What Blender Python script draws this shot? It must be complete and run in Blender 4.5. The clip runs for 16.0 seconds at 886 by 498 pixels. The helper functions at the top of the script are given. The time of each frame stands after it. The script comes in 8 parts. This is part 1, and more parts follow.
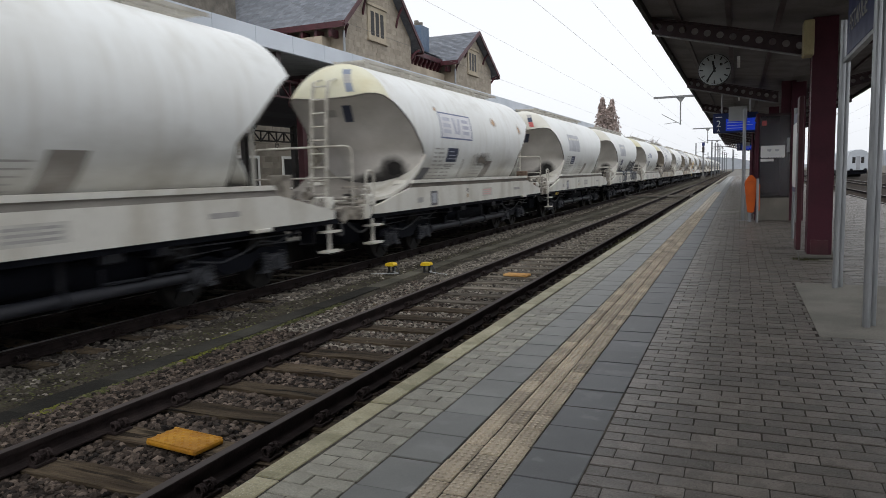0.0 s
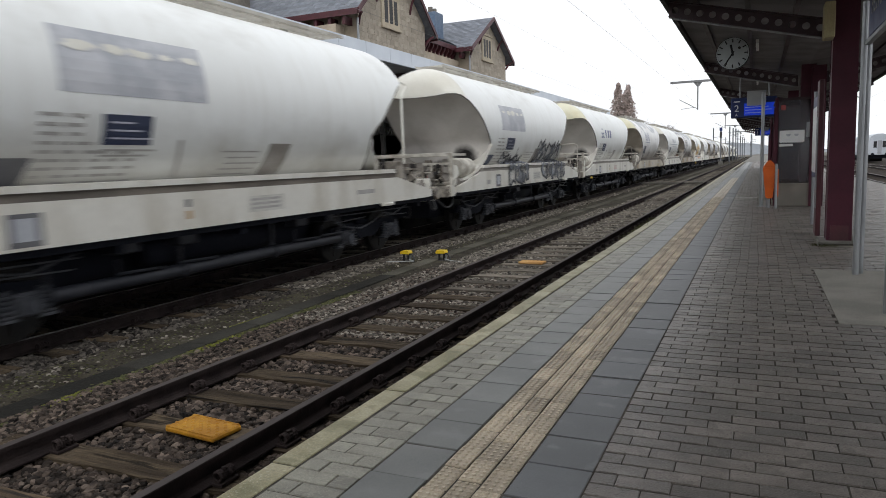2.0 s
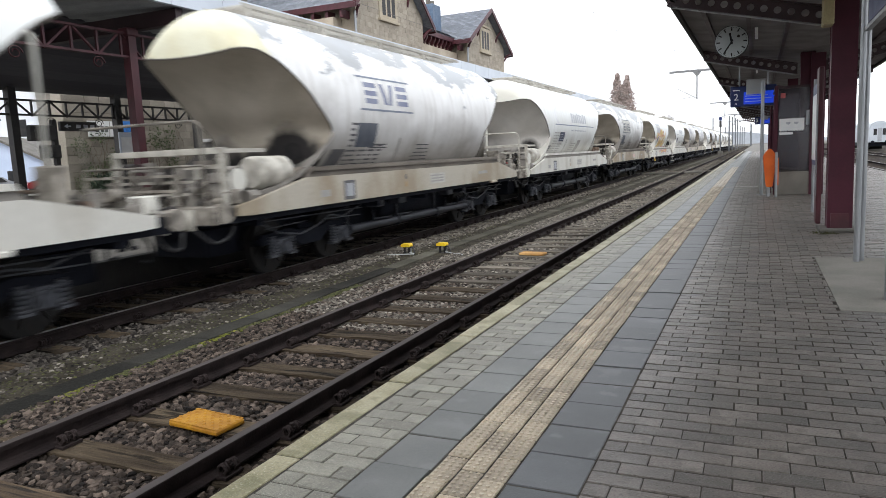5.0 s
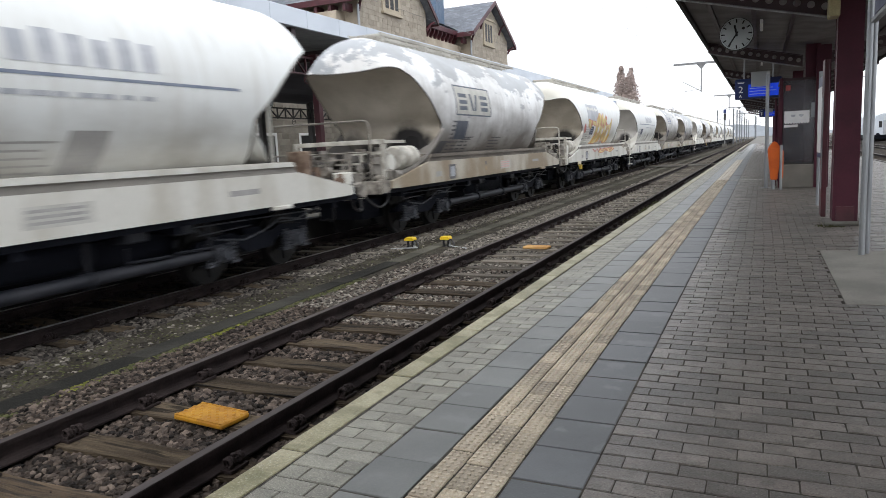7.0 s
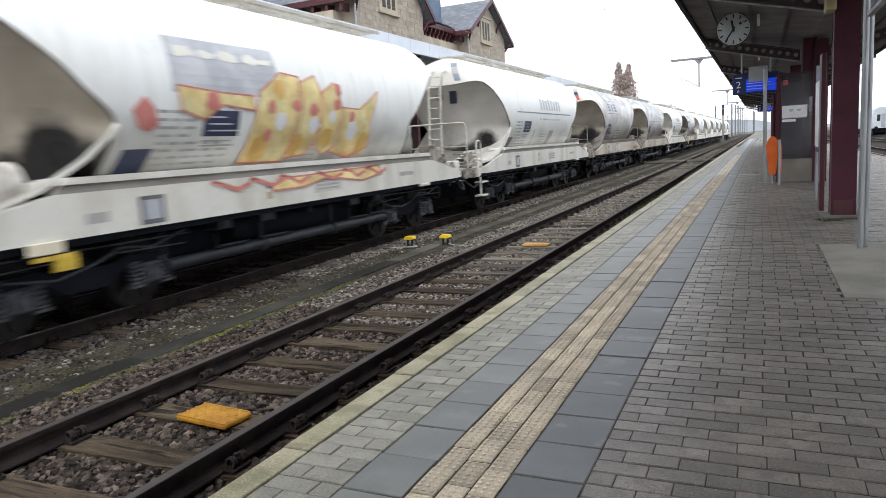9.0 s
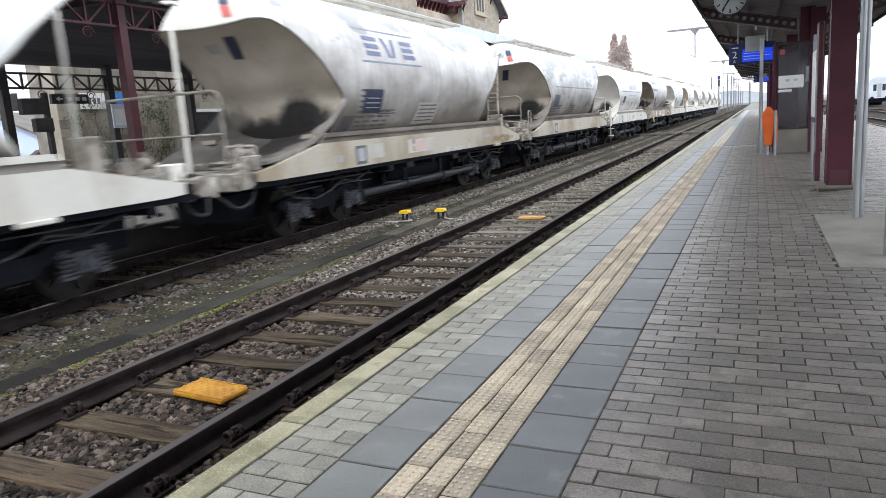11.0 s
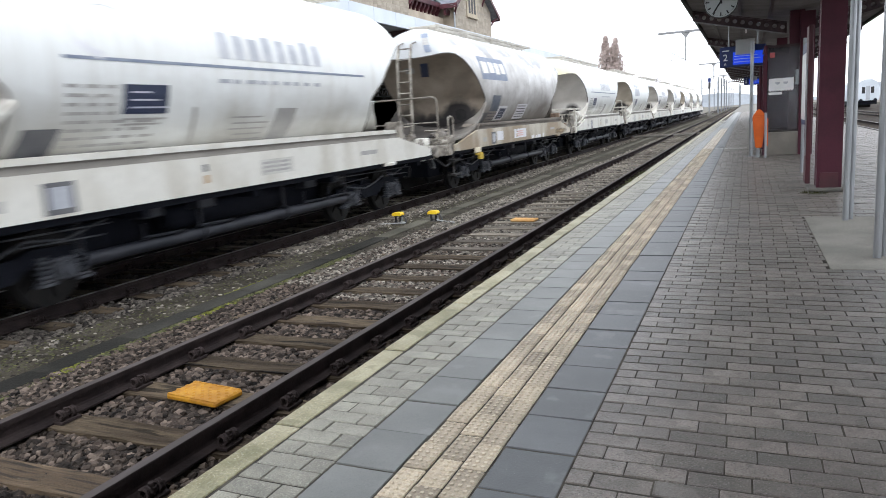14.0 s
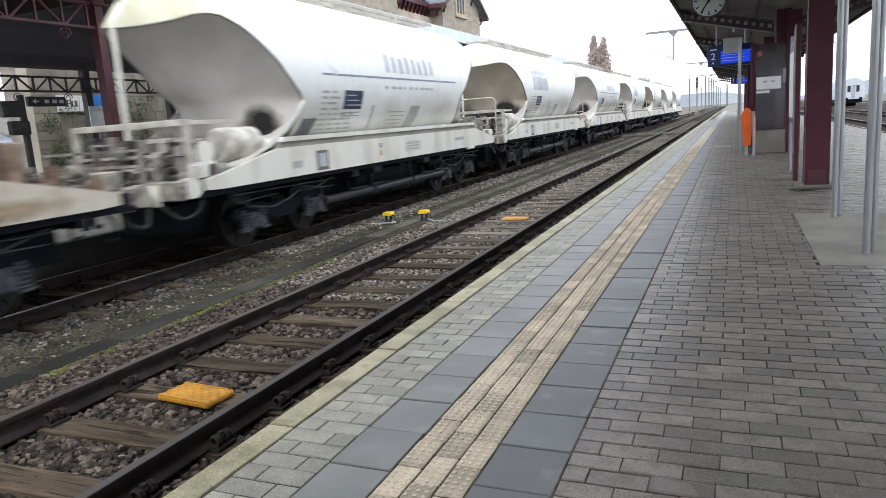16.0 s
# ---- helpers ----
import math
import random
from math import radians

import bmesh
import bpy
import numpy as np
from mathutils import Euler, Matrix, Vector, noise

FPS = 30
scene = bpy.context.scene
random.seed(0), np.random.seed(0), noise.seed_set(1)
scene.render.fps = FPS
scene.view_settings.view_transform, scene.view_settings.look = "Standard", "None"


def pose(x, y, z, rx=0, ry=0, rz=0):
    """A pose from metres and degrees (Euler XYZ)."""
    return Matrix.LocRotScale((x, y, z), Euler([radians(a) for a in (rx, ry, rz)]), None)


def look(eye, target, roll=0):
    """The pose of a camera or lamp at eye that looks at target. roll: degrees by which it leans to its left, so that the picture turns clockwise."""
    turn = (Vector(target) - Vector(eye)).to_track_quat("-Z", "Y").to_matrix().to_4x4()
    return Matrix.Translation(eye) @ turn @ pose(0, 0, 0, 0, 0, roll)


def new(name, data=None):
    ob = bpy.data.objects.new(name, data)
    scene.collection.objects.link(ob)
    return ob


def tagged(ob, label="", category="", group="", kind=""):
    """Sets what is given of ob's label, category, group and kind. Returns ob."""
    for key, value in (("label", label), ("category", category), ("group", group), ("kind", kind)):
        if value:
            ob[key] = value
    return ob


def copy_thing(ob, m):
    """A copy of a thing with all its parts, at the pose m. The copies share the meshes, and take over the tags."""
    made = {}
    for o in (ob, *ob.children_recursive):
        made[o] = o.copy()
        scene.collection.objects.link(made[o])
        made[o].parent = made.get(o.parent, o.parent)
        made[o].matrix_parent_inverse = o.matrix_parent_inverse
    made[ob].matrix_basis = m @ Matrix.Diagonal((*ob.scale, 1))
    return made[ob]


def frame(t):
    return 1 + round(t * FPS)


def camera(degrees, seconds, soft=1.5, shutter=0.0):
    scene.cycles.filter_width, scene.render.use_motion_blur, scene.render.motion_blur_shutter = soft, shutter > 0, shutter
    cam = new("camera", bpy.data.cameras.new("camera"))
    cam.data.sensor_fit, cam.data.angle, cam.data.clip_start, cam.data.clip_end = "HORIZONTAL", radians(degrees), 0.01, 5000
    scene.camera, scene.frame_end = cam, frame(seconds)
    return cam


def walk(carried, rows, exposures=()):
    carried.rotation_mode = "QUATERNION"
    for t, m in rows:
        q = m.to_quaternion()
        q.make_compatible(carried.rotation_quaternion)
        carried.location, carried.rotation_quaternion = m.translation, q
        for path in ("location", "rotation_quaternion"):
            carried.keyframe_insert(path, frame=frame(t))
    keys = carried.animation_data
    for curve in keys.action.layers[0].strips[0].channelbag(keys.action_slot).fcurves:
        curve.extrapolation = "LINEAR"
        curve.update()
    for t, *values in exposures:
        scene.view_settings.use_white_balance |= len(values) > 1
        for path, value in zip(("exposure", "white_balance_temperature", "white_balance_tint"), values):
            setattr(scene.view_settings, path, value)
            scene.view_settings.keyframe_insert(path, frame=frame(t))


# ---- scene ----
cam = camera(65.2, 16.0, soft=0.45, shutter=0.38)

PATH = [
    (0, look((-0.145, -0.002, 1.516), (-0.928, 1.826, 1.304), -1.5)),
    (0.5, look((-0.15, 0.009, 1.513), (-0.926, 1.84, 1.297), -1.7)),
    (1, look((-0.146, 0.012, 1.509), (-0.933, 1.837, 1.289), -2.0)),
    (1.5, look((-0.151, 0.016, 1.515), (-0.963, 1.829, 1.281), -2.0)),
    (2, look((-0.146, 0.006, 1.515), (-0.968, 1.812, 1.269), -1.9)),
    (2.5, look((-0.151, 0.012, 1.518), (-0.96, 1.824, 1.273), -2.1)),
    (3, look((-0.148, 0.015, 1.506), (-0.957, 1.827, 1.262), -2.3)),
    (3.5, look((-0.157, 0.02, 1.514), (-0.986, 1.819, 1.238), -2.3)),
    (4, look((-0.155, 0.026, 1.511), (-1.0, 1.816, 1.223), -2.4)),
    (4.5, look((-0.154, 0.021, 1.51), (-0.992, 1.817, 1.24), -2.3)),
    (5, look((-0.147, 0.003, 1.504), (-0.97, 1.806, 1.238), -2.6)),
    (7.5, look((-0.155, 0.008, 1.506), (-0.992, 1.801, 1.216), -2.9)),
    (8, look((-0.154, 0.005, 1.501), (-0.999, 1.794, 1.209), -3.3)),
    (8.5, look((-0.157, 0.006, 1.506), (-0.991, 1.801, 1.22), -3.3)),
    (9, look((-0.145, -0.009, 1.506), (-0.976, 1.787, 1.218), -3.4)),
    (11.5, look((-0.156, 0.019, 1.489), (-0.973, 1.807, 1.12), -3.9)),
    (12, look((-0.158, 0.015, 1.495), (-0.975, 1.804, 1.133), -3.9)),
    (12.5, look((-0.153, 0.008, 1.487), (-0.975, 1.796, 1.129), -3.9)),
    (13, look((-0.154, 0.011, 1.491), (-0.98, 1.794, 1.119), -4.0)),
    (13.5, look((-0.149, -0.005, 1.493), (-0.969, 1.78, 1.117), -3.8)),
    (14, look((-0.164, -0.001, 1.501), (-0.962, 1.798, 1.143), -3.8)),
    (14.5, look((-0.165, -0.012, 1.493), (-0.95, 1.795, 1.15), -3.7)),
    (15, look((-0.162, -0.023, 1.489), (-0.946, 1.784, 1.144), -3.8)),
    (15.5, look((-0.173, -0.014, 1.495), (-0.945, 1.795, 1.137), -3.7)),
    (16, look((-0.187, 0.001, 1.487), (-0.958, 1.811, 1.127), -4.0)),
]
walk(cam, PATH, exposures=[(0.0, 0.12, 6500, 10), (1.5, 0.28, 6500, 10), (3.0, 0.32, 6500, 10), (3.5, 0.52, 6450, 10), (4.0, 0.8, 6420, 10), (5.2, 0.94, 6400, 10), (7.3, 0.84, 6380, 10), (9.0, 0.98, 6350, 10), (11.5, 1.42, 6200, 10), (12.5, 1.38, 6220, 10), (16.0, 1.24, 6220, 10)])

# ---------------------------------------------------------------- daylight
world = bpy.data.worlds.new("overcast")
scene.world = world
world.use_nodes = True
wn, wl = world.node_tree.nodes, world.node_tree.links
sky = wn.new("ShaderNodeTexSky")
sky.sky_type, sky.sun_disc = "NISHITA", False
sky.sun_elevation, sky.sun_rotation = radians(42), radians(200)
sky.air_density, sky.dust_density = 1.0, 4.0
grey = wn.new("ShaderNodeHueSaturation")
grey.inputs["Saturation"].default_value = 0.12
cloud = wn.new("ShaderNodeMixRGB")
cloud.inputs[0].default_value = 0.72
cloud.inputs[2].default_value = (11.0, 11.35, 11.9, 1)
wl.new(sky.outputs[0], grey.inputs["Color"])
wl.new(grey.outputs[0], cloud.inputs[1])
wl.new(cloud.outputs[0], wn["Background"].inputs["Color"])
wn["Background"].inputs["Strength"].default_value = 0.1
sun = new("sun", bpy.data.lights.new("sun", "SUN"))
sun.data.energy, sun.data.angle, sun.data.color = 0.7, radians(20), (1.0, 0.985, 0.96)
sun.matrix_world = look((0, 0, 50), (-22, 38, 0))

# ---------------------------------------------------------------- materials
MATS = {}


def mat(name, c1, c2=None, rough=0.7, metal=0.0, scale=3.0, fine=40.0, bump=0.15, rand=0.0, island=0.0, grain=0.12,
        stretch=(1, 1, 1), lo=0.4, hi=0.62, spec=0.4, emit=None, coat=0.0, speck=None):
    """Two-colour material with broad blotches, fine grain and relief."""
    if name in MATS:
        return MATS[name]
    m = bpy.data.materials.new(name)
    m.use_nodes = True
    n, l = m.node_tree.nodes, m.node_tree.links
    b = n["Principled BSDF"]
    c2 = c2 or tuple(v * 0.8 for v in c1)
    tc = n.new("ShaderNodeTexCoord")
    mp = n.new("ShaderNodeMapping")
    mp.inputs["Scale"].default_value = stretch
    l.new(tc.outputs["Object"], mp.inputs["Vector"])
    big, small = n.new("ShaderNodeTexNoise"), n.new("ShaderNodeTexNoise")
    big.inputs["Scale"].default_value, big.inputs["Detail"].default_value = scale, 6
    small.inputs["Scale"].default_value, small.inputs["Detail"].default_value = fine, 4
    shift = mp.outputs[0]
    if rand or island:
        info = n.new("ShaderNodeObjectInfo") if rand else n.new("ShaderNodeNewGeometry")
        rnd = info.outputs["Random"] if rand else info.outputs["Random Per Island"]
        off = n.new("ShaderNodeVectorMath")
        off.operation = "SCALE"
        off.inputs[0].default_value = (37, 91, 53)
        l.new(rnd, off.inputs["Scale"])
        add = n.new("ShaderNodeVectorMath")
        l.new(mp.outputs[0], add.inputs[0])
        l.new(off.outputs[0], add.inputs[1])
        shift = add.outputs[0]
    l.new(shift, big.inputs["Vector"])
    l.new(shift, small.inputs["Vector"])
    ramp = n.new("ShaderNodeValToRGB")
    ramp.color_ramp.elements[0].position, ramp.color_ramp.elements[1].position = lo, hi
    ramp.color_ramp.elements[0].color, ramp.color_ramp.elements[1].color = (*c1, 1), (*c2, 1)
    l.new(big.outputs["Fac"], ramp.inputs[0])
    hsv = n.new("ShaderNodeHueSaturation")
    l.new(ramp.outputs[0], hsv.inputs["Color"])
    val = n.new("ShaderNodeMapRange")
    val.inputs[3].default_value, val.inputs[4].default_value = 1 - grain * 2, 1 + grain * 2
    l.new(small.outputs["Fac"], val.inputs[0])
    last = val.outputs[0]
    if rand or island:
        amt = rand or island
        mr = n.new("ShaderNodeMapRange")
        mr.inputs[3].default_value, mr.inputs[4].default_value = 1 - amt, 1 + amt
        l.new(rnd, mr.inputs[0])
        mul = n.new("ShaderNodeMath")
        mul.operation = "MULTIPLY"
        l.new(last, mul.inputs[0])
        l.new(mr.outputs[0], mul.inputs[1])
        last = mul.outputs[0]
    l.new(last, hsv.inputs["Value"])
    tone = hsv.outputs[0]
    for colour, size, lo_, share in speck or ():     # scattered grit, worn spots or stains of another colour
        nz, rp, mu, mx = n.new("ShaderNodeTexNoise"), n.new("ShaderNodeValToRGB"), n.new("ShaderNodeMath"), n.new("ShaderNodeMixRGB")
        nz.inputs["Scale"].default_value, nz.inputs["Detail"].default_value = size, 3
        rp.color_ramp.elements[0].position, rp.color_ramp.elements[1].position = lo_, lo_ + 0.07
        mu.operation, mu.inputs[1].default_value = "MULTIPLY", share
        mx.inputs[2].default_value = (*colour, 1)
        l.new(shift, nz.inputs["Vector"])
        l.new(nz.outputs["Fac"], rp.inputs[0])
        l.new(rp.outputs[0], mu.inputs[0])
        l.new(mu.outputs[0], mx.inputs[0])
        l.new(tone, mx.inputs[1])
        tone = mx.outputs[0]
    l.new(tone, b.inputs["Base Color"])
    b.inputs["Metallic"].default_value = metal
    b.inputs["Specular IOR Level"].default_value = spec
    rr = n.new("ShaderNodeMapRange")
    rr.inputs[3].default_value, rr.inputs[4].default_value = max(0.03, rough - 0.12), min(1, rough + 0.12)
    l.new(big.outputs["Fac"], rr.inputs[0])
    l.new(rr.outputs[0], b.inputs["Roughness"])
    if bump:
        bp = n.new("ShaderNodeBump")
        bp.inputs["Strength"].default_value, bp.inputs["Distance"].default_value = bump, 0.02
        l.new(small.outputs["Fac"], bp.inputs["Height"])
        l.new(bp.outputs[0], b.inputs["Normal"])
    if coat:
        b.inputs["Coat Weight"].default_value, b.inputs["Coat Roughness"].default_value = coat, 0.3
    if emit:
        b.inputs["Emission Color"].default_value = (*emit[:3], 1)
        b.inputs["Emission Strength"].default_value = emit[3]
    MATS[name] = m
    return m


def glass(name, tint=(0.8, 0.85, 0.85), rough=0.05):
    if name in MATS:
        return MATS[name]
    m = bpy.data.materials.new(name)
    m.use_nodes = True
    n, l = m.node_tree.nodes, m.node_tree.links
    g, t, mix = n.new("ShaderNodeBsdfGlossy"), n.new("ShaderNodeBsdfTransparent"), n.new("ShaderNodeMixShader")
    g.inputs["Roughness"].default_value = rough
    t.inputs["Color"].default_value = (*tint, 1)
    f = n.new("ShaderNodeFresnel")
    f.inputs["IOR"].default_value = 1.45
    l.new(f.outputs[0], mix.inputs[0])
    l.new(t.outputs[0], mix.inputs[1])
    l.new(g.outputs[0], mix.inputs[2])
    l.new(mix.outputs[0], n["Material Output"].inputs["Surface"])
    MATS[name] = m
    return m


def veiled_glass(name, tint, veil):
    """Pane with a thin grey film that paints in the brightness mirrored by the glass."""
    m = glass(name, tint, 0.1)
    n, l = m.node_tree.nodes, m.node_tree.links
    clear = n["Material Output"].inputs["Surface"].links[0].from_socket
    film, mix, nz, tc, rg = n.new("ShaderNodeBsdfDiffuse"), n.new("ShaderNodeMixShader"), n.new("ShaderNodeTexNoise"), n.new("ShaderNodeTexCoord"), n.new("ShaderNodeMapRange")
    film.inputs["Color"].default_value = (0.42, 0.40, 0.42, 1)
    nz.inputs["Scale"].default_value, nz.inputs["Detail"].default_value = 2.5, 6
    l.new(tc.outputs["Object"], nz.inputs["Vector"])
    l.new(nz.outputs["Fac"], rg.inputs[0])
    rg.inputs[1].default_value, rg.inputs[2].default_value, rg.inputs[3].default_value, rg.inputs[4].default_value = 0.3, 0.7, 0.6 * veil, 1.4 * veil
    l.new(rg.outputs[0], mix.inputs[0])
    l.new(clear, mix.inputs[1])
    l.new(film.outputs[0], mix.inputs[2])
    l.new(mix.outputs[0], n["Material Output"].inputs["Surface"])
    return m


def soft_stain(name, colour, strength, reach=1.0):
    """A stain that thins out to nothing towards the rim of its patch, with a ragged edge."""
    m = mat(name, colour, tuple(1.15 * v for v in colour), rough=0.7, scale=4, bump=0)
    n, l = m.node_tree.nodes, m.node_tree.links
    tc, mp, ln = n.new("ShaderNodeTexCoord"), n.new("ShaderNodeVectorMath"), n.new("ShaderNodeVectorMath")
    sc_, nz, add, rg = n.new("ShaderNodeVectorMath"), n.new("ShaderNodeTexNoise"), n.new("ShaderNodeMath"), n.new("ShaderNodeMapRange")
    mp.operation, sc_.operation, ln.operation = "SUBTRACT", "MULTIPLY", "LENGTH"
    mp.inputs[1].default_value, sc_.inputs[1].default_value = (0.5, 0.5, 0.5), (0, 2 / reach, 2 / reach)
    l.new(tc.outputs["Generated"], mp.inputs[0])
    l.new(mp.outputs[0], sc_.inputs[0])
    l.new(sc_.outputs[0], ln.inputs[0])
    nz.inputs["Scale"].default_value, nz.inputs["Detail"].default_value = 5, 6
    l.new(tc.outputs["Object"], nz.inputs["Vector"])
    l.new(ln.outputs["Value"], add.inputs[0])
    l.new(nz.outputs["Fac"], add.inputs[1])
    rg.inputs[1].default_value, rg.inputs[2].default_value = 0.55, 1.3
    rg.inputs[3].default_value, rg.inputs[4].default_value = strength, 0.0
    l.new(add.outputs[0], rg.inputs[0])
    l.new(rg.outputs[0], n["Principled BSDF"].inputs["Alpha"])
    return m


def thin_coat(m, least, most):
    """Spray paint that covers unevenly."""
    n, l = m.node_tree.nodes, m.node_tree.links
    tc, nz, rg = n.new("ShaderNodeTexCoord"), n.new("ShaderNodeTexNoise"), n.new("ShaderNodeMapRange")
    nz.inputs["Scale"].default_value, nz.inputs["Detail"].default_value = 2.2, 5
    l.new(tc.outputs["Object"], nz.inputs["Vector"])
    rg.inputs[1].default_value, rg.inputs[2].default_value = 0.38, 0.62
    rg.inputs[3].default_value, rg.inputs[4].default_value = least, most
    l.new(nz.outputs["Fac"], rg.inputs[0])
    l.new(rg.outputs[0], n["Principled BSDF"].inputs["Alpha"])


def shell_paint(name, white, dirt_shade, primer, peel, soil, rough=0.42, low_top=2.9, low_amt=0.7, low_lo=0.42):
    """Tank paint: white coat with drip streaks, grime blotches, patches worn to grey primer, and a lower part darkened
    by grime and painted shade.
    """
    if name in MATS:
        return MATS[name]
    m = bpy.data.materials.new(name)
    m.use_nodes = True
    n, l = m.node_tree.nodes, m.node_tree.links
    b = n["Principled BSDF"]
    tc = n.new("ShaderNodeTexCoord")

    def noise_at(scale, stretch, detail=8, rough_=0.6):
        mp, nz = n.new("ShaderNodeMapping"), n.new("ShaderNodeTexNoise")
        mp.inputs["Scale"].default_value = stretch
        l.new(tc.outputs["Object"], mp.inputs["Vector"])
        l.new(mp.outputs[0], nz.inputs["Vector"])
        nz.inputs["Scale"].default_value, nz.inputs["Detail"].default_value, nz.inputs["Roughness"].default_value = scale, detail, rough_
        return nz.outputs["Fac"]

    def ramp(src, a, c):
        r = n.new("ShaderNodeValToRGB")
        r.color_ramp.elements[0].position, r.color_ramp.elements[1].position = a, c
        l.new(src, r.inputs[0])
        return r.outputs[0]

    def mix(fac, c1, c2, k=1.0):
        x = n.new("ShaderNodeMixRGB")
        if k != 1.0:
            mu = n.new("ShaderNodeMath")
            mu.operation = "MULTIPLY"
            mu.inputs[1].default_value = k
            l.new(fac, mu.inputs[0])
            fac = mu.outputs[0]
        l.new(fac, x.inputs[0])
        for i, c in ((1, c1), (2, c2)):
            if isinstance(c, tuple):
                x.inputs[i].default_value = (*c, 1)
            else:
                l.new(c, x.inputs[i])
        return x.outputs[0]

    streak = ramp(noise_at(2.2, (1, 2.6, 0.16)), 0.5, 0.78)
    blotch = ramp(noise_at(0.55, (1, 1, 1.3)), 0.45, 0.75)
    c = mix(streak, white, dirt_shade, soil)
    c = mix(blotch, c, tuple(0.5 * (a + d) for a, d in zip(white, dirt_shade)), soil)
    sep, up, tot = n.new("ShaderNodeSeparateXYZ"), n.new("ShaderNodeMapRange"), n.new("ShaderNodeMath")
    l.new(tc.outputs["Object"], sep.inputs[0])
    l.new(sep.outputs[2], up.inputs[0])
    up.inputs[1].default_value, up.inputs[2].default_value, up.inputs[3].default_value, up.inputs[4].default_value = 2.9, 4.1, -0.12, 0.09
    l.new(noise_at(0.75, (1, 0.8, 1.7), 10, 0.68), tot.inputs[0])
    l.new(up.outputs[0], tot.inputs[1])
    c = mix(ramp(tot.outputs[0], peel, peel + 0.025), c, primer)
    # Darker towards the bottom: road grime, with the curved side's shade painted in.
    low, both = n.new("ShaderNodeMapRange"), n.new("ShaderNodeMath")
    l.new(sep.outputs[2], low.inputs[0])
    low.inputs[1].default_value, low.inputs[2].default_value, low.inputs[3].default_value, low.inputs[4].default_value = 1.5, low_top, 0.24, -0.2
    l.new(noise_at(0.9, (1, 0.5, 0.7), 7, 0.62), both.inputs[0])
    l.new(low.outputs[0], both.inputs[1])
    c = mix(ramp(both.outputs[0], low_lo, low_lo + 0.4), c, tuple(0.7 * v for v in dirt_shade), low_amt)
    l.new(c, b.inputs["Base Color"])
    b.inputs["Roughness"].default_value = rough
    bp = n.new("ShaderNodeBump")
    bp.inputs["Strength"].default_value, bp.inputs["Distance"].default_value = 0.06, 0.02
    l.new(noise_at(5, (1, 1, 1)), bp.inputs["Height"])
    l.new(bp.outputs[0], b.inputs["Normal"])
    MATS[name] = m
    return m


# Soot blob, plus low dark bands painting in the shaded gap below.
CONE_SPOTS = ((0.74, 2.01, 0.31, 0.34, 1.0), (0.50, 1.74, 0.66, 0.30, 1.0), (0.05, 1.62, 1.25, 0.28, 1.0), (-0.9, 2.1, 0.7, 0.6, 0.25))
GRIMY_SPOTS = ((0.72, 2.03, 0.46, 0.46, 1.0), (0.5, 1.76, 0.95, 0.40, 1.0), (-0.2, 1.66, 1.25, 0.42, 1.0), (-0.9, 1.95, 0.6, 0.5, 0.7))
# Apron patches by the cone: soot, with the hollow's shade painted in.
APRON_SPOTS = ((0.0, 1.66, 1.15, 0.45, 0.95), (0.5, 1.34, 1.1, 0.22, 0.6))


def cone_paint(name, c1, c2, soot=(0.016, 0.014, 0.014), amount=1.0, spots=CONE_SPOTS):
    """Outlet cone: dusty grey with a soft sooty smear low on one side, and shade painted in along the bottom."""
    m = mat(name, c1, c2, rough=0.58, scale=1.2, fine=30, bump=0.05, grain=0.05)
    n, l = m.node_tree.nodes, m.node_tree.links
    b = n["Principled BSDF"]
    src = b.inputs["Base Color"].links[0].from_socket
    tc, nz = n.new("ShaderNodeTexCoord"), n.new("ShaderNodeTexNoise")
    nz.inputs["Scale"].default_value, nz.inputs["Detail"].default_value = 2.6, 6
    l.new(tc.outputs["Object"], nz.inputs["Vector"])
    for cx, cz, rx, rz, k in spots:
        off, sc_, ln = n.new("ShaderNodeVectorMath"), n.new("ShaderNodeVectorMath"), n.new("ShaderNodeVectorMath")
        off.operation, sc_.operation, ln.operation = "SUBTRACT", "MULTIPLY", "LENGTH"
        off.inputs[1].default_value, sc_.inputs[1].default_value = (cx, 0, cz), (1 / rx, 0, 1 / rz)
        l.new(tc.outputs["Object"], off.inputs[0])
        l.new(off.outputs[0], sc_.inputs[0])
        l.new(sc_.outputs[0], ln.inputs[0])
        add, rg, mx = n.new("ShaderNodeMath"), n.new("ShaderNodeMapRange"), n.new("ShaderNodeMixRGB")
        l.new(ln.outputs["Value"], add.inputs[0])
        l.new(nz.outputs["Fac"], add.inputs[1])
        rg.inputs[1].default_value, rg.inputs[2].default_value = 1.15, 1.6
        rg.inputs[3].default_value, rg.inputs[4].default_value = k * amount, 0.0
        l.new(add.outputs[0], rg.inputs[0])
        l.new(rg.outputs[0], mx.inputs[0])
        l.new(src, mx.inputs[1])
        mx.inputs[2].default_value = (*soot, 1)
        src = mx.outputs[0]
    l.new(src, b.inputs["Base Color"])
    return m


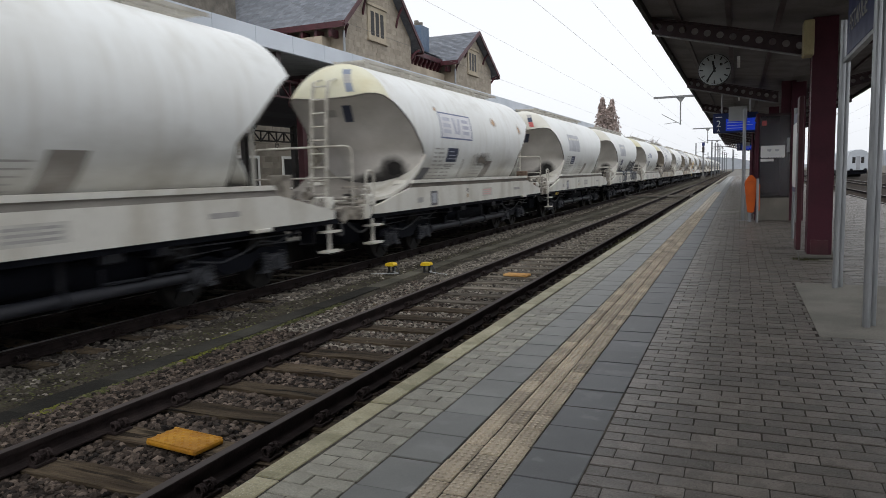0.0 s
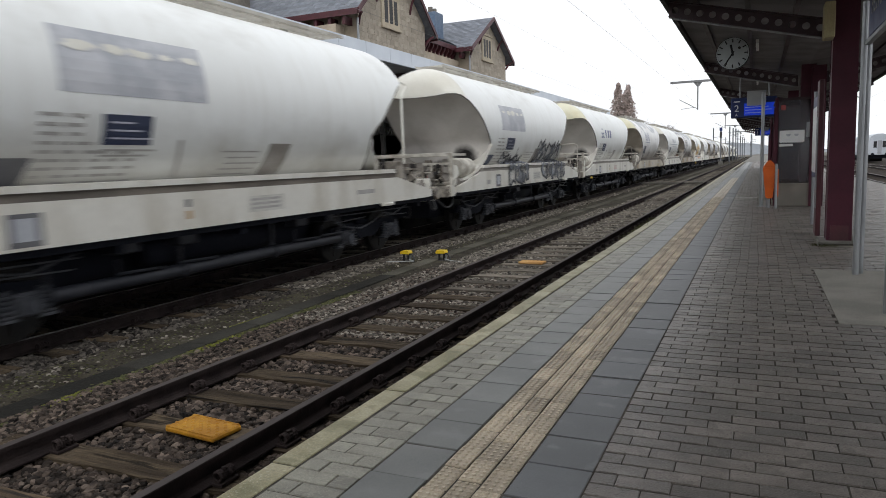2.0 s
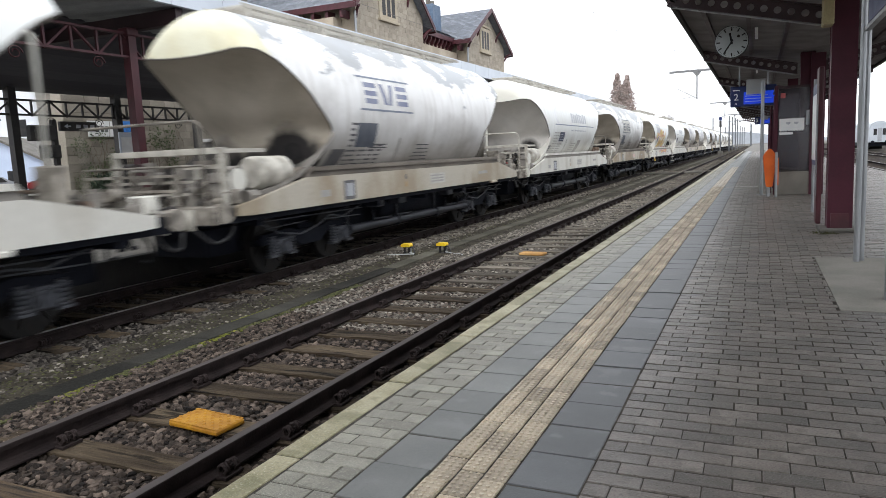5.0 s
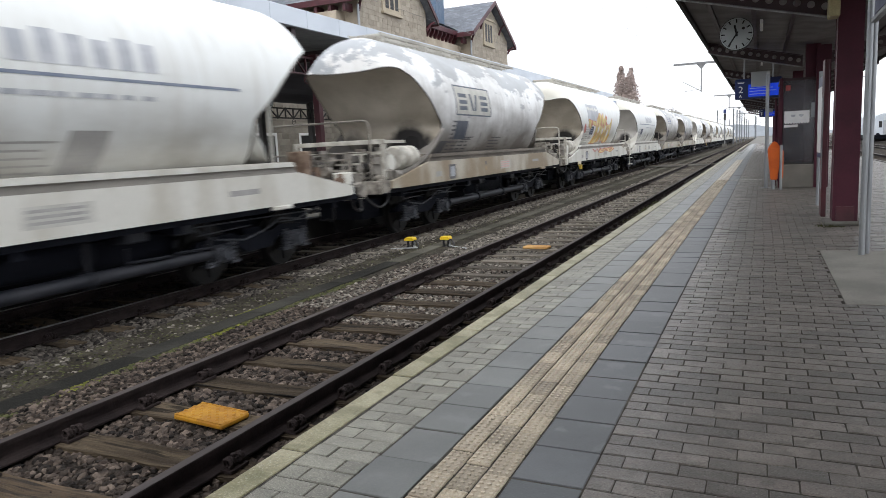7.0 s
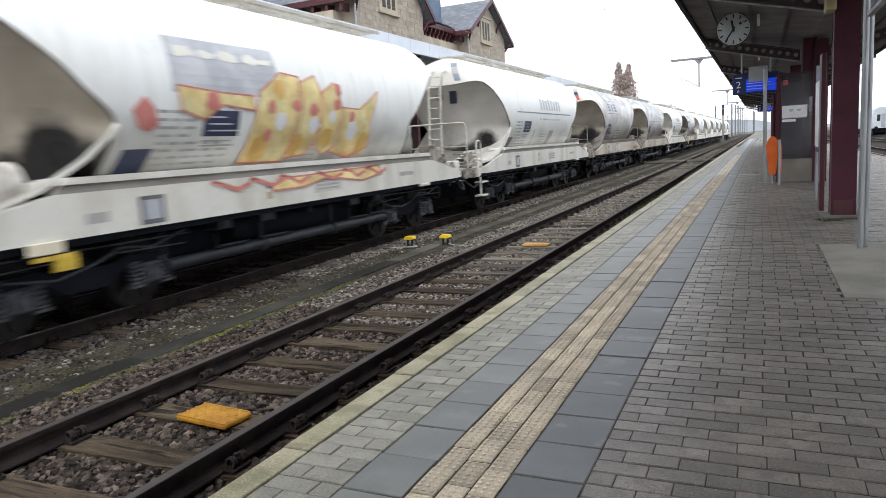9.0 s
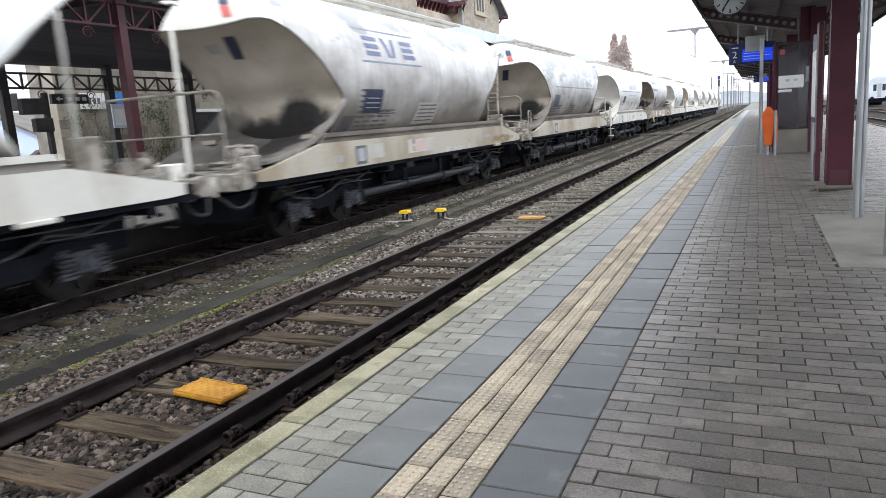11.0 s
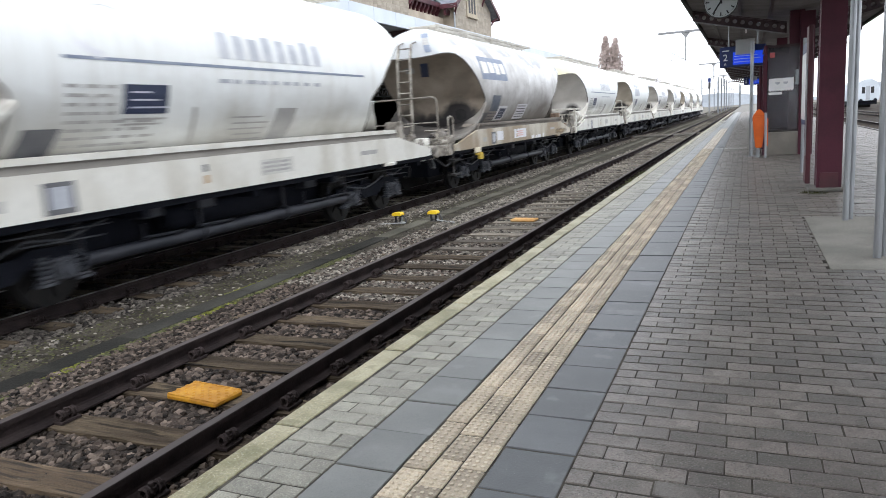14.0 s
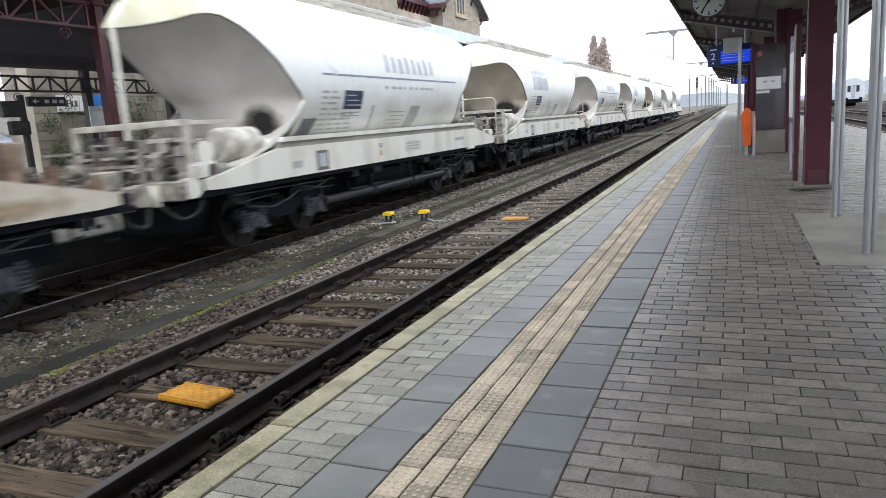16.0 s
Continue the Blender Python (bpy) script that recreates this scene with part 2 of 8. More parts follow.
GRIT_PALE = [((0.44, 0.42, 0.36), 150, 0.58, 0.55), ((0.11, 0.106, 0.084), 110, 0.61, 0.4)]
GRIT_BRICK = [((0.29, 0.27, 0.24), 130, 0.60, 0.6), ((0.040, 0.035, 0.030), 95, 0.58, 0.65), ((0.080, 0.068, 0.055), 9, 0.56, 0.5), ((0.205, 0.19, 0.168), 4, 0.62, 0.4)]
GRIT_SLAB = [((0.16, 0.164, 0.16), 5, 0.60, 0.3), ((0.25, 0.25, 0.24), 160, 0.70, 0.6), ((0.035, 0.036, 0.036), 60, 0.68, 0.6)]
GRIT_EDGE = [((0.52, 0.49, 0.39), 90, 0.58, 0.5), ((0.13, 0.128, 0.06), 4, 0.58, 0.5), ((0.10, 0.095, 0.07), 45, 0.66, 0.6)]
M_BRICK = mat("paving_brick", (0.110, 0.0935, 0.0790), (0.164, 0.1415, 0.1215), rough=0.55, scale=6, fine=110, bump=0.8, rand=0.38, grain=0.3, spec=0.4, coat=0.34, speck=GRIT_BRICK)
M_BRICK_J = mat("paving_brick_joined", (0.110, 0.0935, 0.0790), (0.164, 0.1415, 0.1215), rough=0.55, scale=6, fine=110, bump=0.8, island=0.38, grain=0.3, spec=0.4, coat=0.34, speck=GRIT_BRICK)
M_SLAB = mat("dark_slab", (0.043, 0.0475, 0.051), (0.072, 0.076, 0.079), rough=0.55, scale=2.5, fine=120, bump=0.1, rand=0.2, grain=0.12, coat=0.24, speck=GRIT_SLAB)
M_SLABL = mat("grey_slab", (0.092, 0.0965, 0.089), (0.132, 0.1365, 0.127), rough=0.55, scale=2.5, fine=120, bump=0.1, rand=0.14, grain=0.12, coat=0.24, speck=GRIT_SLAB)
M_SLABL_J = mat("grey_slab_joined", (0.092, 0.0965, 0.089), (0.132, 0.1365, 0.127), rough=0.55, scale=2.5, fine=120, bump=0.1, island=0.14, grain=0.12, coat=0.24, speck=GRIT_SLAB)
M_SLAB_J = mat("dark_slab_joined", (0.043, 0.0475, 0.051), (0.072, 0.076, 0.079), rough=0.55, scale=2.5, fine=120, bump=0.1, island=0.2, grain=0.12, coat=0.24, speck=GRIT_SLAB)
M_TACT = mat("tactile_paver", (0.450, 0.378, 0.276), (0.295, 0.246, 0.182), rough=0.85, scale=1.6, fine=90, bump=0.4, rand=0.22, grain=0.22, coat=0.32)
M_TACT_J = mat("tactile_paver_joined", (0.460, 0.388, 0.290), (0.307, 0.258, 0.195), rough=0.85, scale=5, fine=40, bump=0.5, island=0.18, grain=0.25, coat=0.32)
# Stud tops, a paler tone than the paver round them.
M_STUD = mat("pale_stud", (0.530, 0.462, 0.352), (0.400, 0.345, 0.262), rough=0.8, scale=6, fine=90, bump=0.2, rand=0.12)
M_LIGHTP = mat("grey_paver", (0.200, 0.191, 0.155), (0.266, 0.254, 0.204), rough=0.85, scale=6, fine=130, bump=0.6, rand=0.2, grain=0.34, coat=0.32, speck=GRIT_PALE)
M_LIGHTP_J = mat("grey_paver_joined", (0.200, 0.191, 0.155), (0.266, 0.254, 0.204), rough=0.85, scale=6, fine=130, bump=0.6, island=0.2, grain=0.34, coat=0.32, speck=GRIT_PALE)
M_EDGE = mat("edge_stone", (0.350, 0.315, 0.200), (0.220, 0.200, 0.108), rough=0.9, scale=2.6, fine=60, bump=0.6, rand=0.12, grain=0.24, coat=0.32, speck=GRIT_EDGE)
M_JOINT = mat("joint_sand", (0.048, 0.043, 0.037), (0.095, 0.086, 0.072), rough=1, scale=9, fine=120, bump=0.4, spec=0.1)
# Lighter joint copy beyond 8.5 m; low-contrast haze put into its colour.
M_JOINT_PALE = mat("hazed_joint_sand", (0.068, 0.060, 0.051), (0.110, 0.098, 0.083), rough=1, scale=9, fine=120, bump=0.4, spec=0.1)
M_WORNWHITE = mat("worn_white_block", (0.46, 0.45, 0.41), (0.36, 0.35, 0.315), rough=0.8, scale=9, fine=90, bump=0.2, rand=0.12)
M_CONC = mat("concrete", (0.155, 0.146, 0.130), (0.115, 0.108, 0.096), rough=0.85, scale=1.5, fine=60, bump=0.25, grain=0.16)
M_PAD = mat("pad_concrete", (0.228, 0.212, 0.184), (0.172, 0.160, 0.138), rough=0.85, scale=1.5, fine=60, bump=0.3, grain=0.18)
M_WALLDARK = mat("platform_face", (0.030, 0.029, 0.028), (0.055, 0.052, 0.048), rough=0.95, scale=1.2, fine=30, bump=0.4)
M_BALLAST = mat("ballast_bed", (0.017, 0.0135, 0.0115), (0.052, 0.043, 0.036), rough=1, scale=14, fine=45, bump=1.0, grain=0.45, spec=0.1)
M_STONE = mat("ballast_stone", (0.0235, 0.0172, 0.0138), (0.098, 0.0765, 0.0620), rough=0.95, scale=5, fine=60, bump=0.4, island=0.88, grain=0.2, spec=0.25)
# Lighter copy for the far beds: sky caught at grazing angles, painted in.
M_STONE_BRIGHT = mat("bright_ballast_stone", (0.070, 0.062, 0.052), (0.205, 0.185, 0.158), rough=0.95, scale=5, fine=60, bump=0.4, island=0.7, grain=0.2, spec=0.25)
M_STONE_P = mat("pale_ballast_stone", (0.024, 0.020, 0.018), (0.098, 0.087, 0.074), rough=0.95, scale=5, fine=60, bump=0.4, island=0.75, grain=0.2, spec=0.25)
# Near-black stones under the wagons, their shade put into the colour.
M_STONE_D = mat("shaded_ballast_stone", (0.012, 0.010, 0.010), (0.040, 0.034, 0.032), rough=0.95, scale=5, fine=60, bump=0.4, island=0.88, grain=0.2, spec=0.25)
M_GRASS = mat("mossy_soil", (0.031, 0.027, 0.021), (0.064, 0.057, 0.042), rough=1, scale=2.4, fine=30, bump=1.0, grain=0.4, spec=0.1)
M_GROUND = mat("ground_soil", (0.08, 0.073, 0.06), (0.12, 0.108, 0.085), rough=1, scale=0.2, fine=8, bump=0.6, grain=0.25)
M_MOSS = mat("moss", (0.048, 0.052, 0.017), (0.082, 0.084, 0.028), rough=1, scale=7, fine=60, bump=0.8, island=0.4)
M_MOSS_D = mat("dull_weed", (0.075, 0.072, 0.034), (0.12, 0.108, 0.06), rough=1, scale=7, fine=60, bump=0.8, island=0.4)
M_MOSS_B = mat("bright_moss", (0.090, 0.100, 0.012), (0.150, 0.150, 0.022), rough=1, scale=7, fine=60, bump=0.8, island=0.35)
M_RAILTOP = mat("rail_head", (0.20, 0.185, 0.175), (0.29, 0.27, 0.26), rough=0.45, metal=0.7, scale=3, fine=40, bump=0.05, stretch=(1, 0.15, 1))
M_RAILDULL = mat("dull_rail_head", (0.050, 0.041, 0.040), (0.078, 0.066, 0.064), spec=0.2, rough=0.75, metal=0.0, scale=3, fine=40, bump=0.05, stretch=(1, 0.15, 1))
M_RAIL = mat("rail_steel", (0.016, 0.0115, 0.0115), (0.029, 0.0215, 0.0205), rough=0.85, scale=4, fine=50, bump=0.3, spec=0.15)
SPLITS = [((0.009, 0.007, 0.005), 9, 0.57, 0.85), ((0.006, 0.005, 0.004), 4.5, 0.61, 0.95), ((0.15, 0.13, 0.10), 16, 0.66, 0.5)]
M_SLEEPER = mat("sleeper_wood", (0.036, 0.0262, 0.0175), (0.090, 0.0685, 0.0455), rough=0.95, scale=3, fine=30, bump=1.0, rand=0.3, grain=0.45, stretch=(0.16, 2.4, 2.4), spec=0.15, speck=SPLITS)
# Lightened copy for sleepers beyond 9.5 m, light put into the tone.
M_SLEEPER_BRIGHT = mat("brightened_sleeper", (0.090, 0.078, 0.064), (0.185, 0.162, 0.133), rough=0.95, scale=3, fine=30, bump=1.0, rand=0.3, grain=0.45, stretch=(0.16, 2.4, 2.4), spec=0.15)
M_SLEEPER_R = mat("sleeper_rust", (0.060, 0.040, 0.023), (0.112, 0.079, 0.048), rough=0.95, scale=3, fine=30, bump=1.0, rand=0.1, grain=0.45, stretch=(0.16, 2.4, 2.4), speck=SPLITS)
M_YELLOW = mat("yellow_plastic", (0.42, 0.205, 0.0100), (0.32, 0.140, 0.0080), rough=0.6, scale=9, fine=60, bump=0.15)
M_YELLOW2 = mat("bright_yellow", (0.78, 0.55, 0.02), (0.70, 0.46, 0.02), rough=0.5, scale=9, fine=60, bump=0.1)
M_MUSTARD = mat("mustard_paint", (0.56, 0.40, 0.05), (0.40, 0.27, 0.04), rough=0.6, scale=9, fine=60, bump=0.1)
M_ORANGEP = mat("orange_plate", (0.56, 0.34, 0.13), (0.46, 0.25, 0.085), rough=0.8, scale=6, fine=50, bump=0.2)
M_ORANGE = mat("orange_bin", (0.66, 0.125, 0.012), (0.56, 0.10, 0.010), rough=0.45, scale=3, fine=60, bump=0.05, grain=0.05)
M_RED = mat("wine_red_paint", (0.068, 0.0135, 0.0255), (0.050, 0.0105, 0.0195), rough=0.5, scale=2, fine=40, bump=0.06, grain=0.08, spec=0.25)
M_RED2 = mat("faded_red_paint", (0.075, 0.017, 0.024), (0.052, 0.014, 0.019), rough=0.5, scale=2, fine=40, bump=0.08)
M_BEAM = mat("dark_beam_paint", (0.050, 0.028, 0.032), (0.036, 0.021, 0.024), rough=0.5, scale=2, fine=40, bump=0.06)
M_GALV = mat("galvanised_steel", (0.34, 0.35, 0.36), (0.26, 0.27, 0.28), rough=0.42, metal=0.75, scale=8, fine=60, bump=0.05, grain=0.06, stretch=(1, 1, 0.2))
M_DARKSTEEL = mat("dark_steel", (0.022, 0.021, 0.022), (0.04, 0.036, 0.034), rough=0.7, scale=4, fine=40, bump=0.2)
M_CEIL = mat("canopy_soffit", (0.195, 0.185, 0.19), (0.15, 0.14, 0.145), rough=0.8, scale=1.5, fine=30, bump=0.1)
M_WHITE = mat("white_enamel", (0.80, 0.80, 0.79), (0.72, 0.72, 0.71), rough=0.35, scale=2, fine=60, bump=0.02, grain=0.02)
M_DIAL = mat("clock_dial", (0.46, 0.495, 0.50), (0.42, 0.455, 0.46), rough=0.3, scale=2, fine=60, bump=0.0, grain=0.02)
M_PANELG = mat("blank_panel", (0.40, 0.41, 0.41), (0.35, 0.36, 0.36), rough=0.5, scale=2, bump=0.0, grain=0.03)
M_BLACK = mat("black_paint", (0.015, 0.015, 0.017), (0.022, 0.022, 0.024), rough=0.5, scale=4, fine=60, bump=0.02)
M_BLUE = mat("blue_sign", (0.008, 0.021, 0.105), (0.007, 0.018, 0.09), rough=0.4, scale=3, fine=60, bump=0.0, grain=0.03)
M_BLUELIT = mat("blue_display", (0.01, 0.05, 0.5), (0.01, 0.04, 0.4), rough=0.3, scale=3, bump=0, grain=0.03, emit=(0.01, 0.05, 0.6, 0.35))
M_LETTER = mat("white_letter", (0.75, 0.76, 0.78), (0.7, 0.71, 0.73), rough=0.5, bump=0)
M_SLATE = mat("slate_roof", (0.14, 0.155, 0.185), (0.20, 0.215, 0.245), rough=0.55, scale=3, fine=24, bump=0.3, island=0.22)
M_CHIMNEY = mat("chimney_slate", (0.085, 0.13, 0.20), (0.12, 0.165, 0.235), rough=0.55, scale=3, fine=24, bump=0.3)
M_SANDSTONE = mat("sandstone", (0.335, 0.285, 0.222), (0.43, 0.372, 0.295), rough=0.9, scale=0.8, fine=20, bump=0.3, island=0.12)
M_FACING = mat("sandstone_block", (0.305, 0.266, 0.214), (0.395, 0.348, 0.285), rough=0.9, scale=1.1, fine=20, bump=0.3, island=0.09)
M_ASHLAR = mat("weathered_ashlar", (0.205, 0.182, 0.148), (0.285, 0.256, 0.212), rough=0.95, scale=0.8, fine=20, bump=0.3, island=0.14)
M_SANDTRIM = mat("sandstone_trim", (0.44, 0.38, 0.29), (0.37, 0.32, 0.24), rough=0.9, scale=1.5, fine=30, bump=0.2)
M_GREYSTONE = mat("grey_rubble", (0.115, 0.105, 0.092), (0.19, 0.172, 0.148), rough=0.95, scale=1.3, fine=12, bump=0.6, island=0.2)
M_WINDOW = mat("window_dark", (0.022, 0.022, 0.024), (0.036, 0.034, 0.034), rough=0.4, scale=2, bump=0, spec=0.15)
M_FASCIA = mat("pale_fascia", (0.56, 0.60, 0.66), (0.50, 0.54, 0.60), rough=0.45, scale=0.8, fine=30, bump=0.03, grain=0.03)
M_CEILBOARD = mat("ceiling_board", (0.060, 0.058, 0.070), (0.085, 0.082, 0.096), rough=0.6, scale=1, fine=20, bump=0.05, rand=0.2, stretch=(1, 0.2, 1))
M_CORRUG = mat("corrugated_soffit", (0.33, 0.34, 0.35), (0.26, 0.27, 0.28), rough=0.6, scale=1, fine=20, bump=0.05)
M_BARK = mat("bark", (0.10, 0.075, 0.055), (0.15, 0.115, 0.085), rough=1, scale=5, fine=30, bump=0.6)
# Russet greyed and lightened so that the colour carries distance haze.
M_RUSTLEAF = mat("hazy_russet_leaf", (0.45, 0.375, 0.345), (0.38, 0.315, 0.29), rough=1.0, scale=3, bump=0, island=0.15, spec=0.05)
M_TWIG = mat("grey_twig", (0.22, 0.20, 0.19), (0.30, 0.27, 0.25), rough=1, scale=2, bump=0, island=0.3)
M_LEAF = mat("dark_leaf", (0.045, 0.065, 0.025), (0.075, 0.095, 0.035), rough=0.8, scale=5, bump=0, island=0.45)
M_HEDGE = mat("hedge_leaf", (0.02, 0.035, 0.02), (0.035, 0.055, 0.028), rough=0.8, scale=5, bump=0, island=0.4)
M_CARRED = mat("red_car_paint", (0.24, 0.016, 0.022), (0.2, 0.014, 0.02), rough=0.3, scale=2, bump=0, grain=0.02)
M_CARGREY = mat("grey_car_paint", (0.30, 0.31, 0.33), (0.25, 0.26, 0.28), rough=0.3, scale=2, bump=0, grain=0.02)
M_HOUSE = mat("pale_blue_render", (0.52, 0.60, 0.75), (0.47, 0.55, 0.70), rough=0.9, scale=0.6, fine=20, bump=0.05)
M_WHITEWALL = mat("white_render", (0.74, 0.76, 0.80), (0.66, 0.68, 0.73), rough=0.9, scale=0.6, fine=20, bump=0.05)
# wagon paints
M_CREAM = mat("cream_frame_paint", (0.6324, 0.6185, 0.5673), (0.4557, 0.4278, 0.3627), rough=0.5, scale=1.8, fine=30, bump=0.08, grain=0.08, stretch=(1, 1, 0.35), lo=0.45, hi=0.7)
M_CREAM_Y = mat("yellowed_cream_paint", (0.64, 0.585, 0.45), (0.46, 0.39, 0.27), rough=0.55, scale=1.4, fine=30, bump=0.08, grain=0.1, stretch=(1, 1, 0.4), lo=0.45, hi=0.68)
M_CREAM_S = mat("stained_cream_paint", (0.465, 0.43, 0.36), (0.34, 0.285, 0.21), rough=0.6, scale=0.9, fine=30, bump=0.1, grain=0.12, stretch=(1, 1, 0.6), lo=0.44, hi=0.62)
M_CREAM_D = mat("dirty_cream_paint", (0.49, 0.455, 0.385), (0.295, 0.238, 0.168), rough=0.6, scale=1.0, fine=30, bump=0.1, grain=0.14, stretch=(1, 1, 0.5), lo=0.38, hi=0.56)
M_BAND = mat("grey_ledge", (0.21, 0.195, 0.175), (0.28, 0.26, 0.235), rough=0.7, scale=2, fine=30, bump=0.1, stretch=(1, 0.3, 1))
M_CONE = cone_paint("grey_cone", (0.500, 0.480, 0.450), (0.60, 0.575, 0.545), amount=0.9)
M_CONE_T = cone_paint("tan_cone", (0.395, 0.350, 0.285), (0.510, 0.460, 0.385), spots=GRIMY_SPOTS)
M_CONE_B = cone_paint("brown_cone", (0.20, 0.165, 0.130), (0.31, 0.262, 0.21), spots=GRIMY_SPOTS)
M_SOOT = mat("soot", (0.012, 0.011, 0.012), (0.02, 0.018, 0.018), rough=0.9, scale=6, bump=0.2)
M_TOEBOARD = mat("toe_board", (0.47, 0.45, 0.40), (0.34, 0.32, 0.28), rough=0.7, scale=2, fine=30, bump=0.1, stretch=(1, 0.4, 1))
M_SEAM = mat("dark_seam", (0.085, 0.078, 0.070), (0.15, 0.135, 0.12), rough=0.8, scale=4, fine=30, bump=0.1)
M_KIT = mat("dusty_fittings", (0.31, 0.285, 0.245), (0.115, 0.102, 0.088), rough=0.7, scale=6, fine=40, bump=0.15, island=0.3)
M_KIT_P = cone_paint("dusty_plate", (0.185, 0.17, 0.152), (0.27, 0.252, 0.228), spots=APRON_SPOTS)
M_RUSTKIT = mat("rusty_fittings", (0.135, 0.088, 0.062), (0.25, 0.185, 0.14), rough=0.8, scale=7, fine=40, bump=0.2)
M_RAILPAINT = mat("worn_rail_paint", (0.54, 0.52, 0.465), (0.34, 0.318, 0.275), rough=0.55, scale=5, fine=40, bump=0.1)
M_CAP_Y = mat("yellowed_cap", (0.62, 0.605, 0.47), (0.56, 0.52, 0.36), rough=0.45, scale=1.3, fine=30, bump=0.04, grain=0.05)
M_CAP_W = mat("white_cap", (0.6696, 0.6603, 0.6045), (0.5766, 0.5580, 0.4929), rough=0.42, scale=0.9, fine=30, bump=0.04, grain=0.04)
M_CAP_G = mat("grey_cap", (0.52, 0.54, 0.55), (0.42, 0.43, 0.44), rough=0.45, scale=0.9, fine=30, bump=0.04, grain=0.05)
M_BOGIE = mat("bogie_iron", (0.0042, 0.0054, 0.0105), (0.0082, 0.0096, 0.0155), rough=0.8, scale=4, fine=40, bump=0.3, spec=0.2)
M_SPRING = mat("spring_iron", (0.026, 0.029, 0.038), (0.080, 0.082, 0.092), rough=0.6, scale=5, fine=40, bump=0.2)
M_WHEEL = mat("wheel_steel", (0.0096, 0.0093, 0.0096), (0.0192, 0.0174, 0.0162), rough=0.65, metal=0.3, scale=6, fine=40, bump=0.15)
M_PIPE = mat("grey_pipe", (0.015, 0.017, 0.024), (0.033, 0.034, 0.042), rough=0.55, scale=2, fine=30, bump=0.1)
M_DEC_GREY = mat("decal_grey", (0.37, 0.385, 0.42), (0.49, 0.50, 0.53), rough=0.5, scale=2.5, fine=20, bump=0, grain=0.06)
M_DEC_LAV = mat("decal_lavender", (0.40, 0.41, 0.50), (0.52, 0.53, 0.60), rough=0.5, scale=2.5, fine=20, bump=0, grain=0.08)
M_DEC_PALE = mat("decal_pale", (0.72, 0.72, 0.74), (0.64, 0.64, 0.67), rough=0.5, scale=2.5, fine=20, bump=0, grain=0.05)
M_DEC_BLUE = mat("decal_blue", (0.10, 0.125, 0.235), (0.14, 0.165, 0.27), rough=0.5, scale=3, bump=0)
M_DEC_NAVY = mat("decal_navy", (0.025, 0.035, 0.075), (0.04, 0.05, 0.09), rough=0.5, scale=3, bump=0)
M_DEC_DARK = mat("decal_dark", (0.10, 0.10, 0.11), (0.14, 0.14, 0.145), rough=0.6, scale=3, bump=0)
M_DEC_MID = mat("decal_mid", (0.33, 0.32, 0.31), (0.40, 0.39, 0.37), rough=0.6, scale=3, bump=0)
M_DEC_SLATE = mat("decal_slate", (0.17, 0.20, 0.27), (0.24, 0.27, 0.33), rough=0.6, scale=3, bump=0)
M_DEC_FADE = mat("decal_faded_blue", (0.19, 0.21, 0.31), (0.27, 0.29, 0.38), rough=0.6, scale=3, bump=0)
M_DEC_OLD = mat("decal_old_plate", (0.085, 0.098, 0.125), (0.135, 0.148, 0.175), rough=0.6, scale=3, bump=0)
M_DEC_REDF = mat("decal_faded_red", (0.60, 0.36, 0.34), (0.66, 0.46, 0.43), rough=0.6, scale=6, bump=0)
M_DEC_RED = mat("decal_red", (0.45, 0.10, 0.10), (0.5, 0.13, 0.12), rough=0.6, scale=3, bump=0)
M_DEC_ORANGE = mat("decal_orange", (0.6, 0.22, 0.06), (0.55, 0.2, 0.06), rough=0.6, scale=3, bump=0)
M_DEC_YEL = mat("spray_yellow", (0.82, 0.71, 0.36), (0.74, 0.57, 0.24), rough=0.6, scale=2.5, bump=0)
M_DEC_AMBER = mat("spray_amber", (0.55, 0.33, 0.09), (0.62, 0.42, 0.13), rough=0.6, scale=3, bump=0)
M_DEC_PINK = mat("spray_red", (0.58, 0.22, 0.19), (0.50, 0.17, 0.15), rough=0.6, scale=3, bump=0)
M_SPRAY = mat("spray_black", (0.028, 0.030, 0.038), (0.045, 0.047, 0.055), rough=0.6, scale=3, bump=0)
M_SPRAYFILL = mat("spray_grey", (0.15, 0.16, 0.19), (0.27, 0.29, 0.33), rough=0.6, scale=5, bump=0)
M_RUST = soft_stain("rust_bloom", (0.50, 0.33, 0.19), 0.85)
M_GRIME = soft_stain("grime_bloom", (0.20, 0.175, 0.15), 0.9, 1.35)
M_RUSTMARK = mat("rust_mark", (0.36, 0.24, 0.13), (0.45, 0.33, 0.2), rough=0.8, scale=9, bump=0)
M_BAND_P = mat("faded_panel", (0.52, 0.51, 0.47), (0.44, 0.43, 0.39), rough=0.6, scale=3, bump=0)
M_WEDGE = mat("decal_wedge", (0.235, 0.215, 0.195), (0.33, 0.31, 0.285), rough=0.6, scale=3, bump=0)
M_TANBLOOM = soft_stain("tan_bloom", (0.33, 0.25, 0.155), 0.9, 1.25)
# For the far apron half under the cone; its shade is in the colour.
M_SHADED_PLATE = mat("shaded_plate", (0.055, 0.050, 0.046), (0.105, 0.096, 0.088), rough=0.8, scale=1.5, fine=30, bump=0.1)
M_LIP_D = mat("brown_lip", (0.125, 0.108, 0.09), (0.215, 0.19, 0.16), rough=0.8, scale=2, fine=30, bump=0.1, stretch=(1, 0.3, 1))
M_BAND_D = mat("grimy_ledge", (0.105, 0.092, 0.080), (0.19, 0.165, 0.14), rough=0.8, scale=2, fine=30, bump=0.1, stretch=(1, 0.3, 1))
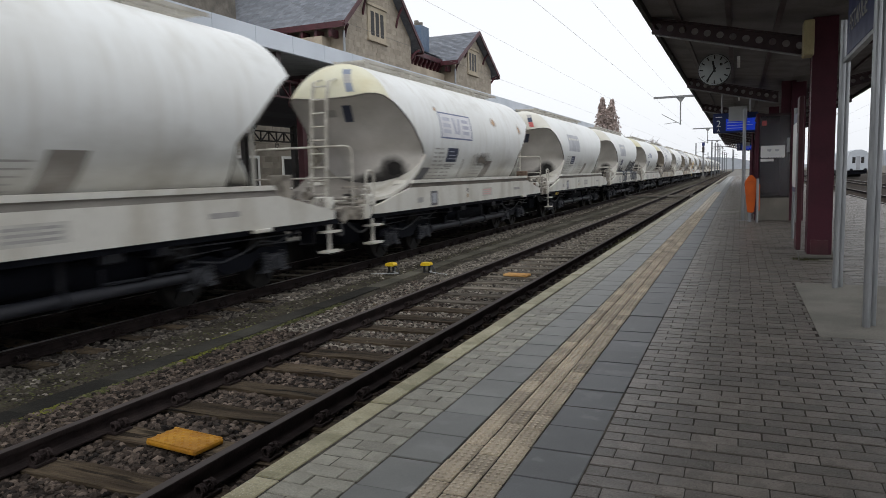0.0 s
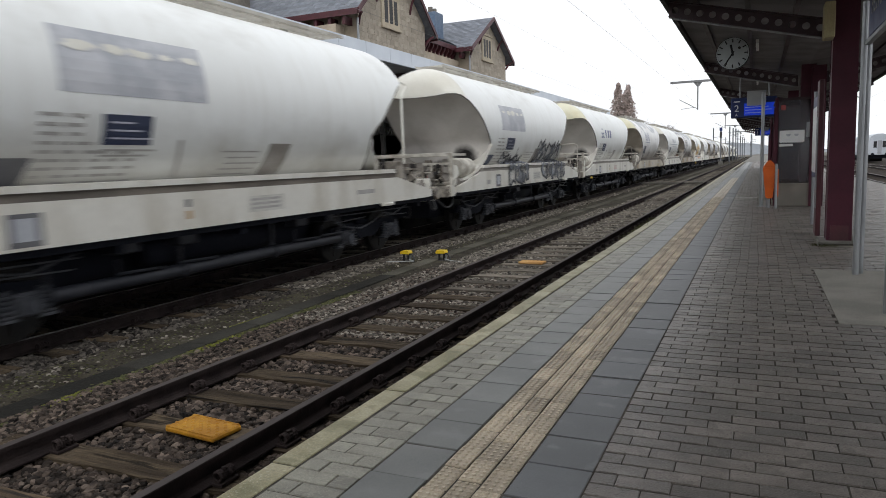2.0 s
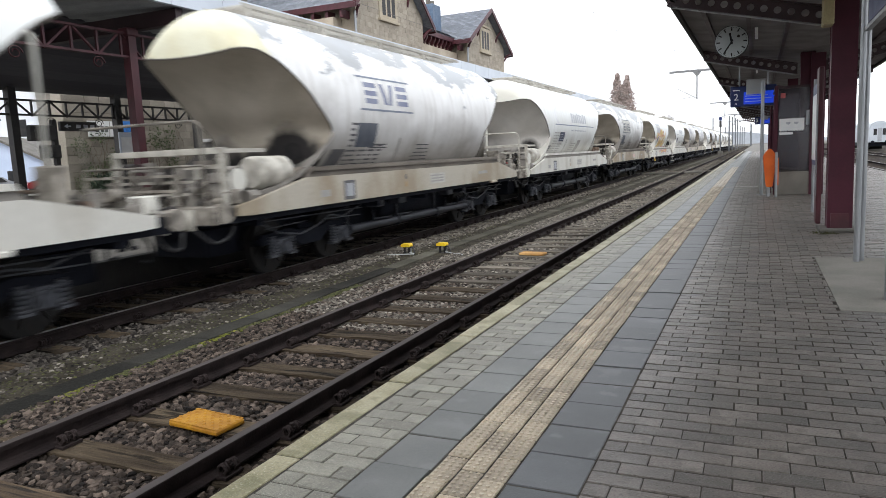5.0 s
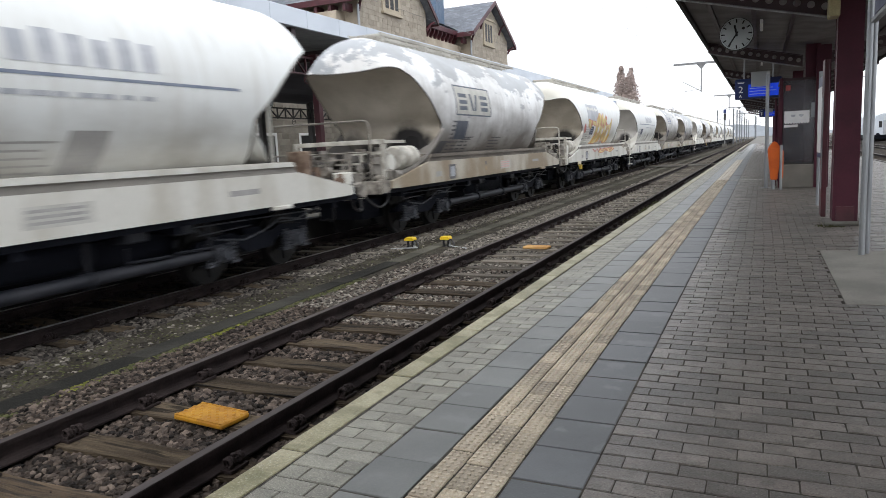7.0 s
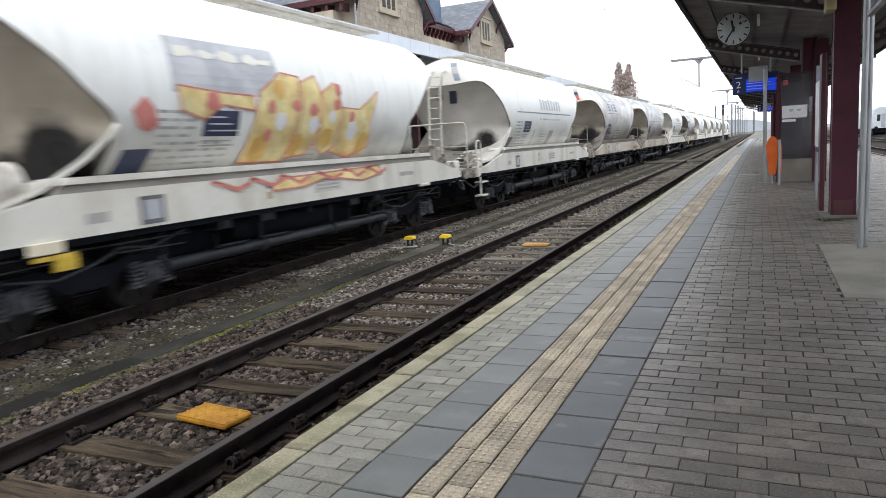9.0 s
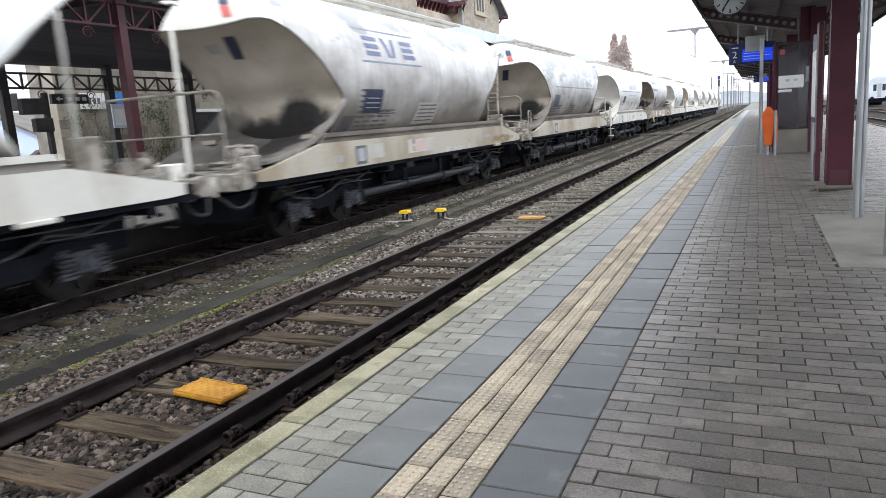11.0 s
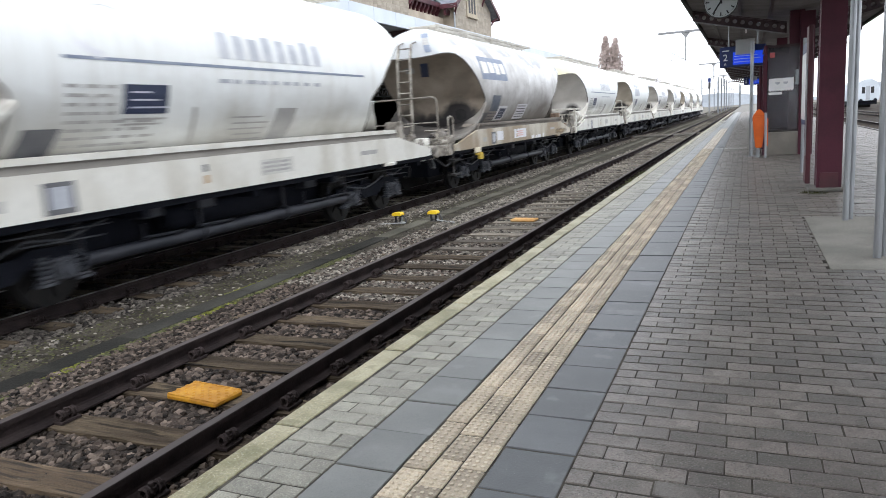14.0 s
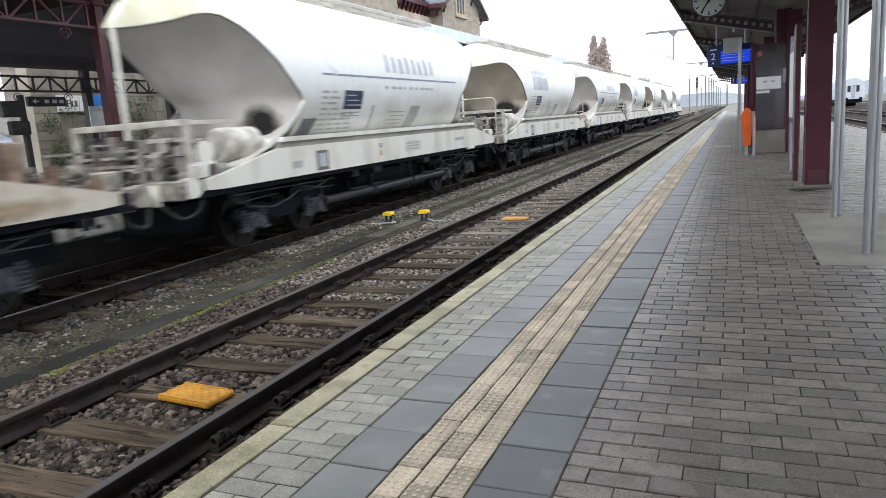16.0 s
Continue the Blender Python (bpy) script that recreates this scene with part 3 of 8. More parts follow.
thin_coat(M_SPRAYFILL, 0.12, 0.75)
thin_coat(M_DEC_YEL, 0.65, 1.0)
WHITE, DIRT_SHADE, PRIMER = (0.752, 0.768, 0.758), (0.46, 0.43, 0.37), (0.40, 0.41, 0.42)
SHELLS = [
    shell_paint("tank_paint_clean", WHITE, DIRT_SHADE, PRIMER, 0.80, 0.28, low_amt=0.72, low_lo=0.33),
    shell_paint("tank_paint_streaked", WHITE, DIRT_SHADE, PRIMER, 0.72, 0.6, low_amt=0.85, low_lo=0.33),
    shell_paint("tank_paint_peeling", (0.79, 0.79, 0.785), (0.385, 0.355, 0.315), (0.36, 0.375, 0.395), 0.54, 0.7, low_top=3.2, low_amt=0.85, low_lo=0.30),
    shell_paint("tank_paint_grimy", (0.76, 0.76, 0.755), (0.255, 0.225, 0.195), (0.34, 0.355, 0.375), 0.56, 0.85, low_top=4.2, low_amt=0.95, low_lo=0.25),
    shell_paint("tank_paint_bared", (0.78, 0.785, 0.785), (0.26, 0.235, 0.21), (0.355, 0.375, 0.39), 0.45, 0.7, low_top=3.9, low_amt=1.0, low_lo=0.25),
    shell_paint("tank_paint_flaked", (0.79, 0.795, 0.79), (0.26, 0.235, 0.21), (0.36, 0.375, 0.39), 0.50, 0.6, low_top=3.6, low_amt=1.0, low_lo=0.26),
]

# ---------------------------------------------------------------- mesh helpers


def part(name, bm, material, parent=None, label="", smooth=False):
    """Link a bmesh as one mesh object under a thing or a part."""
    me = bpy.data.meshes.new(name)
    bmesh.ops.recalc_face_normals(bm, faces=bm.faces)
    bm.to_mesh(me)
    bm.free()
    me.materials.append(material)
    if smooth:
        me.shade_smooth()
        me.set_sharp_from_angle(angle=radians(38))
    ob = new(name, me)
    if parent:
        ob.parent = parent
    if label:
        ob["label"] = label
    return ob


def thing(name, label, category, at=(0, 0, 0), group="", kind="", turn=0):
    ob = new(name)
    ob.matrix_basis = pose(*at, 0, 0, turn)
    return tagged(ob, label, category, group, kind)


def box(x0, x1, y0, y1, z0, z1, bm=None, bevel=0.0):
    bm = bm or bmesh.new()
    vs = [bm.verts.new((x, y, z)) for x in (x0, x1) for y in (y0, y1) for z in (z0, z1)]
    fs = [bm.faces.new([vs[i] for i in f]) for f in ((0, 1, 3, 2), (4, 6, 7, 5), (0, 4, 5, 1), (2, 3, 7, 6), (0, 2, 6, 4), (1, 5, 7, 3))]
    if bevel:
        es = list({e for f in fs for e in f.edges})
        bmesh.ops.bevel(bm, geom=es, offset=bevel, segments=1, affect="EDGES")
    return bm


def tube(points, r, bm=None, seg=8, closed_ends=True):
    """A round bar swept along a polyline."""
    bm = bm or bmesh.new()
    pts = [Vector(p) for p in points]
    rings = []
    up = None
    for i, p in enumerate(pts):
        d = (pts[min(i + 1, len(pts) - 1)] - pts[max(i - 1, 0)]).normalized()
        if up is None:
            up = d.orthogonal().normalized()
        a = (up - d * up.dot(d)).normalized()
        up = a
        b = d.cross(a)
        rr = r[i] if isinstance(r, (list, tuple)) else r
        rings.append([bm.verts.new(p + (a * math.cos(t) + b * math.sin(t)) * rr) for t in (2 * math.pi * k / seg for k in range(seg))])
    for ra, rb in zip(rings, rings[1:]):
        for k in range(seg):
            bm.faces.new((ra[k], ra[(k + 1) % seg], rb[(k + 1) % seg], rb[k]))
    if closed_ends:
        bm.faces.new(rings[0][::-1])
        bm.faces.new(rings[-1])
    return bm


def arc_bend(points, radius=0.12, steps=4):
    """Round the corners of a polyline."""
    pts = [Vector(p) for p in points]
    out = [pts[0]]
    for a, b, c in zip(pts, pts[1:], pts[2:]):
        r = min(radius, (a - b).length * 0.45, (c - b).length * 0.45)
        p0, p1 = b + (a - b).normalized() * r, b + (c - b).normalized() * r
        for k in range(steps + 1):
            t = k / steps
            out.append(p0.lerp(b, t).lerp(b.lerp(p1, t), t))
    return out + [pts[-1]]


def prism(poly, axis, a, b, bm=None):
    """Extrude a polygon given in the two other axes from a to b along an axis."""
    bm = bm or bmesh.new()

    def at(u, v, w):
        return {"x": (w, u, v), "y": (u, w, v), "z": (u, v, w)}[axis]
    r0, r1 = [bm.verts.new(at(u, v, a)) for u, v in poly], [bm.verts.new(at(u, v, b)) for u, v in poly]
    bm.faces.new(r0)
    bm.faces.new(r1[::-1])
    for i in range(len(poly)):
        j = (i + 1) % len(poly)
        bm.faces.new((r0[i], r1[i], r1[j], r0[j]))
    return bm


def disc(c, axis, r, depth, bm=None, seg=20):
    c = Vector(c)
    d = {"x": Vector((depth / 2, 0, 0)), "y": Vector((0, depth / 2, 0)), "z": Vector((0, 0, depth / 2))}[axis]
    return tube([c - d, c + d], r, bm, seg)


def text_part(name, body, size, material, parent, m, label=""):
    cu = bpy.data.curves.new(name, "FONT")
    cu.body, cu.size, cu.extrude = body, size, 0.002
    cu.materials.append(material)
    ob = new(name, cu)
    ob.parent, ob.matrix_basis = parent, m
    if label:
        ob["label"] = label
    return ob


def mesh_from(name, verts, faces, material, parent=None, smooth=False):
    me = bpy.data.meshes.new(name)
    me.from_pydata(verts, [], faces)
    me.materials.append(material)
    if smooth:
        me.shade_smooth()
    me.update()
    ob = new(name, me)
    if parent:
        ob.parent = parent
    return ob


# ---------------------------------------------------------------- plan, in metres (y along the line, platform top at 0)
RAIL_Z = -0.33
SLEEPER_Z = RAIL_Z - 0.155
BED_Z = SLEEPER_Z - 0.05
EDGE_X = -2.425
TRACK_1, TRACK_2 = -4.11, -8.5
FAR = 420.0
rng = random.Random(4)

ground = part("ground", box(-900, 900, -300, 1500, -1.2, BED_Z - 0.06), M_GROUND)
tagged(ground, "flat brown soil around the station", "ground", kind="structure")
bed = part("ballast_bed", box(-10.0, -2.6, -12, FAR, BED_Z - 0.055, BED_Z), M_BALLAST)
tagged(bed, "dark crushed-stone bed under the tracks", "ballast", kind="structure")
bed2 = part("ballast_bed", box(5.2, 24, -12, FAR, BED_Z - 0.055, BED_Z), M_BALLAST)
tagged(bed2, "dark crushed-stone bed beyond the platform", "ballast", kind="structure")
path_strip = part("ground_strip", box(-7.0, -5.15, -12, FAR, BED_Z + 0.004, BED_Z + 0.03), M_GRASS)
tagged(path_strip, "trodden mossy soil between the two tracks", "ground", kind="structure")

# ---------------------------------------------------------------- tracks
RAIL_PROFILE = [(-0.075, 0), (-0.075, 0.012), (-0.018, 0.03), (-0.009, 0.045), (-0.009, 0.112), (-0.034, 0.122), (-0.036, 0.15),
                (-0.03, 0.155), (0.03, 0.155), (0.036, 0.15), (0.034, 0.122), (0.009, 0.112), (0.009, 0.045), (0.018, 0.03), (0.075, 0.012), (0.075, 0)]
HEAD_PROFILE = [(-0.033, 0.1545), (-0.033, 0.157), (0.033, 0.157), (0.033, 0.1545)]


def track(x, y0, y1, label, sleepers, phase=0.0, parts_to=90.0, head=None):
    t = thing("railway_track", label, "railway track", (x, 0, SLEEPER_Z), kind="structure")
    for side in (-1, 1):
        rail = part("rail", prism([(u + side * 0.7535, v) for u, v in RAIL_PROFILE], "y", y0, y1), M_RAIL, t)
        part("rail_head", prism([(u + side * 0.7535, v) for u, v in HEAD_PROFILE], "y", y0, y1), head or M_RAILTOP, rail, "worn running surface")
    if not sleepers:
        return t
    meshes = []
    for i in range(4):
        bm = box(-1.3, 1.3, -0.125, 0.125, -0.14, 0.0)
        bmesh.ops.subdivide_edges(bm, edges=[e for e in bm.edges if abs((e.verts[0].co - e.verts[1].co).x) > 1], cuts=9)
        for v in bm.verts:
            v.co += Vector((rng.uniform(-.01, .01), rng.uniform(-.012, .012), rng.uniform(-.012, .004) if v.co.z > -0.05 else 0))
        me = bpy.data.meshes.new("sleeper")
        bm.to_mesh(me)
        bm.free()
        me.materials.append(M_SLEEPER)
        meshes.append(me)
    clip = bmesh.new()
    for side in (-1, 1):
        for s in (-1, 1):
            cx = side * 0.7535 + s * 0.115
            box(cx - 0.05, cx + 0.05, -0.085, 0.085, 0.0, 0.018, clip)
            for cy in (-0.06, -0.036, 0.036, 0.06):          # spring coils
                tube([(cx + 0.034 * math.cos(q), cy, 0.055 + 0.034 * math.sin(q)) for q in (k * math.pi / 4 for k in range(9))], 0.011, clip, 5)
            tube([(cx, 0, 0.018), (cx, 0, 0.10)], 0.017, clip, 6)
            tube([(cx, 0, 0.05), (cx, 0, 0.075)], 0.03, clip, 6)
    cm = bpy.data.meshes.new("rail_clip")
    clip.to_mesh(cm)
    clip.free()
    cm.materials.append(M_RAIL)
    y, i = y0 + phase, 0
    rest_v, rest_f = [], []
    while y < y1:
        if y < parts_to:
            if y > -4:
                o = new("sleeper", meshes[i % 4])
                o.parent, o.location = t, (rng.uniform(-.02, .02), y + rng.uniform(-.02, .02), 0)
                o.rotation_euler = (0, 0, rng.uniform(-.012, .012))
                if x == TRACK_1 and 2.2 < y < 3.0:
                    o.material_slots[0].link = "OBJECT"
                    o.material_slots[0].material = M_SLEEPER_R
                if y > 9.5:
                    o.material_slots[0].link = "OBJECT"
                    o.material_slots[0].material = M_SLEEPER_BRIGHT
                if y < 32:
                    c = new("rail_clip", cm)
                    c.parent = o
        else:
            k = len(rest_v)
            rest_v += [(sx * 1.3, y + sy * .125, 0) for sx, sy in ((-1, -1), (1, -1), (1, 1), (-1, 1))]
            rest_f.append((k, k + 1, k + 2, k + 3))
        y += 0.68
        i += 1
    if rest_v:
        far = mesh_from("sleeper_run", rest_v, rest_f, M_SLEEPER, t)
        far["kind"] = "stuff"
    return t


SLEEPER_PHASE = 0.32
track(TRACK_1, -12, FAR, "empty track with worn rails on wooden sleepers", True, SLEEPER_PHASE, head=M_RAILDULL)
track(TRACK_2, -12, FAR, "track that carries the goods train, on wooden sleepers", True, 0.2, 60)
track(6.9, -12, FAR, "rusty track beside the far edge of the platform", True, 0.1, 0)
track(11.4, -12, FAR, "rusty siding with a standing train", True, 0.1, 0)


def stones(x0, x1, y0, y1, count, size, z, material, name, label, seed, flat=0.75, rise=1.9):
    r = np.random.RandomState(seed)
    bm = bmesh.new()
    bmesh.ops.create_icosphere(bm, subdivisions=1, radius=1)
    base = np.array([v.co for v in bm.verts])
    tris = np.array([[v.index for v in f.verts] for f in bm.faces])
    bm.free()
    nb = len(base)
    # denser near the camera's end of the line
    ys = y0 + (y1 - y0) * r.rand(count) ** rise
    xs = x0 + (x1 - x0) * r.rand(count)
    V = np.empty((count, nb, 3))
    for i in range(count):
        d = base * (0.72 + 0.5 * r.rand(nb, 1)) * (size * (0.5 + 0.75 * r.rand())) * np.array([1, 0.6 + .5 * r.rand(), flat * (0.6 + .5 * r.rand())])
        a = r.rand() * 6.283
        ca, sa = math.cos(a), math.sin(a)
        tl = (r.rand() - .5) * 1.1
        ct, st = math.cos(tl), math.sin(tl)
        d = d @ np.array([[ct, 0, st], [0, 1, 0], [-st, 0, ct]])
        d = d @ np.array([[ca, sa, 0], [-sa, ca, 0], [0, 0, 1]])
        V[i] = d + np.array([xs[i], ys[i], z + size * 0.25 * r.rand()])
    F = (tris[None] + (np.arange(count) * nb)[:, None, None]).reshape(-1, 3)
    me = bpy.data.meshes.new(name)
    me.from_pydata(V.reshape(-1, 3).tolist(), [], F.tolist())
    me.materials.append(material)
    ob = new(name, me)
    return tagged(ob, label, "ballast", kind="stuff")


stones(-4.83, -3.42, 0.5, 11, 10500, 0.038, BED_Z + 0.0, M_STONE, "ballast_stones", "grey-brown crushed stones between the rails", 1, rise=1.3)
stones(-4.83, -3.42, 7, 28, 10000, 0.038, BED_Z + 0.002, M_STONE_BRIGHT, "ballast_stones", "brightened far stones between the rails", 16, rise=1.3)
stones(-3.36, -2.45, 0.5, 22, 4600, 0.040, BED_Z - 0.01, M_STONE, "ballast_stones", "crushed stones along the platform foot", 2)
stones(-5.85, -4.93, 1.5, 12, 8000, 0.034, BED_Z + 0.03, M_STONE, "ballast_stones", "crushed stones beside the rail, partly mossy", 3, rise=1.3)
stones(-5.85, -4.93, 7.5, 28, 7500, 0.034, BED_Z + 0.032, M_STONE_BRIGHT, "ballast_stones", "brightened far stones beside the rail", 17, rise=1.3)
stones(-6.98, -6.3, 2.5, 30, 800, 0.030, BED_Z + 0.02, M_STONE_BRIGHT, "ballast_stones", "scattered stones on the trodden soil", 13, rise=1.3)
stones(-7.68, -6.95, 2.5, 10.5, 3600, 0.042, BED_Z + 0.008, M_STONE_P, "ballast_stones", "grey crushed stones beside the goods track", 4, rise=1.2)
stones(-7.68, -6.9, 9.5, 28, 4600, 0.042, BED_Z + 0.010, M_STONE_BRIGHT, "ballast_stones", "brightened far stones beside the goods track", 18, rise=1.3)
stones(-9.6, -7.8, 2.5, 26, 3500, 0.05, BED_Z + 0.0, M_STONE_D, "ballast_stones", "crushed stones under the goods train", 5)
stones(-7.2, -5.2, 2.5, 24, 3000, 0.020, BED_Z + 0.03, M_STONE_P, "ballast_stones", "small trodden gravel between the tracks", 8, 0.6)
stones(-7.0, -6.25, 3.0, 20, 2200, 0.022, BED_Z + 0.024, M_MOSS, "moss_tufts", "low yellow-green moss beside the cable trough", 7, 0.35)
stones(-5.75, -5.2, 2.0, 18, 1600, 0.02, BED_Z + 0.012, M_MOSS, "moss_tufts", "yellow-green moss among the stones", 6, 0.5)

stones(-4.83, -3.42, 18, 70, 6500, 0.055, BED_Z + 0.005, M_STONE_BRIGHT, "ballast_stones", "crushed stones between the rails farther on", 9)
stones(-5.55, -4.93, 18, 70, 3600, 0.05, BED_Z + 0.02, M_STONE_BRIGHT, "ballast_stones", "crushed stones beside the rail farther on", 10)
stones(-7.68, -7.0, 20, 62, 3000, 0.05, BED_Z + 0.02, M_STONE_BRIGHT, "ballast_stones", "brightened crushed stones along the goods track farther on", 14)
stones(-7.1, -6.25, 12, 60, 3600, 0.034, BED_Z + 0.012, M_MOSS_D, "moss_tufts", "dull low weeds on the soil between the tracks", 15, 0.3)
for i, (x0, x1, y0, y1, n, m) in enumerate(((-5.90, -5.76, 3.9, 4.35, 260, M_MOSS_B), (-5.88, -5.74, 2.9, 3.9, 700, M_MOSS), (-5.93, -5.78, 4.3, 5.8, 900, M_MOSS), (-5.98, -5.84, 5.7, 6.5, 160, M_MOSS_B), (-6.05, -5.88, 6.3, 9.5, 700, M_MOSS), (-6.34, -6.26, 6.8, 7.8, 90, M_MOSS_B))):
    stones(x0, x1, y0, y1, n, 0.022, BED_Z + 0.034, m, "moss_tufts", "green moss along the cable trough", 11 + i, 0.5, rise=1.0)

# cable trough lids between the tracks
M_LID_PALE = mat("pale_lid", (0.066, 0.062, 0.050), (0.108, 0.102, 0.082), spec=0.08, rough=1.0, scale=0.9, fine=40, bump=0.5, rand=0.2, grain=0.2)
trough = thing("cable_trough", "dark mossy concrete cable trough with flat lids", "cable trough", (-6.08, 0, BED_Z), kind="structure")
lid_bm = box(-0.15, 0.15, 0.004, 0.996, 0.0, 0.05, bevel=0.008)
lid_me = bpy.data.meshes.new("lid")
lid_bm.to_mesh(lid_me)
lid_bm.free()
lid_me.materials.append(mat("trough_lid", (0.027, 0.026, 0.0235), (0.050, 0.048, 0.041), spec=0.08, rough=1.0, scale=0.9, fine=40, bump=0.5, rand=0.25, grain=0.2))
for i in range(120):
    o = new("lid", lid_me)
    y = -2.0 + i
    o.parent, o.location = trough, (0.08 - 0.035 * (min(y, 13.5) - 3.6) + rng.uniform(-.008, .008), y, rng.uniform(0, .008))
    o.rotation_euler = (0, 0, 0.035 if y < 13 else 0)
    # Lids farther along have the paler tone.
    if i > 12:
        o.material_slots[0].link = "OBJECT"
        o.material_slots[0].material = M_LID_PALE

# ---------------------------------------------------------------- platform
platform = thing("platform", "wide paved island platform with dark slab and tactile strips", "platform", kind="structure")
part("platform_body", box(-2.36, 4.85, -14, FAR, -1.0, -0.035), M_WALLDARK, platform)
part("joint_bed", box(-2.40, 4.88, -14, 8.5, -0.0345, -0.0042), M_JOINT, platform)
part("joint_bed", box(-2.40, 4.88, 8.5, 130, -0.0345, -0.0042), M_JOINT_PALE, platform)
part("far_paving", box(-2.40, 4.88, 130, FAR, -0.0345, 0.0), M_CONC, platform)


def pavers(name, material, material_j, cells, height, parts_lo, parts_hi, gap=0.009, dots=False, gap_y=0.0):
    """Paving pieces: those between two places along the line are objects, the others are joined. cells: x0, x1, y0, y1."""
    cache, v, f = {}, [], []
    made = 0
    for x0, x1, y0, y1 in cells:
        gy = gap_y or gap
        w, d = x1 - x0 - gap, y1 - y0 - gy
        key = (round(w, 3), round(d, 3))
        if parts_lo <= y0 < parts_hi and made < 300:
            if key not in cache:
                bm = box(0, w, 0, d, -0.03, 0, bevel=0.004)
                if dots:
                    for i in range(3):
                        for j in range(6):
                            cx, cy = w * (i + .5) / 3, d * (j + .5) / 6
                            ring = [bm.verts.new((cx + .0135 * math.cos(a), cy + .0135 * math.sin(a), -0.0005)) for a in (k * math.pi / 3 for k in range(6))]
                            top = [bm.verts.new((cx + .0095 * math.cos(a), cy + .0095 * math.sin(a), 0.006)) for a in (k * math.pi / 3 for k in range(6))]
                            bm.faces.new(top).material_index = 1
                            for k in range(6):
                                bm.faces.new((ring[k], ring[(k + 1) % 6], top[(k + 1) % 6], top[k]))
                me = bpy.data.meshes.new(name)
                bm.to_mesh(me)
                bm.free()
                me.materials.append(material)
                if dots:
                    me.materials.append(M_STUD)
                cache[key] = me
            o = new(name, cache[key])
            o.parent = platform
            o.location = (x0 + gap / 2, y0 + gy / 2, height + rng.uniform(-.003, .003))
            o.rotation_euler = (rng.uniform(-.004, .004), rng.uniform(-.004, .004), rng.uniform(-.006, .006))
            made += 1
        else:
            k = len(v)
            h = height + rng.uniform(-.003, .003)
            g, q = gap / 2, gy / 2
            v += [(x0 + g, y0 + q, h - .03), (x1 - g, y0 + q, h - .03), (x1 - g, y1 - q, h - .03), (x0 + g, y1 - q, h - .03)]
            g, q = g + 0.003, q + 0.003
            v += [(x0 + g, y0 + q, h), (x1 - g, y0 + q, h), (x1 - g, y1 - q, h), (x0 + g, y1 - q, h)]
            f += [(k + 4, k + 5, k + 6, k + 7)] + [(k + i, k + (i + 1) % 4, k + 4 + (i + 1) % 4, k + 4 + i) for i in range(4)]
    if v:
        o = mesh_from(name + "_run", v, f, material_j, platform)
        o["kind"] = "stuff"


def edge_cells():
    y = -4.6 - 3 * 1.2267
    while y < 130:
        yield EDGE_X, -2.262, y, y + 1.2267
        y += 1.2267


def slab_cells(x0, x1, phase):
    y = phase - 26 * 0.375
    while y < 130:
        yield x0, x1, y, y + 0.375
        y += 0.375


def tactile_cells():
    for i in range(3):
        y = -7.0 + 0.0333 + (0.125 if i == 1 else 0.03 * i)
        while y < 47:
            yield -1.561 + i * 0.1267, -1.561 + (i + 1) * 0.1267, y, y + 0.25
            y += 0.25


def light_cells():
    y, i = -7.0, 0
    while y < 70:
        a, b = -2.250, -1.880
        s = a + (0.25 if i % 2 else 0.126)
        yield a, s, y, y + 0.125
        yield s, b, y, y + 0.125
        y += 0.125
        i += 1


def brick_cells(y0, y1, x0=-0.84, x1=4.86):
    j, jr = 0, random.Random(77)
    y = y0
    while y < y1:
        x = x0
        first = (0.105, 0.23)[j % 2] + jr.uniform(-.012, .012)
        w = first
        while x < x1 - 0.05:
            e = min(x + w, x1)
            if PAD[2] < y + .06 < PAD[3]:
                if x < PAD[0] - 0.03:
                    yield x, min(e, PAD[0]), y, y + 0.125
                if e > PAD[1] + 0.03:
                    yield max(x, PAD[1]), e, y, y + 0.125
            else:
                yield x, e, y, y + 0.125
            x, w = e, 0.2485
        y += 0.125
        j += 1


PAD = (0.54, 2.1, 6.85, 9.975)
pavers("edge_stone", M_EDGE, M_EDGE, edge_cells(), 0.004, -5, 130)
pavers("grey_slab", M_SLABL, M_SLABL_J, slab_cells(-1.880, -1.563, 2.852), 0.0, -3, 60)
pavers("dark_slab", M_SLAB, M_SLAB_J, slab_cells(-1.180, -0.842, 3.216), 0.0, -3, 60)
pavers("tactile_paver", M_TACT, M_TACT_J, sorted(tactile_cells(), key=lambda c: c[2]), 0.003, 1.0, 26, dots=True)
part("worn_strip", box(-1.561, -1.181, 47.2, 130, -0.03, 0.0), M_SLABL_J, platform)
pavers("grey_paver", M_LIGHTP, M_LIGHTP_J, light_cells(), 0.0, 1.5, 20, gap=0.0055)
pavers("paving_brick", M_BRICK, M_BRICK_J, (c for c in brick_cells(-6.4, 130)), 0.0, 2.4, 6, gap=0.0055, gap_y=0.010)
part("concrete_pad", box(PAD[0], PAD[1], PAD[2], PAD[3], -0.03, 0.003, bevel=0.004), M_PAD, platform, "pale cast concrete patch round the sign posts")
for i in range(7):
    part("guide_paver", box(-1.12 + i * 0.15, -1.02 + i * 0.15, 25.55, 25.90, -0.02, 0.006), M_WORNWHITE, platform)

# ---------------------------------------------------------------- goods train
R_TANK, B_TANK, Z_TANK = 1.45, 1.57, 2.83   # half width, half height, axis over the rail
DOME = (3.635, 3.25, 4.32, 2.076, 2.70)   # centre y, centre z, half axes in x, y, z
TAIL = 0.13   # the trailing end stands this much farther out
# the outlet cone's edge on the side, and how far its middle bulges, by height
_H = np.linspace(1.1, 4.3, 129)


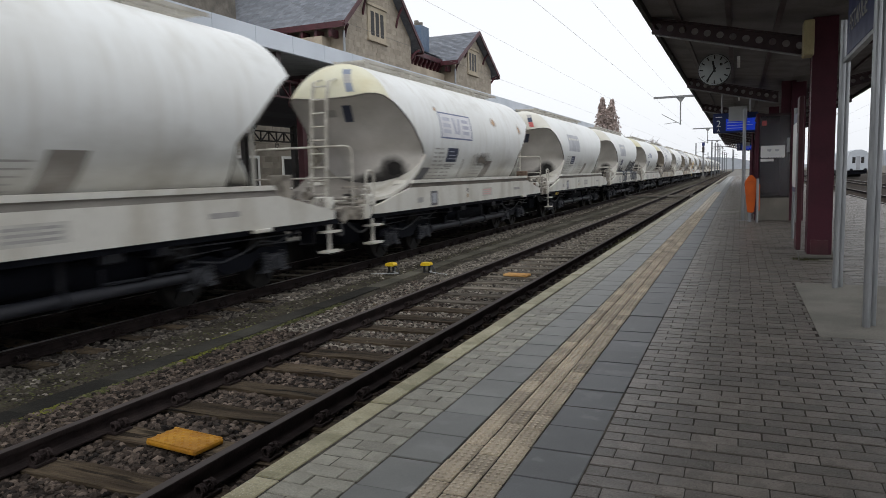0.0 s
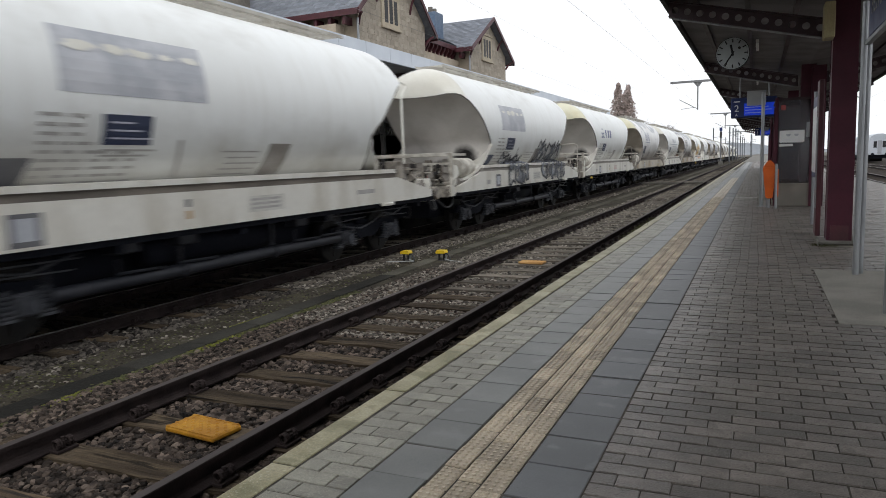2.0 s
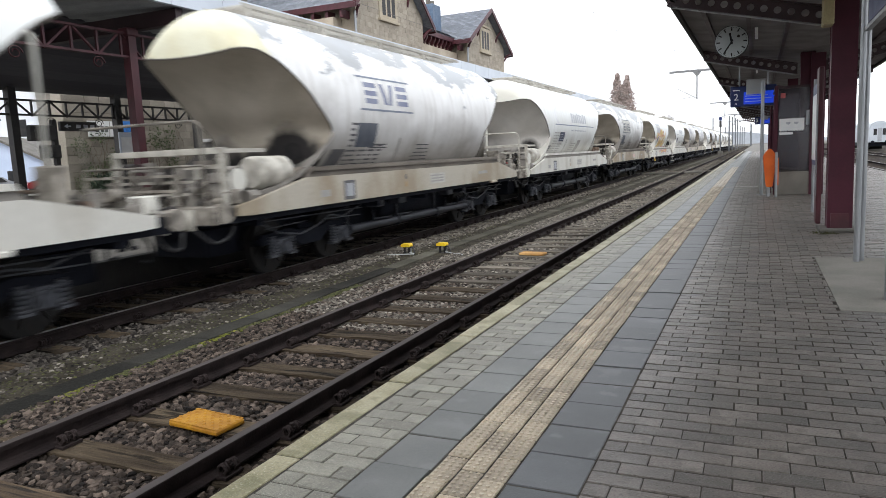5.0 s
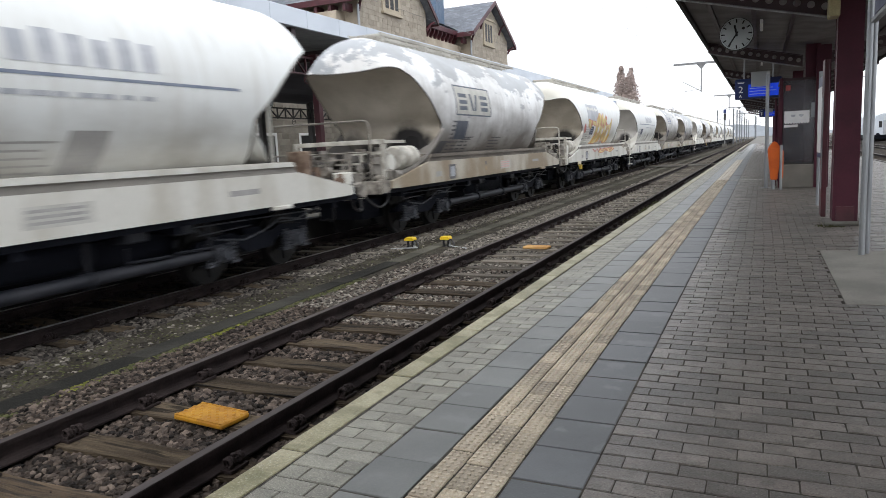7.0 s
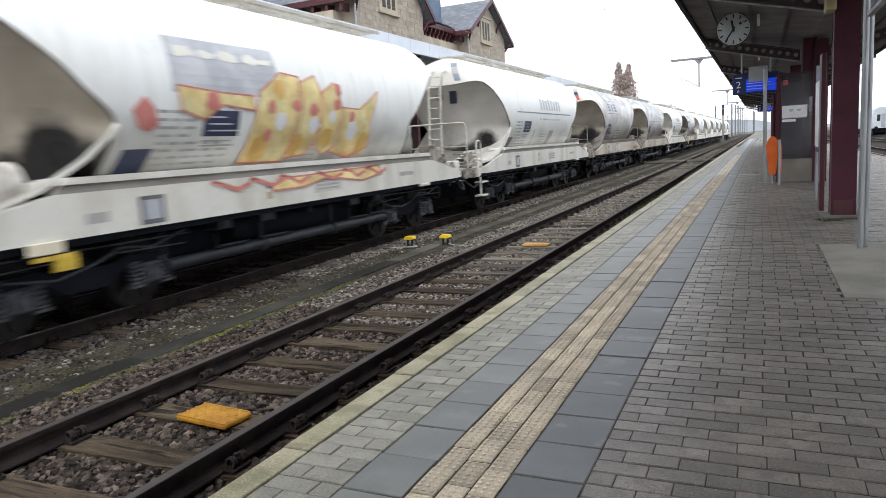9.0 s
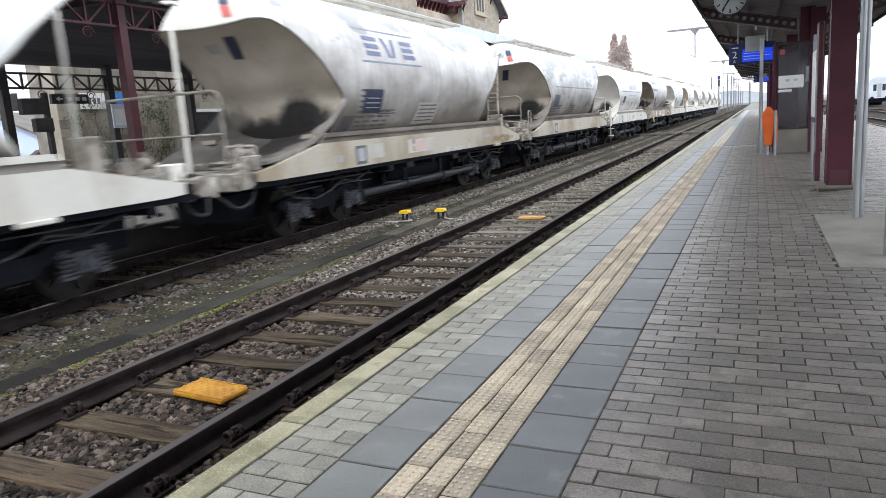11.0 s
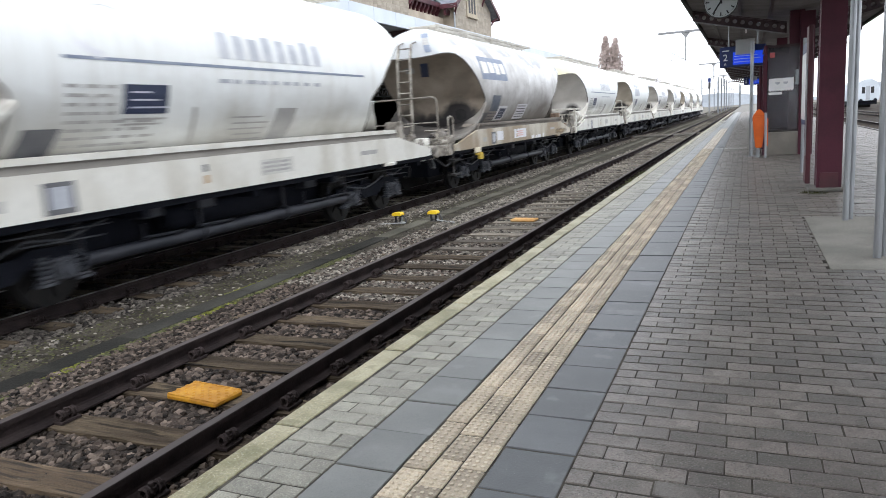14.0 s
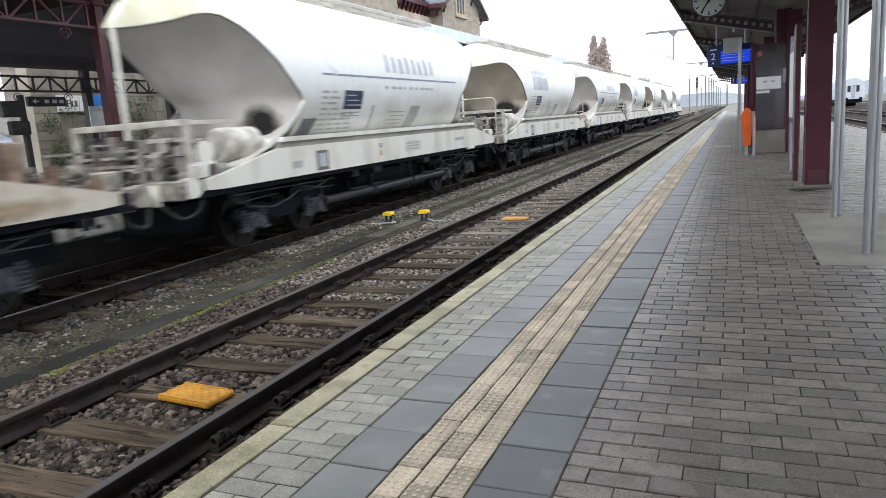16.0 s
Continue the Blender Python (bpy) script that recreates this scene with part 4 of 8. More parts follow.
def _smooth(a, n):
    return np.convolve(np.pad(a, n // 2, mode="edge"), np.ones(n) / n, mode="valid")


_SIDE = _smooth(np.interp(_H, [1.1, 1.6, 2.0, 2.42, 2.75, 3.0, 3.4, 3.65, 4.3], [3.60, 3.64, 3.66, 3.71, 4.17, 4.43, 4.95, 5.30, 5.68]), 5)
_BULGE = _smooth(np.interp(_H, [1.1, 1.6, 2.0, 2.5, 3.0, 3.4, 3.65, 4.3], [0.3, 0.42, 0.52, 0.56, 0.34, 0.24, 0.6, 1.18]), 13)


def cone_y(x, z):
    q = 1 - (x / 1.47) ** 2
    return float(np.interp(z, _H, _SIDE) + np.interp(z, _H, _BULGE) * max(q, 0.0))


def dome_y(x, z):
    cy, cz, ax, ay, az = DOME
    q = 1 - (x / ax) ** 2 - (max(z - cz, 0) / az) ** 2
    rho = math.hypot(x / R_TANK, (z - Z_TANK) / B_TANK)
    u = min(max((rho - 0.74) / 0.26, 0), 1)
    return cy + ay * math.sqrt(max(q, 0.0)) - 0.36 * (1 - math.sqrt(1 - u * u))   # dished end with a rounded knuckle


def crease(x, top):
    lo, hi = 2.4, top
    if cone_y(x, hi) < dome_y(x, hi):
        return top
    for _ in range(40):
        m = (lo + hi) / 2
        lo, hi = (m, hi) if cone_y(x, m) < dome_y(x, m) else (lo, m)
    return lo


def tank_meshes():
    """Shell, upper cap and lower cone of the tank, each as a bmesh; the ends are mirrored."""
    NC, NR = 56, 20
    cols = []
    for j in range(NC + 1):
        x = R_TANK * math.sin(math.pi * (j / NC - 0.5))
        h = B_TANK * math.sqrt(max(1 - (x / R_TANK) ** 2, 0))
        cols.append((x, Z_TANK - h, Z_TANK + h))
    shell, cap, cone = bmesh.new(), bmesh.new(), bmesh.new()
    ring = [(x, zt) for x, zb, zt in cols] + [(x, zb) for x, zb, zt in reversed(cols[1:-1])]

    def end_y(x, z):
        return min(cone_y(x, z), dome_y(x, z))

    def tail_y(x, z):
        return end_y(x, z) + TAIL
    stations = [-1, -0.97, -0.5, 0, 0.5, 0.97, 1]
    rows = []
    for s in stations:
        rows.append([shell.verts.new((x, s * (tail_y(x, z) if s > 0 else end_y(x, z)), z)) for x, z in ring])
    for a, b in zip(rows, rows[1:]):
        for k in range(len(ring)):
            kk = (k + 1) % len(ring)
            shell.faces.new((a[k], a[kk], b[kk], b[k]))

    def grid(bm, lo_hi, fy, sgn):
        prev = None
        for x, zb, zt in cols:
            lo, hi = lo_hi(x, zb, zt)
            if hi - lo < 1e-4:
                col = [bm.verts.new((x, sgn * fy(x, hi), hi))]
            else:
                col = [bm.verts.new((x, sgn * fy(x, lo + (hi - lo) * r / NR), lo + (hi - lo) * r / NR)) for r in range(NR + 1)]
            if prev:
                if len(prev) > 1 and len(col) > 1:
                    for r in range(NR):
                        bm.faces.new((prev[r], col[r], col[r + 1], prev[r + 1]))
                elif len(col) > 1:
                    for r in range(NR):
                        bm.faces.new((prev[0], col[r], col[r + 1]))
                elif len(prev) > 1:
                    for r in range(NR):
                        bm.faces.new((prev[r], col[0], prev[r + 1]))
            prev = col
    caps, cones = [], []
    for sgn in (-1, 1):
        cap, cone = bmesh.new(), bmesh.new()
        grid(cap, lambda x, zb, zt: (min(crease(x, zt), zt), zt), tail_y if sgn > 0 else end_y, sgn)
        grid(cone, lambda x, zb, zt: (zb, min(crease(x, zt), zt)), (lambda x, z: cone_y(x, z) + TAIL) if sgn > 0 else cone_y, sgn)
        for bm in (cap, cone):
            bmesh.ops.dissolve_degenerate(bm, dist=1e-4, edges=bm.edges)
        caps.append(cap)
        cones.append(cone)
    return shell, caps, cones


def on_tank(bm, poly, lift=0.004, cuts=1):
    """Lay a polygon (y, angle up from the side in degrees) on the tank's near side."""
    vs = [bm.verts.new(((R_TANK + lift) * math.cos(radians(a)), y, Z_TANK + (B_TANK + lift) * math.sin(radians(a)))) for y, a in poly]
    bm.faces.new(vs)


def tank_rect(bm, y0, y1, a0, a1, lean=0.0, lift=0.004):
    n = max(1, int(abs(a1 - a0) / 4))
    for i in range(n):
        u, w = i / n, (i + 1) / n
        on_tank(bm, [(y0 + lean * u, a0 + (a1 - a0) * u), (y1 + lean * u, a0 + (a1 - a0) * u), (y1 + lean * w, a0 + (a1 - a0) * w), (y0 + lean * w, a0 + (a1 - a0) * w)], lift)


def stroke(pts, w, lay):
    """A thick painted stroke as a chain of quads; lay(u, v) gives a place."""
    for (a, b) in zip(pts, pts[1:]):
        d = (Vector(b) - Vector(a))
        if d.length < 1e-6:
            continue
        n = Vector((-d.y, d.x)).normalized() * w
        t = d.normalized() * w * 0.5
        a_, b_ = Vector(a) - t, Vector(b) + t
        lay([a_ - n, b_ - n, b_ + n, a_ + n])


def on_side(bm, poly, lift):
    """Lay a polygon (y, height) on tank or frame side, whichever stands at that height."""
    vs = []
    for y, z in poly:
        if z > 1.755:
            s = min(1, max(-1, (z - Z_TANK) / (B_TANK + lift)))
            vs.append(bm.verts.new(((R_TANK + lift) * math.cos(math.asin(s)), y, z)))
        else:
            vs.append(bm.verts.new(((1.522 if z > 1.58 else 1.50) + lift, y, z)))
    try:
        bm.faces.new(vs)
    except ValueError:
        pass


def dense(loop, step=0.1):
    """A closed outline with points no farther apart than a step."""
    out = []
    for a, b in zip(loop, loop[1:] + loop[:1]):
        n = max(1, int(math.hypot(b[0] - a[0], b[1] - a[1]) / step))
        out += [(a[0] + (b[0] - a[0]) * i / n, a[1] + (b[1] - a[1]) * i / n) for i in range(n)]
    return out


TAG_FORMS = [
    [(0, .12), (.12, .62), (.02, .9), (.4, 1), (.62, .8), (1, .98), (.86, .5), (1.02, .12), (.62, .02), (.5, .3), (.34, -.02)],
    [(.05, 0), (.0, .5), (.1, 1.04), (.55, .9), (.98, 1.0), (.8, .62), (1.0, .36), (.9, -.04), (.55, .14), (.4, -.06)],
    [(.0, .2), (.06, .8), (.35, 1.02), (.6, .86), (1.08, 1.06), (.82, .66), (.6, .52), (1.04, .3), (.98, -.1), (.3, .02)],
]


def tag_letters(y0, y1, z0, z1, n, seed):
    """Abstract jagged spray forms: outlines, inner strokes and fills, no letters."""
    r = random.Random(seed)
    out, fill = [], []
    w = (y1 - y0) / n
    for i in range(n):
        f = TAG_FORMS[(i + seed) % 3]
        lo, hi = z0 + r.uniform(-.02, .12) * (z1 - z0), z1 + r.uniform(-.10, .04) * (z1 - z0)
        a = y0 + i * w - 0.04 * w
        loop = dense([(a + w * 1.1 * (u + r.uniform(-.04, .04)) + 0.1 * (v - .5), lo + (hi - lo) * (v + r.uniform(-.04, .04))) for u, v in f])
        out.append(loop + loop[:1])
        for _ in range(2):
            u, v = r.uniform(.3, .65), r.uniform(.35, .6)
            out.append([(a + w * u, lo + (hi - lo) * v), (a + w * (u + r.uniform(-.1, .2)), lo + (hi - lo) * (v + r.uniform(.08, .24)))])
        fill.append(loop)
    return out, fill


def grid_lay(bm, quad, lift):
    """Split a quad along its height, so that it follows the tank."""
    a, b, c, d = quad
    n = max(1, int(max(abs(a.y - d.y), abs(b.y - c.y), abs(a.y - b.y)) / 0.12))
    for i in range(n):
        for k in range(1):
            u, w = i / n, (i + 1) / n
            on_side(bm, [tuple(a.lerp(b, u)), tuple(a.lerp(b, w)), tuple(d.lerp(c, w)), tuple(d.lerp(c, u))], lift)


def fan_fill(bm, loop, lift):
    c = Vector((sum(p[0] for p in loop) / len(loop), sum(p[1] for p in loop) / len(loop)))
    n = len(loop)
    for i in range(n):
        a, b = Vector(loop[i]), Vector(loop[(i + 1) % n])
        for k in range(7):
            u, w = k / 7, (k + 1) / 7
            on_side(bm, [tuple(c.lerp(a, u)), tuple(c.lerp(a, w)), tuple(c.lerp(b, w)), tuple(c.lerp(b, u))] if k else [tuple(c), tuple(c.lerp(a, w)), tuple(c.lerp(b, w))], lift)


def shared(bm, material, smooth=False, name="m"):
    me = bpy.data.meshes.new(name)
    bmesh.ops.recalc_face_normals(bm, faces=bm.faces)
    bm.to_mesh(me)
    bm.free()
    me.materials.append(material)
    if smooth:
        me.shade_smooth()
        me.set_sharp_from_angle(angle=radians(38))
    return me


COMMON = {}


def common(key, build, smooth=False):
    """One mesh shared by all wagons; the material sits on the object."""
    if key not in COMMON:
        COMMON[key] = shared(build(), M_CREAM, smooth, key)
    return COMMON[key]


def put(name, key, build, material, parent, smooth=False, label="", at=None):
    o = new(name, common(key, build, smooth))
    o.parent = parent
    o.material_slots[0].link = "OBJECT"
    o.material_slots[0].material = material
    if at is not None:
        o.matrix_basis = at
    if label:
        o["label"] = label
    return o


_shell, _caps, _cones = tank_meshes()
COMMON["shell"] = shared(_shell, M_CREAM, True, "shell")
for _i in range(2):
    COMMON["cap%d" % _i] = shared(_caps[_i], M_CREAM, True, "end_cap")
    COMMON["cone%d" % _i] = shared(_cones[_i], M_CREAM, True, "end_cone")

SILL_B, SILL_T = 1.085, 1.58
HALF = 6.95


def build_sill():
    s = [(-6.5, 1.10), (-6.5, 1.25), (-6.1, 1.31), (-4.75, SILL_T), (4.75, SILL_T), (6.1, 1.31), (6.4, 1.25), (6.4, 1.10), (6.1, SILL_B), (-6.2, SILL_B)]
    return prism(s, "x", 1.44, 1.50)


def build_ledge_lip():
    return prism([(-4.66, 1.678), (-4.60, 1.752), (4.60, 1.752), (4.66, 1.678)], "x", 1.0, 1.512)


def build_band():
    return prism([(-4.74, SILL_T + 0.001), (-4.66, 1.677), (4.66, 1.677), (4.74, SILL_T + 0.001)], "x", 1.30, 1.485)


def build_lip():
    """Flared lower lip of the trailing end."""
    return build_apron([(1.42, 3.74, 2.33), (1.345, 3.85, 2.15), (1.27, 4.05, 2.0), (1.16, 4.25, 1.84), (1.05, 4.38, 1.74), (0.5, 4.55, 1.62), (0.0, 4.6, 1.6)], 0.0)


def build_apron(outer=None, sag=0.10):
    """White gusset sheet that slopes from the cone's lower edge out to the end deck."""
    inner = [(1.40, 2.36), (1.30, 2.16), (1.10, 1.96), (0.82, 1.81), (0.42, 1.72), (0.0, 1.69)]
    outer = outer or [(1.43, 3.74, 2.33), (1.44, 4.30, 1.95), (1.43, 4.86, 1.66), (1.40, 5.50, 1.46), (1.15, 5.88, 1.37), (0.5, 5.95, 1.34), (0.0, 5.95, 1.34)]
    bm = bmesh.new()
    rows = []
    for k in range(31):
        t = k / 30
        x, z = (float(np.interp(t, np.linspace(0, 1, 6), c)) for c in zip(*inner))
        a = Vector((x, cone_y(x, z) + 0.014, z))
        b = Vector([float(np.interp(t, np.linspace(0, 1, 7), c)) for c in zip(*outer)])
        rows.append([bm.verts.new(a.lerp(b, u) - Vector((0, 0, sag * math.sin(math.pi * u) * t))) for u in (0, 0.25, 0.5, 0.75, 1.0)])
        rows[-1].append(bm.verts.new(b - Vector((0, 0, 0.05))))
    for ra, rb in zip(rows, rows[1:]):
        for k in range(5):
            bm.faces.new((ra[k], rb[k], rb[k + 1], ra[k + 1]))
    bmesh.ops.remove_doubles(bm, verts=bm.verts, dist=1e-4)
    bmesh.ops.solidify(bm, geom=bm.faces, thickness=0.014)
    return bm


def build_bogie_frame():
    bm = bmesh.new()
    for s in (-1, 1):
        prism([(-1.35, 0.52), (-1.3, 0.68), (-0.6, 0.74), (-0.35, 0.66), (0.35, 0.66), (0.6, 0.74), (1.3, 0.68), (1.35, 0.52), (0.55, 0.56), (0.3, 0.40), (-0.3, 0.40), (-0.55, 0.56)], "x", s * 0.95, s * 1.05, bm)
    box(-0.95, 0.95, -0.2, 0.2, 0.45, 0.75, bm)
    box(-0.95, 0.95, -1.32, -1.22, 0.5, 0.6, bm)
    box(-0.95, 0.95, 1.22, 1.32, 0.5, 0.6, bm)
    return bm


def build_axlebox():
    bm = box(0.95, 1.17, -0.14, 0.14, 0.33, 0.60, bevel=0.03)
    disc((1.19, 0, 0.46), "x", 0.10, 0.08, bm, 12)
    return bm


def build_spring():
    bm = bmesh.new()
    for k in range(5):
        z = 0.36 + k * 0.055
        disc((1.08, 0, z), "z", 0.085, 0.03, bm, 10)
    tube([(1.08, 0, 0.33), (1.08, 0, 0.64)], 0.05, bm, 8)
    box(1.0, 1.16, -0.1, 0.1, 0.30, 0.335, bm)
    return bm


def build_wheelset():
    bm = bmesh.new()
    for s in (-1, 1):
        disc((s * 0.75, 0, 0), "x", 0.46, 0.12, bm, 28)
        disc((s * 0.685, 0, 0), "x", 0.49, 0.03, bm, 28)
        disc((s * 0.83, 0, 0), "x", 0.17, 0.10, bm, 14)
        for k in range(6):
            a = k * math.pi / 3
            tube([(s * 0.815, 0.2 * math.cos(a), 0.2 * math.sin(a)), (s * 0.815, 0.36 * math.cos(a), 0.36 * math.sin(a))], 0.025, bm, 5)
    tube([(-0.95, 0, 0), (0.95, 0, 0)], 0.085, bm, 10)
    return bm


def build_underframe():
    bm = box(-1.435, 1.435, -6.84, 6.84, 1.0, 1.215)
    box(-0.45, 0.45, -6.6, 6.6, 0.86, 0.998, bm)
    for y in (-5.9, -2.2, 0, 2.2, 5.9):
        box(-1.40, 1.40, y - 0.06, y + 0.06, 0.9, 0.998, bm)
    return bm


def build_brake_gear():
    bm = box(-0.55, 0.55, -6.2, 6.2, 0.42, 0.857)
    for y in (-5.4, -3.0, 3.0, 5.4):
        tube([(-0.8, y, 0.5), (0.8, y, 0.5)], 0.04, bm, 6)
    return bm


def build_lamp_iron():
    return box(1.44, 1.53, 4.05, 4.5, 1.02, 1.083, bevel=0.012)


def build_hopper():
    return prism([(-1.1, 1.5), (1.1, 1.5), (0.25, 0.62), (-0.25, 0.62)], "y", -0.55, 0.55)


def build_reservoir():
    return tube([(0.9, -1.5, 0.78), (0.9, -1.4, 0.78), (0.9, 1.1, 0.78), (0.9, 1.2, 0.78)], [0.12, 0.19, 0.19, 0.12], None, 14)


def build_brake_box():
    bm = box(1.05, 1.30, -0.16, 0.18, 0.86, 1.02, bevel=0.02)
    tube([(1.2, -0.1, 0.8), (1.2, -0.1, 0.62), (1.2, 0.6, 0.6)], 0.02, bm, 6)
    return bm


def build_pipe():
    bm = tube([(1.12, -3.0, 0.50), (1.12, 3.0, 0.50)], 0.085, seg=12)
    for y in (-3.0, -1, 1, 3.0):
        disc((1.12, y, 0.50), "y", 0.125, 0.04, bm, 12)
        tube([(1.12, y, 0.55), (1.12, y, 1.0)], 0.025, bm, 6)
    return bm


def build_headstock():
    bm = box(-1.44, 1.44, HALF - 0.09, HALF, 1.0, 1.27, bevel=0.015)
    box(-1.44, 1.44, HALF - 1.6, HALF - 0.1, 1.225, 1.262, bm)
    return bm


def build_buffer():
    bm = disc((0, HALF + 0.09, 1.08), "y", 0.15, 0.18, None, 18)
    box(-0.19, 0.19, HALF, HALF + 0.02, 0.93, 1.23, bm)
    return bm


def build_buffer_head():
    bm = disc((0, HALF + 0.2, 1.08), "y", 0.085, 0.06, None, 14)
    disc((0, HALF + 0.236, 1.08), "y", 0.23, 0.028, bm, 24)
    return bm


def build_air_pipe(i):
    """One bent air line on the end deck."""
    r = random.Random(17 + i)
    z, y, a = 1.32 + 0.08 * i, HALF - 0.25 - 0.13 * i, r.uniform(0.35, 0.7)
    return lambda: tube(arc_bend([(1.34 - 0.03 * i, y, 1.27), (1.34 - 0.03 * i, y, z), (a, y - r.uniform(0, .3), z), (a, y - r.uniform(.4, .8), z)], 0.08, 3), r.uniform(0.018, 0.032), None, 6)


def build_valve(i):
    r = random.Random(60 + i)
    x, y, z, q = 1.3 - 0.15 * i, HALF - 0.3 - 0.16 * i, 1.34 + 0.06 * (i % 3) + 0.14 * (i % 2), r.uniform(.06, .1)

    def make():
        bm = disc((x, y, z), "xyz"[i % 3], q, q * 2.2, None, 12)
        disc((x + 0.02, y, z + q), "z", q * 0.6, 0.14, bm, 8)
        return bm
    return make


def build_valve_cabinet():
    return box(0.95, 1.33, HALF - 1.75, HALF - 1.58, 1.36, 1.92, bevel=0.02)


def build_air_line():
    """Sagging brake line that runs over the bogie."""
    bm = tube([(1.2, -1.55, 0.92), (1.22, -1.1, 0.70), (1.22, -0.5, 0.62), (1.22, 0, 0.72), (1.22, 0.4, 0.86), (1.2, 0.9, 0.80), (1.2, 1.5, 0.95)], 0.014, None, 6)
    return bm


def build_brake_rod():
    """Rods and hangers along the bogie's outer side."""
    bm = tube([(1.24, -1.5, 0.93), (1.24, 1.5, 0.90)], 0.011, None, 6)
    tube([(1.22, -1.42, 0.80), (1.22, -0.35, 0.83)], 0.010, bm, 6)
    tube([(1.22, 0.35, 0.80), (1.22, 1.42, 0.77)], 0.010, bm, 6)
    return bm


def build_hook():
    bm = box(-0.06, 0.06, HALF - 0.05, HALF + 0.2, 1.0, 1.1)
    tube(arc_bend([(0, HALF + 0.18, 1.04), (0, HALF + 0.26, 0.95), (0, HALF + 0.2, 0.68), (0, HALF + 0.1, 0.7)], 0.08), 0.03, bm, 6)
    return bm


def build_hose():
    return tube(arc_bend([(0.5, HALF - 0.02, 0.98), (0.55, HALF + 0.18, 0.8), (0.5, HALF + 0.22, 0.5), (0.4, HALF + 0.1, 0.55)], 0.12), 0.024, None, 7)


def build_corner_plate():
    bm = prism([(6.60, 1.08), (6.60, 1.22), (6.72, 1.30), (6.84, 1.30), (6.84, 1.02), (6.70, 1.02)], "x", 1.34, 1.49)
    tube(arc_bend([(1.47, 6.62, 1.30), (1.49, 6.62, 1.46), (1.49, 6.80, 1.46), (1.47, 6.80, 1.30)], 0.05, 3), 0.013, bm, 6)
    return bm


def build_coupling_box():
    bm = box(1.12, 1.40, 6.30, 6.55, 1.27, 1.50, bevel=0.015)
    disc((1.41, 6.43, 1.39), "x", 0.07, 0.04, bm, 12)
    return bm


def build_hose_loop():
    return tube(arc_bend([(1.36, 6.45, 1.1), (1.38, 6.55, 0.82), (1.36, 6.9, 0.72), (1.2, 7.1, 0.95)], 0.14), 0.022, None, 7)


def build_step():
    bm = prism([(HALF - 0.62, 1.0), (HALF - 0.52, 1.0), (HALF - 0.53, 0.5), (HALF - 0.61, 0.5)], "x", 1.36, 1.385)
    box(1.28, 1.50, HALF - 0.80, HALF - 0.34, 0.475, 0.515, bm)
    box(1.28, 1.50, HALF - 0.80, HALF - 0.34, 0.84, 0.88, bm)
    return bm


def build_end_rail():
    y = HALF - 0.12
    bm = tube(arc_bend([(-1.2, y, 1.26), (-1.2, y, 2.48), (1.2, y, 2.48), (1.2, y, 1.26)], 0.16), 0.022, None, 8)
    tube([(-1.2, y, 1.85), (1.2, y, 1.85)], 0.017, bm, 8)
    return bm


def build_side_hoop():
    return tube(arc_bend([(1.38, HALF - 0.35, 1.27), (1.38, HALF - 0.35, 1.98), (1.38, HALF - 0.68, 1.98), (1.38, HALF - 0.68, 1.27)], 0.2), 0.024, None, 8)


def build_ladder():
    bm = bmesh.new()
    pts = [(6.22, 1.26), (6.05, 3.45), (5.92, 3.92), (5.6, 4.02)]
    for x in (-0.2, 0.17):
        for (ya, za), (yb, zb) in zip(pts, pts[1:]):
            prism([(ya - 0.04, za), (ya + 0.04, za), (yb + 0.04, zb), (yb - 0.04, zb)], "x", x - 0.02, x + 0.02, bm)
    for k in range(9):
        z = 1.5 + k * 0.29
        y = float(np.interp(z, [b for a, b in pts], [a for a, b in pts]))
        tube([(-0.2, y, z), (0.17, y, z)], 0.02, bm, 6)
    return bm


def build_post():
    bm = tube([(-0.15, 6.2, 1.26), (-0.15, 6.2, 3.6), (-0.15, 5.9, 3.9)], 0.034, None, 8)
    tube([(-0.15, 5.9, 3.9), (-0.22, 6.0, 3.98), (-0.42, 6.05, 3.99)], 0.03, bm, 7)
    return bm


def build_equipment_frame():
    """Square-tube portal that spans the end deck, with a smaller frame and rails inside it."""
    y, z1 = HALF - 0.3, 2.10
    bm = box(-0.75, 1.44, y - .045, y + .045, z1 - .09, z1, bevel=0.006)
    for x in (-0.71, 1.40):
        box(x - .045, x + .045, y - .045, y + .045, 1.26, z1 - .09, bm)
    for x in (0.35, 0.82):
        box(x - .03, x + .03, y - .13, y - .07, 1.26, 1.86, bm)
    box(0.32, 1.36, y - .13, y - .07, 1.80, 1.86, bm)
    box(0.82, 1.36, y - .13, y - .07, 1.40, 1.45, bm)
    for z in (1.44, 1.62):
        box(-0.95, 0.85, y - .02, y + .02, z - .02, z + .02, bm)
    for x in (-0.4, 1.38):
        box(x - .03, x + .03, y - .95, y - .05, z1 - .08, z1 - .02, bm)
    return bm


def build_air_tank():
    y0, y1 = HALF - 2.05, HALF - 1.2
    return tube([(1.12, y0, 1.70), (1.12, y0 + .06, 1.70), (1.12, y1 - .05, 1.70), (1.12, y1, 1.70)], [0.16, 0.265, 0.265, 0.23], None, 18)


